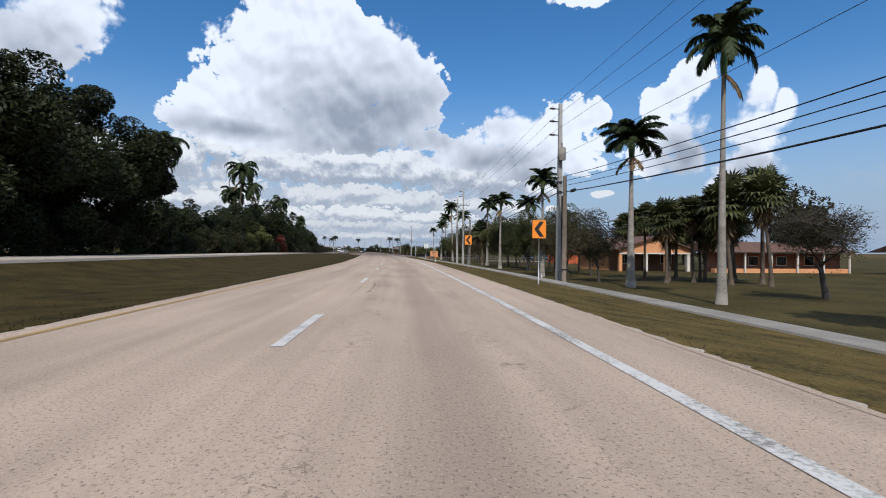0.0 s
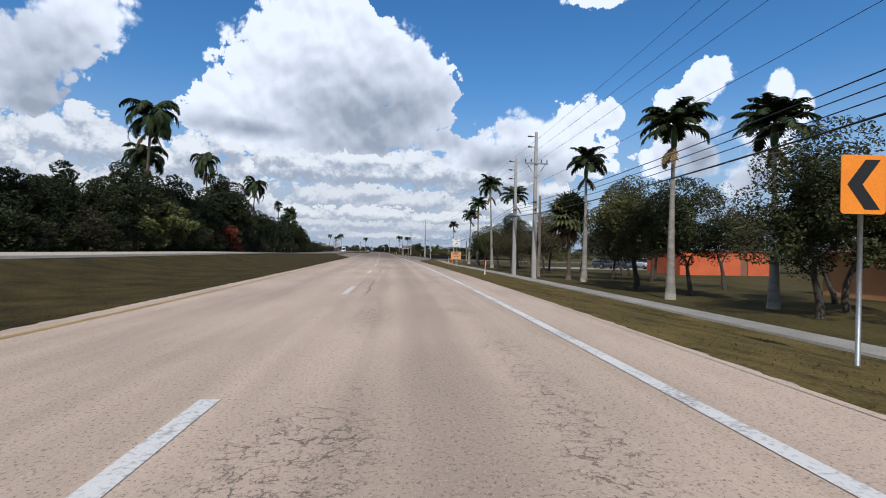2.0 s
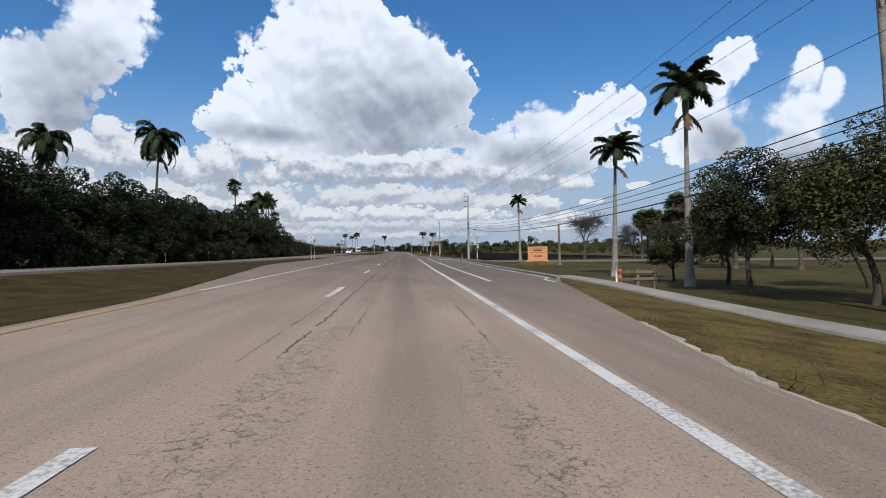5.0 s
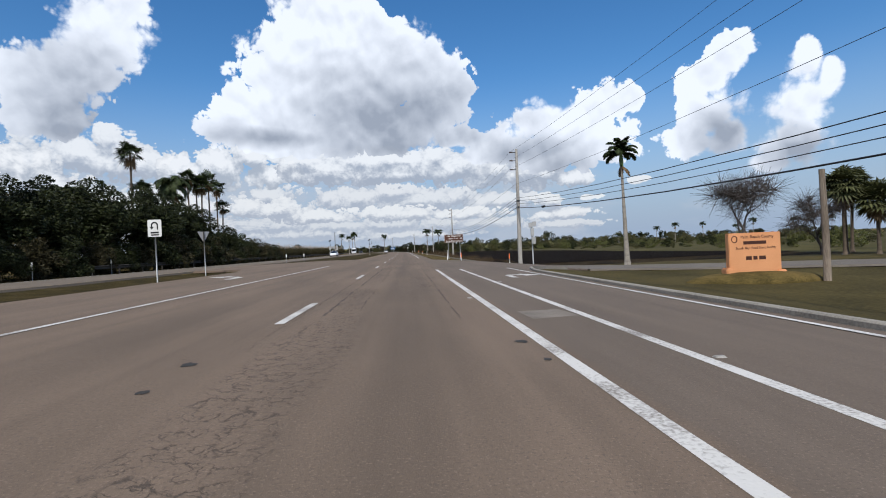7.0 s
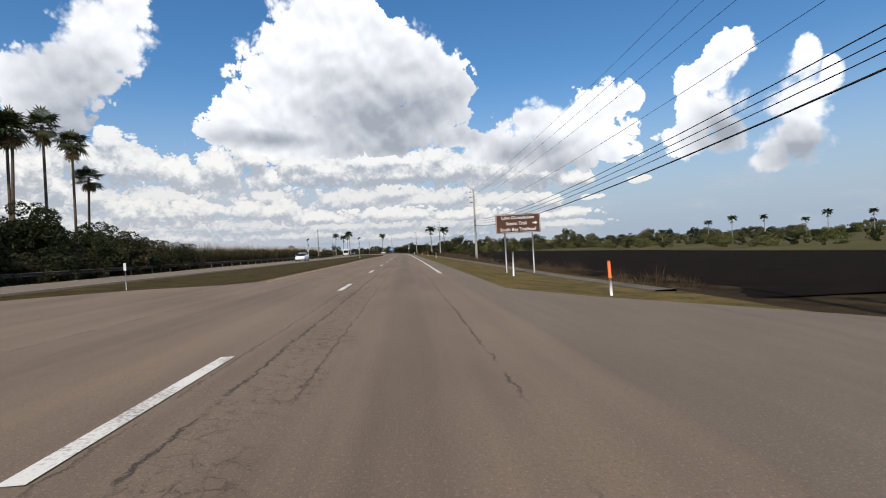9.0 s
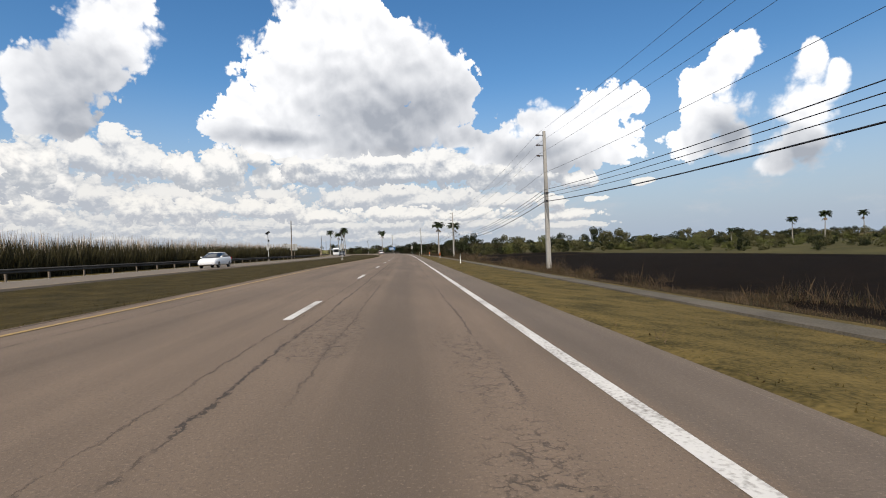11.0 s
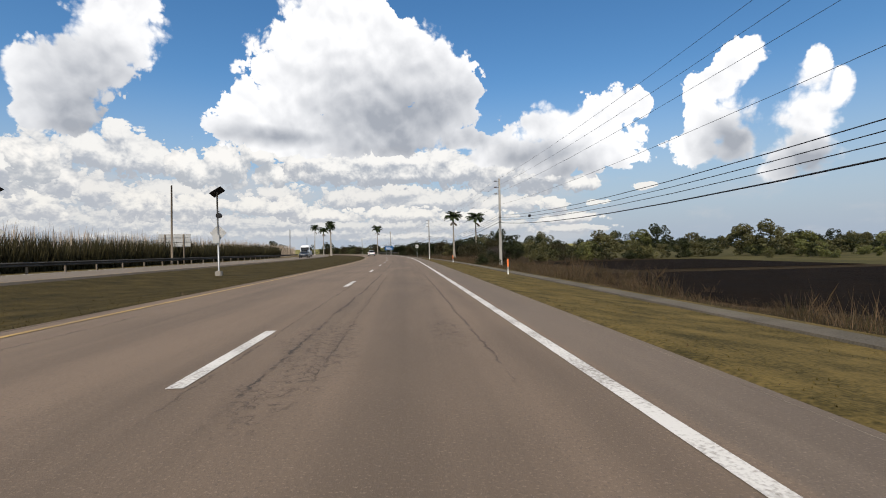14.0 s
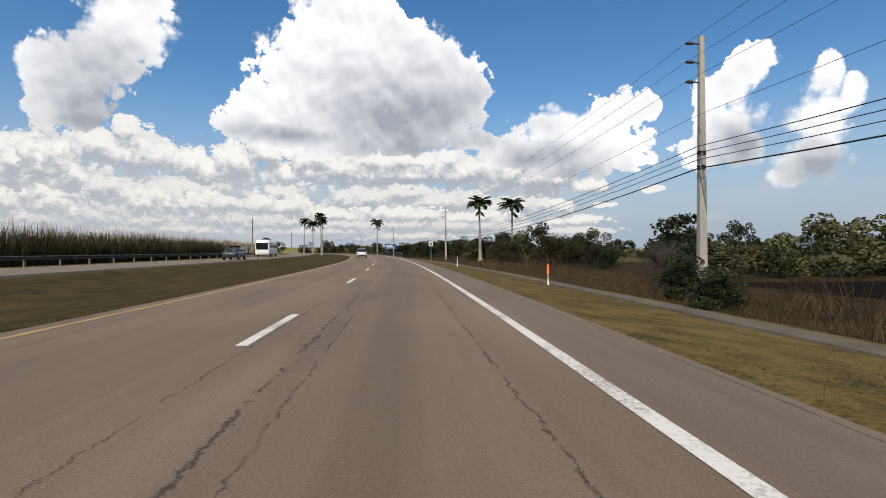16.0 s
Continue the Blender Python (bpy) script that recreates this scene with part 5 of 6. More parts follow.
plant_row([lambda: broad_tree(73, 4.2, 2.0, 5200, LEAF_BRIGHT, 0.15, low=0.05, name="shrub")], [(117.0, -27.0, 1.1, 1.1), (103.5, -26.3, 1.35, 1.1), (107.0, -26.1, 1.4, 1.0), (99.5, -26.8, 1.2, 1.1)], "light green leafy shrub below the woods", "shrub", "pale shrubs")

# trees and bushes beyond the black field, and along the far bend
def far_clump(seed, h, w, n, size):
    r = random.Random(seed)
    cents = []
    for k in range(18):
        a, rr = r.uniform(0, 6.283), w * math.sqrt(r.random()) * 0.85
        z = h * r.uniform(0.08, 0.9)
        rr *= math.sin(math.pi * min(0.95, max(0.2, z / h * 0.85 + 0.1))) ** 0.5
        cents.append((math.cos(a) * rr, math.sin(a) * rr, z, r.uniform(0.45, 1.1) * w / 2.8))
    v, f = leaf_cloud(r, cents, n, size)
    return np.array([tuple(q) for q in v])


FAR_FORMS = [far_clump(81, 7.0, 4.2, 2000, 0.28), far_clump(83, 5.5, 4.2, 2000, 0.26), far_clump(87, 6.5, 3.6, 2000, 0.27)]


def woodland(name, spots, mat, label):
    """One joined stretch of far trees, too far off to be told apart."""
    chunks = []
    for i, (s, d, sz, hf) in enumerate(spots):
        v = FAR_FORMS[i % 3]
        a = i * 2.4
        rot = np.array([[math.cos(a), -math.sin(a), 0], [math.sin(a), math.cos(a), 0], [0, 0, hf]]) * sz
        chunks.append(v @ rot.T + np.array(R(s, d, z_ground(s, min(d, 250)))))
    verts = np.concatenate(chunks)
    n = len(verts) // 4
    me = bpy.data.meshes.new(name)
    me.from_pydata(verts.tolist(), [], np.arange(n * 4).reshape(n, 4).tolist())
    me.materials.append(mat)
    return tagged(new(name, me), label, "trees", kind="stuff")


olive, green, dark = [], [], []
for k in range(96):
    d = 22 + 260 * (k / 96) + rng.uniform(-2, 2)
    (olive, green, olive, dark)[k % 4].append((380 + 0.05 * d + rng.uniform(-3, 8), d, rng.uniform(0.32, 0.9), rng.uniform(0.5, 1.15)))
for k in range(200):
    s = 206 + 180 * (k / 200) + rng.uniform(-3, 3)
    (green, olive, green, dark)[k % 4].append((s, rng.uniform(56, 125), rng.uniform(0.18, 0.46), rng.uniform(0.5, 1.1)))
for k in range(70):
    d = 26 + 300 * (k / 70) + rng.uniform(-2, 2)
    tall_one = 1.35 if 80 < d < 98 or 115 < d < 128 else 1.0
    (olive, dark)[k % 2].append((455 + 0.14 * d + rng.uniform(-4, 8), d, rng.uniform(0.6, 1.2) * tall_one, rng.uniform(0.6, 1.25)))
for k in range(46):
    dark.append((560 + rng.uniform(-15, 25), 20 + k * 8.5, rng.uniform(1.2, 1.8), rng.uniform(0.6, 0.85)))
for k in range(30):
    dark.append((900 + rng.uniform(-60, 60), -240 + k * 18, rng.uniform(1.6, 2.4), rng.uniform(0.7, 1.0)))
# the long grassy bank of the lake on the horizon
bank_mid, bank_dir = Vector((-230.0, 978.0, 0.0)), Vector((math.cos(radians(16)), math.sin(radians(16)), 0))
back_dir = Vector((-bank_dir.y, bank_dir.x, 0))
bv, bf = [], []
for k in range(61):
    x = -420 + 14.0 * k
    for off_, h in ((-26, -1.6), (-8, 6.0), (0, 6.6), (8, 6.0), (30, -1.6)):
        c = bank_mid + bank_dir * x + back_dir * off_
        bv.append(Vector((c.x, c.y, h * (1 if h < 0 else min(1.0, (430 - abs(x)) / 60)) + 0.25 * noise.noise(Vector((x * 0.05, off_, 0))))))
for k in range(60):
    for c in range(4):
        i = k * 5 + c
        bf.append((i, i + 5, i + 6, i + 1))
structure(from_lists("embankment", bv, bf, PALE_GRASS, smooth=True), "long low pale green grassy bank on the horizon", "embankment")
woodland("far_trees", olive, LEAF_FAR, "far olive-brown trees beyond the black field")
woodland("far_trees", green, LEAF_BRIGHT, "far light green bushes beyond the black field")
woodland("far_trees", dark, LEAF, "far dark green woodland beyond the fields")
FAR = [lambda: broad_tree(81, 7.5, 4.4, 7000, LEAF_OLIVE, 0.17, low=0.03), lambda: broad_tree(83, 6.0, 4.4, 7000, LEAF_OAK, 0.17, low=0.03), lambda: broad_tree(87, 7.0, 4.0, 7000, LEAF, 0.17, low=0.03)]
bend_spots = []
for k in range(40):
    s = 384 + k * 5.4 + rng.uniform(-1.5, 1.5)
    bend_spots.append((s, 24 + rng.uniform(0, 12) - 0.03 * (s - 384), rng.uniform(0.75, 1.1) * (0.7 if s < 420 else 1.0), rng.uniform(0.7, 1.0), 0 if k % 3 else 2))
for k in range(20):
    s = 600 + k * 11
    bend_spots.append((s, 13 + rng.uniform(0, 8), rng.uniform(0.9, 1.3), rng.uniform(0.8, 1.1), k % 3))
for k in range(12):
    bend_spots.append((520 + k * 14, -34 - rng.uniform(0, 16), rng.uniform(0.5, 0.9), rng.uniform(0.5, 0.9), k % 3))
plant_row(FAR, bend_spots, "dark scrubby tree along the bend of the road", "tree", "trees along the bend")
plant_row(UNDER, [(357.0, 9.9, 0.45, 0.9), (359.5, 11.4, 0.5, 0.95), (363.0, 12.3, 0.6, 1.0), (366.0, 14.2, 0.7, 0.9)], "leafy green bush at the foot of a pole", "shrub", "bushes by the pole")
plant_row([lambda: broad_tree(91, 5.0, 1.7, 1800, LEAF, 0.17, low=0.35)], [(369.5, 16.2, 0.95, 1.0), (375.0, 18.5, 1.0, 1.0)], "thin young tree beside the pole", "tree", "")
# ---- buildings ----
ORANGE_WALL = grained("orange_stucco", (0.5, 0.23, 0.1), (0.66, 0.32, 0.15), 0.7, 30.0, 0.9, 0.25)
RED_WALL = grained("red_orange_stucco", (0.42, 0.085, 0.03), (0.56, 0.13, 0.05), 0.6, 30.0, 0.9, 0.25)
ROOF = grained("brown_roof_shingle", (0.07, 0.04, 0.03), (0.16, 0.085, 0.06), 1.5, 12.0, 0.9, 0.6)
TRIM = grained("off_white_trim", (0.5, 0.46, 0.4), (0.66, 0.62, 0.55), 2.0, 30.0, 0.7, 0.1)
GLASS = material("dark_window_glass", (0.012, 0.014, 0.016), 0.08, 0, 0.6)
# orange darkened to brown: the shade under the porch roofs is in the colour
SHADE_WALL = grained("shade_brown_stucco", (0.13, 0.065, 0.04), (0.22, 0.11, 0.07), 1, 25, 0.9, 0.2)
WHITE_PAINT = grained("white_car_paint", (0.62, 0.63, 0.64), (0.74, 0.75, 0.76), 0.6, 12.0, 0.25, 0.0, spec=0.6)
BLACK_RUBBER = grained("black_rubber", (0.012, 0.012, 0.012), (0.025, 0.025, 0.025), 4, 40, 0.8, 0.1)
LAMP_RED = material("red_lamp_glass", (0.35, 0.01, 0.01), 0.15)
CHROME = material("bright_metal", (0.6, 0.6, 0.62), 0.25, 1.0)
BLUE_PAINT = grained("blue_car_paint", (0.012, 0.016, 0.024), (0.024, 0.03, 0.042), 1, 10, 0.3, 0.0, spec=0.6)
SIGN_WHITE = grained("white_sign_sheeting", (0.58, 0.58, 0.56), (0.72, 0.72, 0.7), 1.2, 40, 0.5, 0.0)
SIGN_BLACK = material("black_sign_ink", (0.012, 0.012, 0.012), 0.6)
SIGN_ORANGE = grained("orange_sign_sheeting", (0.72, 0.2, 0.015), (0.85, 0.27, 0.02), 1.5, 30, 0.5, 0.0)
SIGN_BROWN = grained("brown_sign_sheeting", (0.055, 0.02, 0.01), (0.085, 0.032, 0.016), 1.5, 30, 0.5, 0.0)
SIGN_BLUE = grained("blue_sign_sheeting", (0.01, 0.07, 0.2), (0.02, 0.11, 0.28), 1.5, 30, 0.5, 0.0)
SIGN_GREY = grained("bare_aluminium_back", (0.34, 0.34, 0.33), (0.46, 0.46, 0.45), 1.5, 30, 0.55, 0.1, metal=0.4)
MARK_ORANGE = grained("orange_marker_plastic", (0.62, 0.12, 0.02), (0.75, 0.17, 0.03), 4, 40, 0.5, 0.0)
MARK_WHITE = grained("white_marker_plastic", (0.6, 0.6, 0.58), (0.74, 0.74, 0.72), 4, 40, 0.5, 0.0)


def at_plan(s, d, turn=0.0, z=None):
    q = R(s, d, ground_z(s, d) if z is None else z)
    return Matrix.Translation(q) @ Euler((0, 0, radians(heading(s) + turn))).to_matrix().to_4x4()


def wall_with_holes(bm, x0, x1, z0, z1, y0, y1, holes):
    """A thick wall along x with rectangular openings (x0, x1, z0, z1)."""
    xs = sorted({x0, x1, *[h[0] for h in holes], *[h[1] for h in holes]})
    zs = sorted({z0, z1, *[h[2] for h in holes], *[h[3] for h in holes]})
    for a, b in zip(xs, xs[1:]):
        for c, e in zip(zs, zs[1:]):
            mx, mz = (a + b) / 2, (c + e) / 2
            if not any(h[0] < mx < h[1] and h[2] < mz < h[3] for h in holes):
                box(bm, a, b, y0, y1, c, e)
    bmesh.ops.remove_doubles(bm, verts=bm.verts, dist=0.001)


def gable_house():
    """The orange house: a gabled porch front and a low wing under a brown roof."""
    ob = thing("house", at_plan(60.0, 27.0, 2.0), "orange stucco house with brown roof and shaded porch", "house")
    w, eave, peak = 9.5, 2.75, 4.3
    bm = bmesh.new()
    v = [bm.verts.new(q) for q in ((0, 0, 2.15), (w, 0, 2.15), (w, 0, eave), (w / 2, 0, peak), (0, 0, eave))]
    u = [bm.verts.new((q.co.x, 0.25, q.co.z)) for q in v]
    bm.faces.new(v[::-1])
    bm.faces.new(u)
    for k in range(5):
        bm.faces.new((v[k], v[(k + 1) % 5], u[(k + 1) % 5], u[k]))
    part("gable", bm, ORANGE_WALL, ob)
    for x in (0.0, 3.4, 6.1, 9.1):
        bm = bmesh.new()
        box(bm, x, x + 0.4, 0, 0.4, -0.1, 2.15, 0.02)
        part("pillar", bm, ORANGE_WALL if x in (0.0, 6.1) else TRIM, ob)
    bm = bmesh.new()
    box(bm, -0.05, w + 0.05, -0.04, 0.0, 2.15, 2.3)
    part("fascia", bm, TRIM, ob)
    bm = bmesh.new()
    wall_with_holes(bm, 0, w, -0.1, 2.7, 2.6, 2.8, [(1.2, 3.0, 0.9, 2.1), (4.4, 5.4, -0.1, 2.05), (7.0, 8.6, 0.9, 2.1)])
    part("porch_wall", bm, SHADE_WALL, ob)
    for x0, x1, z0, z1 in ((1.2, 3.0, 0.9, 2.1), (7.0, 8.6, 0.9, 2.1)):
        bm = bmesh.new()
        wall_with_holes(bm, x0, x1, z0, z1, 2.57, 2.63, [(x0 + 0.06, (x0 + x1) / 2 - 0.03, z0 + 0.06, z1 - 0.06), ((x0 + x1) / 2 + 0.03, x1 - 0.06, z0 + 0.06, z1 - 0.06)])
        win = part("window", bm, TRIM, ob)
        bm = bmesh.new()
        box(bm, x0 + 0.02, x1 - 0.02, 2.66, 2.68, z0 + 0.02, z1 - 0.02)
        part("pane", bm, GLASS, win)
    bm = bmesh.new()
    box(bm, 4.42, 5.38, 2.66, 2.72, -0.1, 2.03, 0.01)
    part("door", bm, GLASS, ob)
    for sg in (-1, 1):
        bm = bmesh.new()
        xe = w / 2 + sg * (w / 2 + 0.45)
        ze = peak - (peak - eave) * (w / 2 + 0.45) / (w / 2)
        q = [bm.verts.new(c) for c in ((w / 2, -0.5, peak + 0.02), (w / 2, 12, peak + 0.02), (xe, 12, ze), (xe, -0.5, ze), (w / 2, -0.5, peak + 0.16), (w / 2, 12, peak + 0.16), (xe, 12, ze + 0.14), (xe, -0.5, ze + 0.14))]
        for f in ((0, 1, 2, 3), (4, 7, 6, 5), (0, 3, 7, 4), (1, 5, 6, 2), (2, 6, 7, 3)):
            bm.faces.new([q[i] for i in f])
        part("roof", bm, ROOF, ob)
    for x in (0.0, w - 0.25):
        bm = bmesh.new()
        box(bm, x, x + 0.25, 2.8, 12, -0.1, eave)
        part("side_wall", bm, ORANGE_WALL, ob)
    return ob


def wing(s, d, length, label, wall, n_posts, turn=3.0):
    ob = thing("house", at_plan(s, d, turn), label, "house", "low buildings")
    holes, x = [], 1.5
    while x + 1.6 < length:
        holes.append((x, x + 1.3, 0.85, 2.0))
        x += 3.6
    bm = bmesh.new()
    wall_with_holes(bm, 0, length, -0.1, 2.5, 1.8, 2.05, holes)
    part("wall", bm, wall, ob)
    for h in holes:
        bm = bmesh.new()
        wall_with_holes(bm, h[0], h[1], h[2], h[3], 1.77, 1.83, [(h[0] + 0.06, h[1] - 0.06, h[2] + 0.06, h[3] - 0.06)])
        win = part("window", bm, TRIM, ob)
        bm = bmesh.new()
        box(bm, h[0] + 0.03, h[1] - 0.03, 1.88, 1.9, h[2] + 0.03, h[3] - 0.03)
        part("pane", bm, GLASS, win)
    for k in range(n_posts):
        bm = bmesh.new()
        x = 0.2 + (length - 0.6) * k / (n_posts - 1)
        box(bm, x, x + 0.18, 0.05, 0.23, -0.1, 2.35, 0.01)
        part("post", bm, TRIM, ob)
    bm = bmesh.new()
    box(bm, -0.3, length + 0.3, -0.1, 0.1, 2.35, 2.5)
    part("fascia", bm, TRIM, ob)
    bm = bmesh.new()
    q = [bm.verts.new(c) for c in ((-0.4, -0.35, 2.5), (length + 0.4, -0.35, 2.5), (length + 0.4, 4.2, 3.75), (-0.4, 4.2, 3.75), (-0.4, 8.6, 2.5), (length + 0.4, 8.6, 2.5))]
    for f in ((0, 1, 2, 3), (3, 2, 5, 4), (0, 3, 4), (1, 5, 2), (0, 4, 5, 1)):
        bm.faces.new([q[i] for i in f])
    part("roof", bm, ROOF, ob)
    bm = bmesh.new()
    box(bm, 0, length, 0.3, 1.2, -0.1, 0.5, 0.03)
    part("low_wall", bm, ORANGE_WALL, ob)
    return ob


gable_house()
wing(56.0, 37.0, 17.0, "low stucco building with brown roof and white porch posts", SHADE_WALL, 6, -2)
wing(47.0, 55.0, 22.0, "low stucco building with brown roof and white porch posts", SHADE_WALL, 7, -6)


def flat_block(s, d, w, dep, h, mat, label, turn=0.0):
    ob = thing("building", at_plan(s, d, turn), label, "building")
    bm = bmesh.new()
    wall_with_holes(bm, 0, w, -0.1, h, 0, 0.25, [(w * 0.62, w * 0.62 + 1.0, -0.1, 2.1)])
    box(bm, 0, 0.25, 0.25, dep, -0.1, h)
    box(bm, w - 0.25, w, 0.25, dep, -0.1, h)
    part("wall", bm, mat, ob)
    bm = bmesh.new()
    box(bm, w * 0.62 + 0.03, w * 0.62 + 0.97, 0.1, 0.15, -0.1, 2.07, 0.01)
    part("door", bm, SHADE_WALL, ob)
    bm = bmesh.new()
    box(bm, -0.15, w + 0.15, -0.15, dep + 0.15, h, h + 0.22, 0.03)
    part("roof", bm, ROOF, ob)
    return ob


flat_block(101.0, 35.0, 13.0, 8.0, 2.9, RED_WALL, "low red-orange stucco building behind the oaks")
flat_block(60.0, 15.0 + 60, 20.0, 8.0, 3.0, RED_WALL, "low red-orange stucco building behind the oaks")
lot = strip("parking_lot", [116.0, 119, 122, 126], lambda s: [24.0, 30, 40, 50, 62], lambda s, d: z_ground(s, d) + 0.06, CEMENT, uv=False)
structure(lot, "pale concrete parking strip beyond the lawn", "parking lot")


# ---- vehicles ----
def wheel(parent, x, y, r, side):
    bm = bmesh.new()
    tube(bm, [(x - 0.1, y, r), (x - 0.08, y, r), (x + 0.08, y, r), (x + 0.1, y, r)], [r * 0.86, r, r, r * 0.86], 18)
    w = part("wheel", bm, BLACK_RUBBER, parent)
    bm = bmesh.new()
    tube(bm, [(x + side * 0.09, y, r), (x + side * 0.115, y, r)], [r * 0.62, r * 0.5], 14)
    part("rim", bm, CHROME, w)


def car_body(name, sections, mat, parent, label=""):
    """A body lofted from half profiles (y, [(x, z), ...]) mirrored to both sides."""
    bm = bmesh.new()
    rings = []
    for y, prof in sections:
        full = [(-x, z) for x, z in prof] + [(x, z) for x, z in prof[::-1]]
        rings.append([bm.verts.new((x, y, z)) for x, z in full])
    n = len(rings[0])
    for a, b in zip(rings, rings[1:]):
        for k in range(n):
            bm.faces.new((a[k], b[k], b[(k + 1) % n], a[(k + 1) % n]))
    bm.faces.new(rings[0])
    bm.faces.new(rings[-1][::-1])
    bmesh.ops.recalc_face_normals(bm, faces=bm.faces)
    for f in bm.faces:
        f.smooth = True
    ob = part(name, bm, mat, parent, label)
    ob.modifiers.new("round", "SUBSURF").levels = 2
    ob.modifiers["round"].render_levels = 2
    edges = ob.data.attributes.new("crease_edge", "FLOAT", "EDGE")
    edges.data.foreach_set("value", [0.45] * len(ob.data.edges))
    return ob


def road_car(s, d, turn, kind, mat, label, opposite_way=False):
    """A car whose rear faces -y of its own axes."""
    z = (z_opposite(s) + 0.035) if d < -15 else (z_road(s, d) + 0.03 if d < 3 else ground_z(s, d) + 0.06)
    ob = thing(kind, at_plan(s, d, turn, z), label, "car")
    if kind == "suv":
        L, hw, hood, roof, belt = 4.5, 0.92, 1.05, 1.68, 1.05
        sec = [(0.0, [(0.8, 0.42), (0.84, 0.8), (0.8, 0.98)]), (0.12, [(0.9, 0.3), (hw, 0.8), (0.86, 1.04)]), (0.6, [(hw, 0.26), (hw, 0.85), (0.88, 1.06)]), (3.0, [(hw, 0.26), (hw, 0.85), (0.88, 1.03)]), (4.1, [(0.9, 0.28), (0.9, 0.8), (0.8, 0.92)]), (4.5, [(0.72, 0.36), (0.75, 0.68), (0.66, 0.76)])]
        cab = [(0.1, [(0.82, 1.03), (0.78, 1.2)]), (0.4, [(0.85, 1.05), (0.66, 1.62)]), (0.9, [(0.86, 1.05), (0.66, roof)]), (2.2, [(0.86, 1.05), (0.65, roof)]), (2.75, [(0.86, 1.04), (0.6, 1.5)]), (3.35, [(0.8, 1.02), (0.7, 1.06)])]
        wy, wr = (0.85, 3.55), 0.35
    elif kind == "pickup":
        L, hw, roof = 5.4, 0.95, 1.8
        sec = [(0.0, [(0.9, 0.5), (0.93, 0.9), (0.9, 1.12)]), (0.2, [(hw, 0.42), (hw, 0.9), (0.93, 1.14)]), (3.6, [(hw, 0.4), (hw, 0.9), (0.93, 1.12)]), (4.9, [(0.94, 0.4), (0.93, 0.88), (0.86, 1.05)]), (5.4, [(0.85, 0.5), (0.85, 0.8), (0.78, 0.95)])]
        cab = [(1.9, [(0.9, 1.12), (0.88, 1.2)]), (2.0, [(0.9, 1.12), (0.72, roof - 0.03)]), (3.2, [(0.9, 1.12), (0.72, roof)]), (4.05, [(0.88, 1.1), (0.78, 1.15)])]
        wy, wr = (1.0, 4.4), 0.38
    else:
        L, hw, roof = 4.55, 0.88, 1.49
        sec = [(0.0, [(0.75, 0.4), (0.78, 0.7), (0.7, 0.98)]), (0.25, [(0.86, 0.3), (hw, 0.7), (0.8, 1.05)]), (1.0, [(hw, 0.24), (hw, 0.74), (0.83, 1.02)]), (3.1, [(hw, 0.24), (hw, 0.74), (0.82, 1.0)]), (4.1, [(0.87, 0.26), (0.86, 0.68), (0.76, 0.88)]), (4.45, [(0.8, 0.28), (0.8, 0.6), (0.68, 0.76)]), (4.55, [(0.7, 0.34), (0.72, 0.52), (0.6, 0.64)])]
        cab = [(0.3, [(0.76, 1.0), (0.68, 1.06)]), (0.95, [(0.8, 1.0), (0.62, 1.42)]), (1.7, [(0.82, 0.99), (0.62, roof)]), (2.4, [(0.82, 0.99), (0.61, 1.46)]), (3.65, [(0.8, 0.96), (0.7, 1.0)])]
        wy, wr = (0.9, 3.65), 0.32
    body = car_body("body", sec, mat, ob)
    glass = car_body("cabin", cab, GLASS, ob, "dark glazed cabin")
    ymid = [c[0] for c in cab]
    bm = bmesh.new()
    rz = max(c[1][1][1] for c in cab)
    y0, y1 = ymid[1] - 0.05, ymid[-2] - 0.05
    rw = 0.64 if kind != "sedan" else 0.56
    box(bm, -rw, rw, y0 + 0.12, y1, rz - 0.06, rz + 0.006, 0.025)
    part("roof", bm, mat, ob)
    for sg in (-1, 1):
        for y in wy:
            wheel(ob, sg * (hw - 0.1), y, wr, sg)
        bm = bmesh.new()
        box(bm, min(sg * 0.84, sg * 0.58), max(sg * 0.84, sg * 0.58), -0.03, 0.05, 0.74, 0.96, 0.015)
        part("tail_lamp", bm, LAMP_RED, ob)
        bm = bmesh.new()
        box(bm, min(sg * 0.62, sg * 0.4), max(sg * 0.62, sg * 0.4), L - 0.22, L - 0.06, 0.52, 0.62, 0.03)
        part("headlight", bm, CHROME, ob)
        bm = bmesh.new()
        box(bm, min(sg * (hw + 0.14), sg * hw * 0.95), max(sg * (hw + 0.14), sg * hw * 0.95), ymid[-1] - 0.5, ymid[-1] - 0.38, 0.98, 1.1, 0.02)
        part("mirror", bm, mat, ob)
    bm = bmesh.new()
    box(bm, -0.8, 0.8, -0.06, 0.08, 0.3, 0.55, 0.03)
    part("bumper", bm, DARK_STEEL, ob)
    bm = bmesh.new()
    box(bm, -0.56, 0.56, L - 0.16, L - 0.005, 0.3, 0.52, 0.04)
    part("grille", bm, BLACK_RUBBER, ob)
    bm = bmesh.new()
    box(bm, -0.26, 0.26, -0.045, -0.02, 0.78, 0.9)
    part("plate", bm, SIGN_WHITE, ob)
    return ob


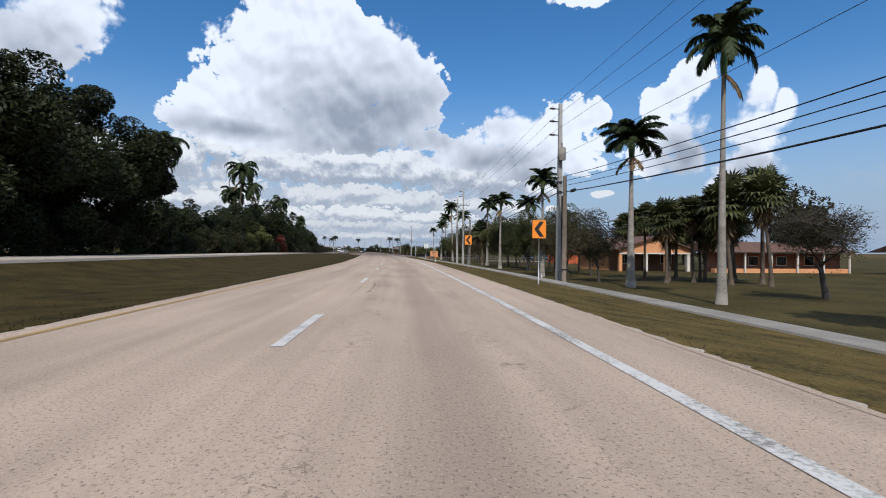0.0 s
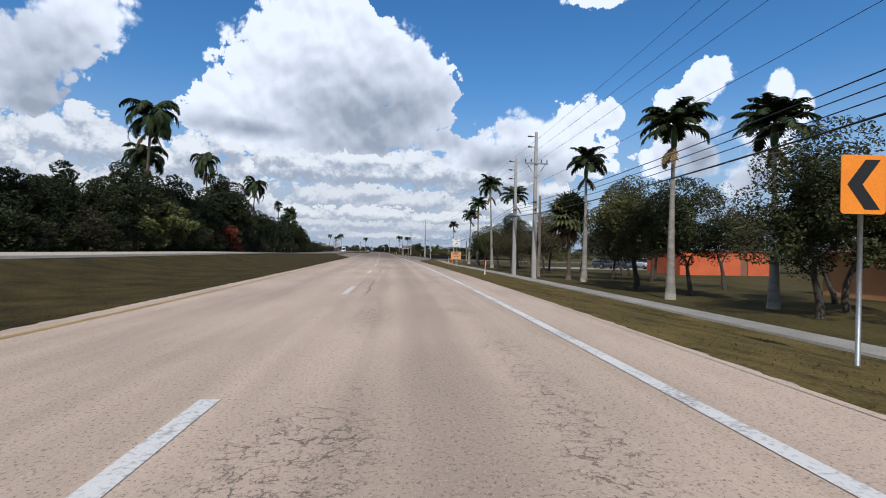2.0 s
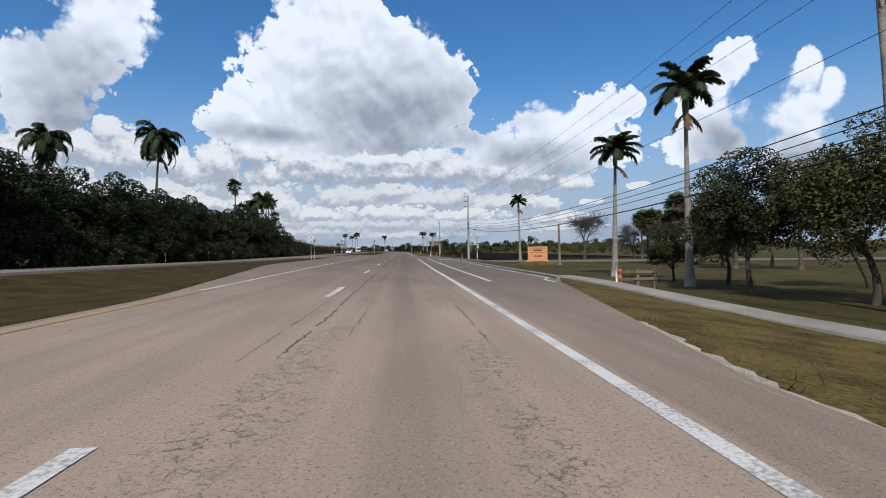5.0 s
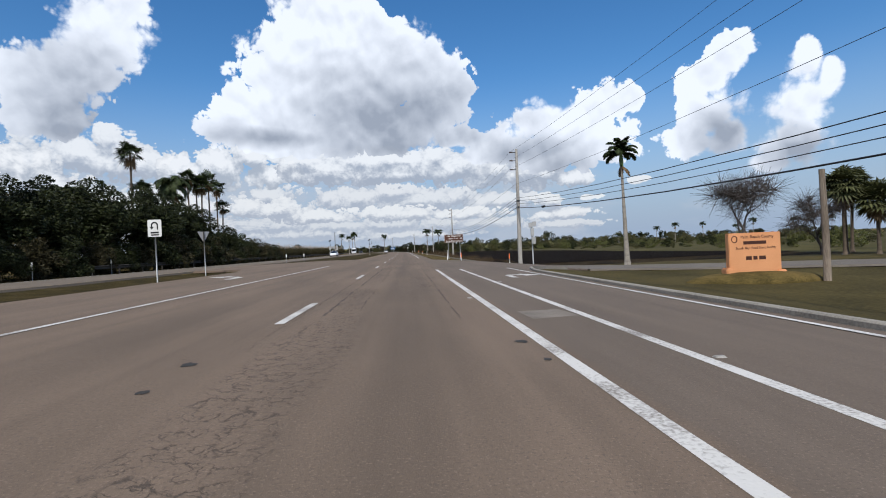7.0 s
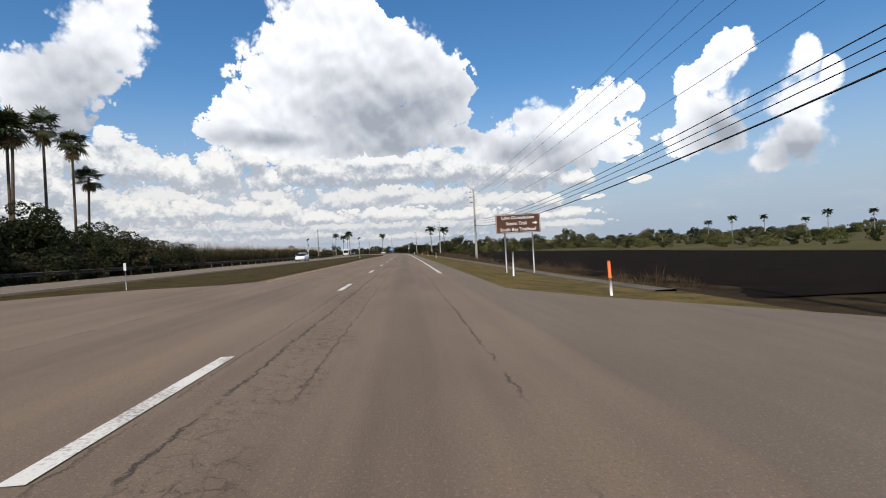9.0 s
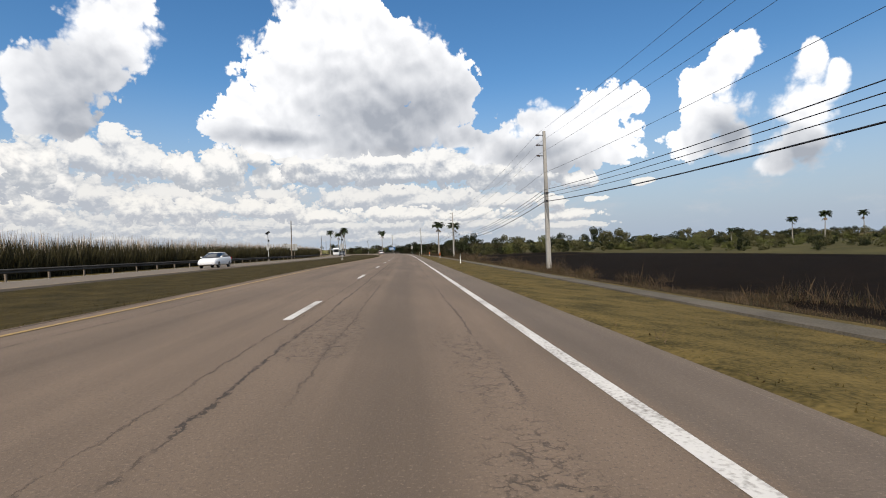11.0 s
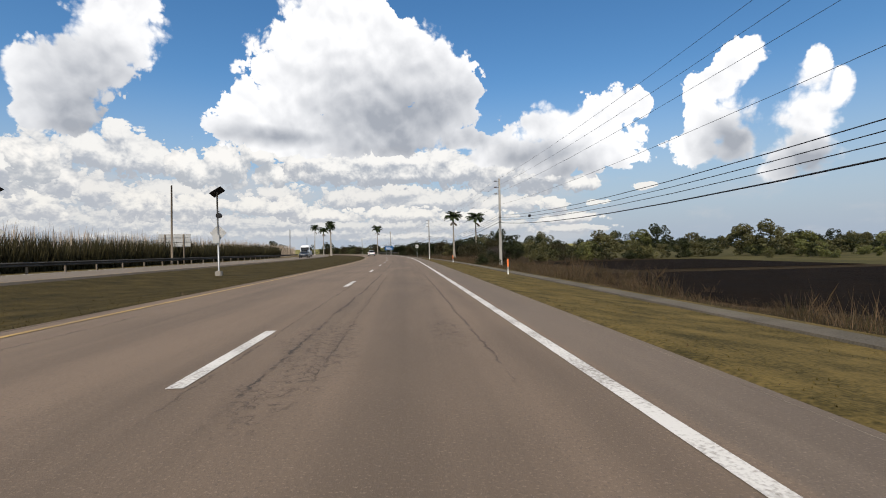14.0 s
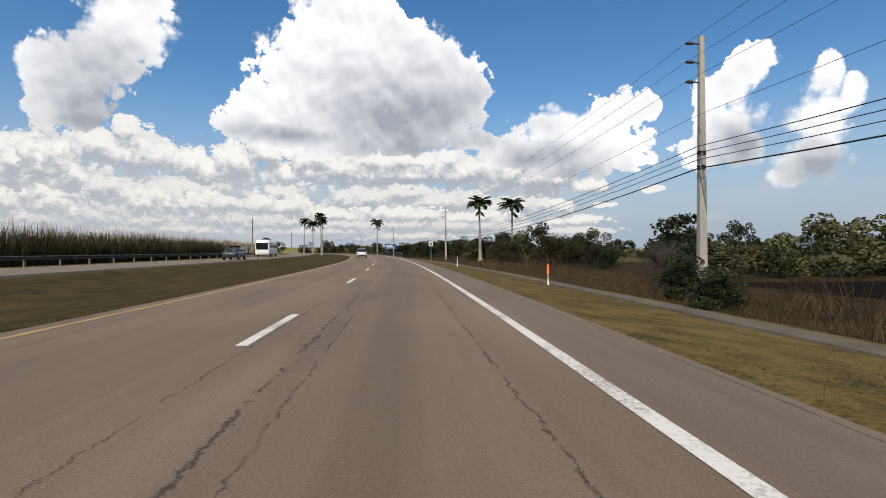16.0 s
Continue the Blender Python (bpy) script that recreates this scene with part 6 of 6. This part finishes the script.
road_car(439.0, -3.6, 0.0, "suv", WHITE_PAINT, "white compact sport utility vehicle on the carriageway")
road_car(283.0, -18.4, 180.0, "sedan", WHITE_PAINT, "white compact sedan on the far carriageway")
road_car(408.0, -18.4, 180.0, "suv", BLUE_PAINT, "dark sport utility vehicle on the far carriageway")
road_car(124.0, 42.0, 174.0, "pickup", WHITE_PAINT, "white pickup truck parked beyond the lawn")
road_car(124.0, 38.2, 184.0, "sedan", BLUE_PAINT, "dark sedan parked beyond the lawn")
road_car(124.0, 34.6, 180.0, "suv", BLUE_PAINT, "dark sport utility vehicle parked beyond the lawn")


def coach(s, d):
    ob = thing("bus", at_plan(s, d, 180.0, z_opposite(s) + 0.035), "white coach on the far carriageway", "bus")
    sec = [(0.0, [(1.2, 0.45), (1.25, 1.5), (1.2, 3.0)]), (0.3, [(1.27, 0.35), (1.28, 1.5), (1.22, 3.2)]), (10.5, [(1.27, 0.35), (1.28, 1.5), (1.22, 3.2)]), (11.2, [(1.22, 0.35), (1.24, 1.3), (1.1, 3.0)])]
    car_body("body", sec, WHITE_PAINT, ob)
    for sg in (-1, 1):
        for k in range(6):
            bm = bmesh.new()
            box(bm, min(sg * 1.29, sg * 1.22), max(sg * 1.29, sg * 1.22), 0.9 + k * 1.55, 2.3 + k * 1.55, 1.7, 2.7, 0.02)
            part("window", bm, GLASS, ob)
        for y in (2.2, 8.6):
            wheel(ob, sg * 1.15, y, 0.5, sg)
    bm = bmesh.new()
    box(bm, -1.05, 1.05, 11.0, 11.26, 1.35, 2.6, 0.05)
    part("windscreen", bm, GLASS, ob)
    return ob


coach(452.0, -21.8)


# ---- signs ----
def lettering(parent, text, x, y, z, size, mat, align="CENTER"):
    cu = bpy.data.curves.new("lettering", "FONT")
    cu.body, cu.size, cu.align_x, cu.align_y, cu.extrude, cu.offset = text, size, align, "CENTER", 0.002, size * 0.012
    cu.materials.append(mat)
    ob = new("lettering", cu)
    ob.parent = parent
    ob.matrix_basis = pose(x, y, z, 90, 0, 0)
    return ob


def plate(parent, name, w, h, z, mat, y=0.0, x=0.0, t=0.012, r=0.05):
    """A flat sign plate with rounded corners, facing -y, its middle at x, z."""
    bm = bmesh.new()
    ring = []
    for cx, cz, a0 in ((w / 2 - r, h / 2 - r, 0), (-w / 2 + r, h / 2 - r, 90), (-w / 2 + r, -h / 2 + r, 180), (w / 2 - r, -h / 2 + r, 270)):
        for k in range(4):
            a = radians(a0 + 30 * k)
            ring.append((x + cx + r * math.cos(a), z + cz + r * math.sin(a)))
    f = [bm.verts.new((px_, y - t / 2, pz)) for px_, pz in ring]
    g = [bm.verts.new((px_, y + t / 2, pz)) for px_, pz in ring]
    bm.faces.new(f)
    bm.faces.new(g[::-1])
    for k in range(len(ring)):
        j = (k + 1) % len(ring)
        bm.faces.new((f[k], g[k], g[j], f[j]))
    bmesh.ops.recalc_face_normals(bm, faces=bm.faces)
    return part(name, bm, mat, parent)


def shape_on(parent, name, pts, y, mat, t=0.004):
    bm = bmesh.new()
    f = [bm.verts.new((px_, y, pz)) for px_, pz in pts]
    g = [bm.verts.new((px_, y + t, pz)) for px_, pz in pts]
    bm.faces.new(f)
    bm.faces.new(g[::-1])
    for k in range(len(pts)):
        j = (k + 1) % len(pts)
        bm.faces.new((f[k], g[k], g[j], f[j]))
    bmesh.ops.recalc_face_normals(bm, faces=bm.faces)
    return part(name, bm, mat, parent)


def bar(parent, x0, x1, z0, z1, y, mat):
    return shape_on(parent, "bar", [(x0, z0), (x1, z0), (x1, z1), (x0, z1)], y, mat)


def post(parent, h, x=0.0, y=0.04, r=0.035, mat=None, sides=8):
    bm = bmesh.new()
    tube(bm, [(x, y, -0.1), (x, y, h)], r, sides)
    return part("post", bm, mat or STEEL, parent)


for s, d, tw in ((24.5, 6.3, -4), (48.9, 6.4, -6)):
    ob = thing("chevron_sign", stand(s, d, 0.5, tw), "orange road sign with a black chevron on a steel post", "road sign", "chevron signs on the bend")
    post(ob, 2.75)
    p1 = plate(ob, "panel", 0.66, 0.88, 2.75, SIGN_ORANGE)
    shape_on(p1, "chevron", [(-0.24, 2.75), (0.02, 3.12), (0.24, 3.12), (-0.02, 2.75), (0.24, 2.38), (0.02, 2.38)], -0.012, SIGN_BLACK)

ob = thing("lane_sign", stand(99.5, 7.0, 0.0, -3), "white road sign about a turn lane on a post", "road sign")
post(ob, 3.1)
p1 = plate(ob, "panel", 0.92, 0.98, 2.85, SIGN_WHITE)
for (x0, x1, z0, z1) in ((-0.43, 0.43, 2.38, 2.395), (-0.43, 0.43, 3.305, 3.32), (-0.43, -0.415, 2.38, 3.32), (0.415, 0.43, 2.38, 3.32)):
    bar(p1, x0, x1, z0, z1, -0.011, SIGN_BLACK)
lettering(p1, "BEGIN", 0, -0.009, 3.2, 0.15, SIGN_BLACK)
lettering(p1, "RIGHT TURN LANE", 0, -0.009, 3.0, 0.098, SIGN_BLACK)
lettering(p1, "YIELD TO BIKES", 0, -0.009, 2.5, 0.104, SIGN_BLACK)
shape_on(p1, "arrow", [(-0.1, 2.64), (-0.02, 2.64), (-0.02, 2.74), (0.06, 2.74), (0.06, 2.66), (0.16, 2.78), (0.06, 2.9), (0.06, 2.82), (-0.1, 2.82)], -0.012, SIGN_BLACK)

ob = thing("sign_board", at_plan(168.5, 17.2, -6.0, -1.25), "orange stucco sign board with dark lettering on a mound", "sign board")
bm = bmesh.new()
box(bm, -1.25, 1.25, 0.0, 0.35, 0.3, 2.45, 0.03)
b1 = part("slab", bm, ORANGE_WALL, ob)
bm = bmesh.new()
box(bm, -1.45, -1.0, -0.12, 0.47, 0.2, 0.75, 0.06)
part("foot", bm, ORANGE_WALL, ob)
bm = bmesh.new()
box(bm, 1.0, 1.45, -0.12, 0.47, 0.2, 0.6, 0.06)
part("foot", bm, ORANGE_WALL, ob)
bm = bmesh.new()
bmesh.ops.create_uvsphere(bm, u_segments=24, v_segments=10, radius=1.0, matrix=Matrix.Diagonal((3.4, 1.7, 0.55, 1)))
for v in bm.verts:
    v.co += Vector((0, 0.1, 0)) + 0.08 * Vector((noise.noise(v.co * 2), noise.noise(v.co * 2 + Vector((5, 0, 0))), 0))
part("mound", bm, GRASS, ob, smooth=True)
INK = material("dark_brown_lettering", (0.05, 0.018, 0.01), 0.6)
lettering(b1, "Palm Beach County", 0.12, -0.004, 2.24, 0.2, INK)
bar(b1, -0.55, 0.55, 1.88, 2.04, -0.006, INK)
lettering(b1, "South Bay Head Start Facility", 0.05, -0.004, 1.7, 0.165, INK)
for x0, x1 in ((-0.45, -0.18), (-0.1, 0.1), (0.18, 0.5)):
    bar(b1, x0, x1, 1.12, 1.3, -0.006, INK)
bm = bmesh.new()
ring = [(-0.98 + 0.13 * math.cos(a), -0.004, 2.15 + 0.16 * math.sin(a)) for a in [2 * math.pi * k / 24 for k in range(25)]]
tube(bm, ring, 0.022, 5, False)
part("emblem", bm, INK, b1)

ob = thing("trail_sign", stand(217.0, 6.9, 0.0, -4), "brown trail sign with white lettering on two posts", "road sign")
for x in (-0.72, 0.95):
    post(ob, 3.6, x, 0.05, 0.05)
p1 = plate(ob, "panel", 2.7, 1.15, 3.1, SIGN_BROWN, x=0.1)
for (x0, x1, z0, z1) in ((-1.2, 1.4, 2.555, 2.575), (-1.2, 1.4, 3.625, 3.645), (-1.22, -1.2, 2.555, 3.645), (1.4, 1.42, 2.555, 3.645)):
    bar(p1, x0, x1, z0, z1, -0.011, SIGN_WHITE)
lettering(p1, "Lake Okeechobee", 0.1, -0.009, 3.45, 0.27, SIGN_WHITE)
lettering(p1, "Scenic Trail", 0.0, -0.009, 3.1, 0.27, SIGN_WHITE)
lettering(p1, "South Bay Trailhead", 0.1, -0.009, 2.74, 0.27, SIGN_WHITE)
shape_on(p1, "arrow", [(0.98, 3.06), (1.13, 3.06), (1.13, 2.98), (1.28, 3.1), (1.13, 3.22), (1.13, 3.14), (0.98, 3.14)], -0.012, SIGN_WHITE)

ob = thing("turn_sign", stand(170.0, -11.8, 0.0, 4), "white U-turn road sign on a steel post", "road sign")
post(ob, 3.1)
p1 = plate(ob, "panel", 0.62, 0.82, 2.75, SIGN_WHITE)
bm = bmesh.new()
tube(bm, [(0.13, -0.012, 2.68)] + [(0.0 + 0.13 * math.cos(a), -0.012, 2.9 + 0.13 * math.sin(a)) for a in [math.pi * k / 8 for k in range(9)]] + [(-0.13, -0.012, 2.8)], 0.03, 6)
part("arrow", bm, SIGN_BLACK, p1)
shape_on(p1, "arrowhead", [(-0.23, 2.82), (-0.03, 2.82), (-0.13, 2.68)], -0.014, SIGN_BLACK)
bar(p1, -0.18, 0.18, 2.5, 2.58, -0.011, SIGN_BLACK)
bar(p1, -0.18, 0.18, 2.4, 2.46, -0.011, SIGN_BLACK)

ob = thing("yield_sign", stand(179.0, -13.0, 0.0, 48), "bare grey back of a triangular sign on a post", "road sign")
post(ob, 3.0, 0, -0.04)
shape_on(ob, "panel", [(-0.36, 3.0), (0.36, 3.0), (0.38, 2.94), (0.04, 2.35), (-0.04, 2.35), (-0.38, 2.94)], 0.0, SIGN_GREY, 0.012)


def beacon(s, d):
    """A solar flashing beacon with a diamond sign seen from behind."""
    ob = thing("flashing_beacon", stand(s, d, 0.0, 3, 0.02), "solar flashing beacon with a grey diamond sign back", "flashing beacon", "solar beacons")
    bm = bmesh.new()
    box(bm, -0.2, 0.2, -0.2, 0.2, 0.0, 0.36, 0.05)
    part("foot", bm, CEMENT, ob)
    bm = bmesh.new()
    tube(bm, [(0, 0, 0.3), (0, 0, 5.45)], 0.055, 10)
    part("pole", bm, STEEL, ob)
    bm = bmesh.new()
    box(bm, -0.42, 0.42, -0.3, 0.3, -0.02, 0.02, 0.008)
    bmesh.ops.transform(bm, matrix=Matrix.Translation((0, 0.05, 5.5)) @ Euler((radians(-28), radians(-32), 0)).to_matrix().to_4x4(), verts=bm.verts)
    part("solar_panel", bm, DARK_STEEL, ob)
    bm = bmesh.new()
    tube(bm, [(0.12, 0.12, 3.95), (0.12, -0.02, 3.95), (0.12, -0.22, 3.93)], [0.15, 0.17, 0.17], 14)
    tube(bm, [(0.0, 0.0, 4.2), (0.12, 0.0, 4.2)], 0.03, 6)
    part("lamp", bm, DARK_STEEL, ob)
    dia = shape_on(ob, "diamond", [(0, 2.3), (0.53, 2.83), (0, 3.36), (-0.53, 2.83)], 0.06, SIGN_GREY, 0.012)
    bm = bmesh.new()
    box(bm, -0.3, 0.12, -0.16, 0.05, 2.15, 2.7, 0.02)
    part("battery_box", bm, SIGN_GREY, ob)
    return ob


beacon(329.5, -11.9)
beacon(330.0, -25.9)

ob = thing("guide_sign", stand(363.3, -28.6, 0.0, 4), "grey back of a wide road sign with steel posts", "road sign")
for x in (-1.1, 1.1):
    bm = bmesh.new()
    box(bm, x - 0.07, x + 0.07, -0.1, 0.04, -0.1, 3.8, 0.01)
    part("post", bm, POLE_WOOD, ob)
for k in range(3):
    bm = bmesh.new()
    box(bm, -1.9, 1.9, 0.06, 0.1, 2.2 + 0.56 * k, 2.74 + 0.56 * k, 0.01)
    slat = part("panel", bm, SIGN_GREY, ob)
    bm = bmesh.new()
    box(bm, -1.9, 1.9, 0.0, 0.06, 2.26 + 0.56 * k, 2.32 + 0.56 * k)
    part("stiffener", bm, STEEL, slat)

ob = thing("speed_sign", stand(416.0, 6.4, 0.0, 0), "white road sign with dark figures on a post", "road sign")
post(ob, 3.0)
p1 = plate(ob, "panel", 0.62, 0.8, 2.7, SIGN_WHITE)
for x0, x1, z0, z1 in ((-0.2, 0.2, 2.98, 3.04), (-0.2, 0.2, 2.88, 2.94), (-0.2, -0.03, 2.42, 2.76), (0.03, 0.2, 2.42, 2.76)):
    bar(p1, x0, x1, z0, z1, -0.011, SIGN_BLACK)
ob = thing("service_sign", stand(497.0, 7.2, 0.0, 0), "blue roadside sign with white writing on posts", "road sign")
for x in (-1.1, 1.1):
    post(ob, 3.3, x, 0.05, 0.05)
p1 = plate(ob, "panel", 3.3, 1.5, 3.1, SIGN_BLUE)
for k in range(3):
    bar(p1, -1.2, 1.2 - 0.3 * k, 2.62 + 0.38 * k, 2.78 + 0.38 * k, -0.011, SIGN_WHITE)

# box-carrying pole at the corner
ob = thing("signal_pole", stand(198.2, 13.6, 0.0, 0), "steel pole with grey equipment boxes at the corner", "equipment pole")
bm = bmesh.new()
tube(bm, [(0, 0, -0.1), (0, 0, 4.6)], 0.07, 10)
part("pole", bm, STEEL, ob)
for x0, x1, z0, z1 in ((-0.35, 0.05, 4.1, 4.6), (0.05, 0.42, 4.2, 4.7), (-0.16, 0.16, 3.2, 4.0), (-0.1, 0.32, 2.35, 3.05)):
    bm = bmesh.new()
    box(bm, x0, x1, -0.28, -0.05, z0, z1, 0.02)
    part("equipment_box", bm, SIGN_GREY, ob)


def marker(s, d, h=1.25, two=True, lean=0.0):
    ob = thing("marker_post", stand(s, d, lean), "slim white and orange plastic marker post in grass" if two else "slim white plastic marker post in the grass", "marker post", "marker posts")
    zt = h * 0.52 if two else h
    bm = bmesh.new()
    tube(bm, [(0, 0, -0.05), (0, 0, zt)], 0.045, 10)
    part("post", bm, MARK_WHITE, ob)
    if two:
        bm = bmesh.new()
        tube(bm, [(0, 0, zt), (0, 0, h - 0.03), (0, 0, h)], [0.049, 0.049, 0.03], 10)
        part("sleeve", bm, MARK_ORANGE, ob)
    return ob


for s, d, two, lean in ((79.9, 6.4, True, 2.5), (201.6, 6.3, True, -2), (195.0, 10.4, True, 0), (287.8, 6.4, False, 0), (329.0, 7.05, True, 0), (367.0, 7.5, True, -1), (395.0, 6.8, False, 0), (127.0, 9.9, False, 0), (33.9, 9.2, False, 0)):
    marker(s, d, 0.45 if s < 40 else 1.1, two, lean)
ob = marker(212.4, 5.6, 1.3, False, 1.0)
tagged(ob, "slim pale yellow marker post beside the trail sign")
for s, d in ((203.5, -13.4), (211.5, -13.0), (172.0, -25.2), (181.0, -25.1), (160.0, -25.2), (190.5, -25.2)):
    ob = thing("delineator", stand(s, d), "slim steel delineator post with a pale plate", "marker post", "delineators")
    post(ob, 1.25, 0, 0, 0.025)
    plate(ob, "reflector", 0.12, 0.35, 1.15, SIGN_WHITE, y=-0.03, r=0.02)

# low timber barrier near the oaks
ob = thing("barrier", stand(128.5, 11.6, 0, 0), "low timber barrier with short posts in the grass", "barrier")
for x in (-0.9, 0.0, 0.9):
    bm = bmesh.new()
    box(bm, x - 0.09, x + 0.09, -0.09, 0.09, -0.1, 0.95, 0.02)
    part("post", bm, MARK_ORANGE if x == -0.9 else POLE_WOOD, ob)
for z in (0.45, 0.8):
    bm = bmesh.new()
    box(bm, -1.0, 1.0, -0.14, -0.09, z - 0.07, z + 0.07, 0.01)
    part("rail", bm, POLE_WOOD, ob)


def guard_rail(a, b, d, side, label):
    """A steel guard rail of W section on posts."""
    ob = thing("guard_rail", Matrix.Identity(4), label, "guard rail")
    prof = [(0.0, 0.45), (0.07, 0.5), (0.07, 0.54), (0.0, 0.6), (0.0, 0.62), (0.07, 0.68), (0.07, 0.72), (0.0, 0.77)]
    sl = [a + (b - a) * k / int((b - a) / 4) for k in range(int((b - a) / 4) + 1)]
    zf = lambda s: (z_opposite(s) if d < -15 else z_road(s, 2.9)) + 0.02
    verts = [R(s, d + side * q, zf(s) + h) for s in sl for q, h in prof]
    n = len(prof)
    faces = [(r * n + c, r * n + c + 1, (r + 1) * n + c + 1, (r + 1) * n + c) for r in range(len(sl) - 1) for c in range(n - 1)]
    from_lists("beam", verts, faces, RAIL, ob)
    bm = bmesh.new()
    box(bm, -0.05, 0.05, -0.07, 0.07, -0.5, 0.74)
    me = mesh_of("post", bm, POLE_WOOD)
    for s in sl:
        q = new("post", me)
        q.parent = ob
        q.matrix_basis = Matrix.Translation(R(s, d - side * 0.08, zf(s))) @ Euler((0, 0, radians(heading(s)))).to_matrix().to_4x4()
    return ob


guard_rail(188, 460, -25.3, 1, "long grey steel guard rail along the far carriageway")
guard_rail(448, 540, 4.6, -1, "grey steel guard rail on the bend")


# ---- cane, weeds and grass ----
def blades(name, n, place, h0, h1, w, mat, label, cat, seed, lean=0.25, bend=True):
    rng = random.Random(seed)
    verts, faces = [], []
    for k in range(n):
        s, d, hf = place(rng)
        q = R(s, d, ground_z(s, d) - 0.02)
        h = rng.uniform(h0, h1) * hf
        a = rng.uniform(0, 6.283)
        side = Vector((math.cos(a), math.sin(a), 0)) * w * rng.uniform(0.6, 1.3)
        tip = Vector((rng.gauss(0, lean), rng.gauss(0, lean), 1)).normalized() * h
        i = len(verts)
        if bend:
            m = tip * 0.55 + Vector((0, 0, h * 0.08))
            verts.extend([q - side, q + side, q + m + side * 0.7, q + tip, q + m - side * 0.7])
            faces.append((i, i + 1, i + 2, i + 3, i + 4))
        else:
            verts.extend([q - side, q + side, q + tip])
            faces.append((i, i + 1, i + 2))
    ob = from_lists(name, verts, faces, mat)
    return tagged(ob, label, cat, kind="stuff")


def cane_spot(r):
    s = r.uniform(222, 520)
    return s, -28.2 - 12 * r.random() ** 2.2 - (2.5 if s > 440 else 0), min(1, 0.55 + (s - 222) / 60) * (0.9 + 0.2 * noise.noise(Vector((s * 0.2, 0, 0))))


blades("cane", 80000, cane_spot, 1.6, 3.7, 0.035, REED, "dense tall green and brown sugar cane", "cane", 1, 0.16)
blades("cane_plumes", 4200, lambda r: (r.uniform(226, 520), -29.0 - 8 * r.random(), 1.0), 3.4, 4.3, 0.045, PLUME, "pale feathery plumes above the cane", "cane", 2, 0.1)


def weed_spot(r):
    s = r.uniform(206, 460)
    d = 9.2 + (5.0 if s < 330 else 9.5) * r.random()
    tuft = max(0.0, noise.noise(Vector((s * 0.42, d * 0.55, 0))) + 0.5 * noise.noise(Vector((s * 0.09, 3, 1))) - 0.12)
    return s, d, (0.16 + 3.2 * tuft * r.uniform(0.5, 1.2)) * float(np.interp(s, [225, 255, 300, 330, 350], [0.75, 1.15, 1.25, 1.4, 1.8]))


blades("weeds", 110000, weed_spot, 0.15, 0.75, 0.006, DRY, "dry brown weeds along the field edge", "weeds", 3, 0.4)
blades("weeds", 26000, weed_spot, 0.15, 0.5, 0.01, LEAF_OLIVE, "green weeds along the field edge", "weeds", 4, 0.35)


def verge_spot(r):
    s = 6 + 390 * r.random()
    if 112 < s < 206:
        s -= 100
    return s, 3.15 + 5.0 * r.random(), 1.0


blades("grass", 70000, verge_spot, 0.02, 0.06, 0.014, GRASS, "short dry grass blades on the verge", "grass", 5, 0.5, False)


def median_spot(r):
    s = 6 + 390 * r.random()
    if 112 < s < 208:
        s -= 104
    return s, -5.95 - 5.5 * r.random() ** 1.6, 1.0


blades("grass", 45000, median_spot, 0.02, 0.07, 0.013, LAWN, "short dry grass blades on the median", "grass", 6, 0.5, False)


def tuft_spot(r):
    s = 4 + 400 * r.random()
    side = r.random() < 0.6
    e = edge_right(s) + 0.05 + abs(r.gauss(0, 0.35)) if side else edge_left(s) - 0.05 - abs(r.gauss(0, 0.35))
    clump = max(0.0, noise.noise(Vector((s * 0.9, 4.0 if side else 9.0, 0))))
    return s, e, 0.25 + 1.6 * clump


blades("grass", 16000, tuft_spot, 0.06, 0.22, 0.012, DRY, "ragged dry grass tufts along the asphalt edge", "grass", 7, 0.6, False)
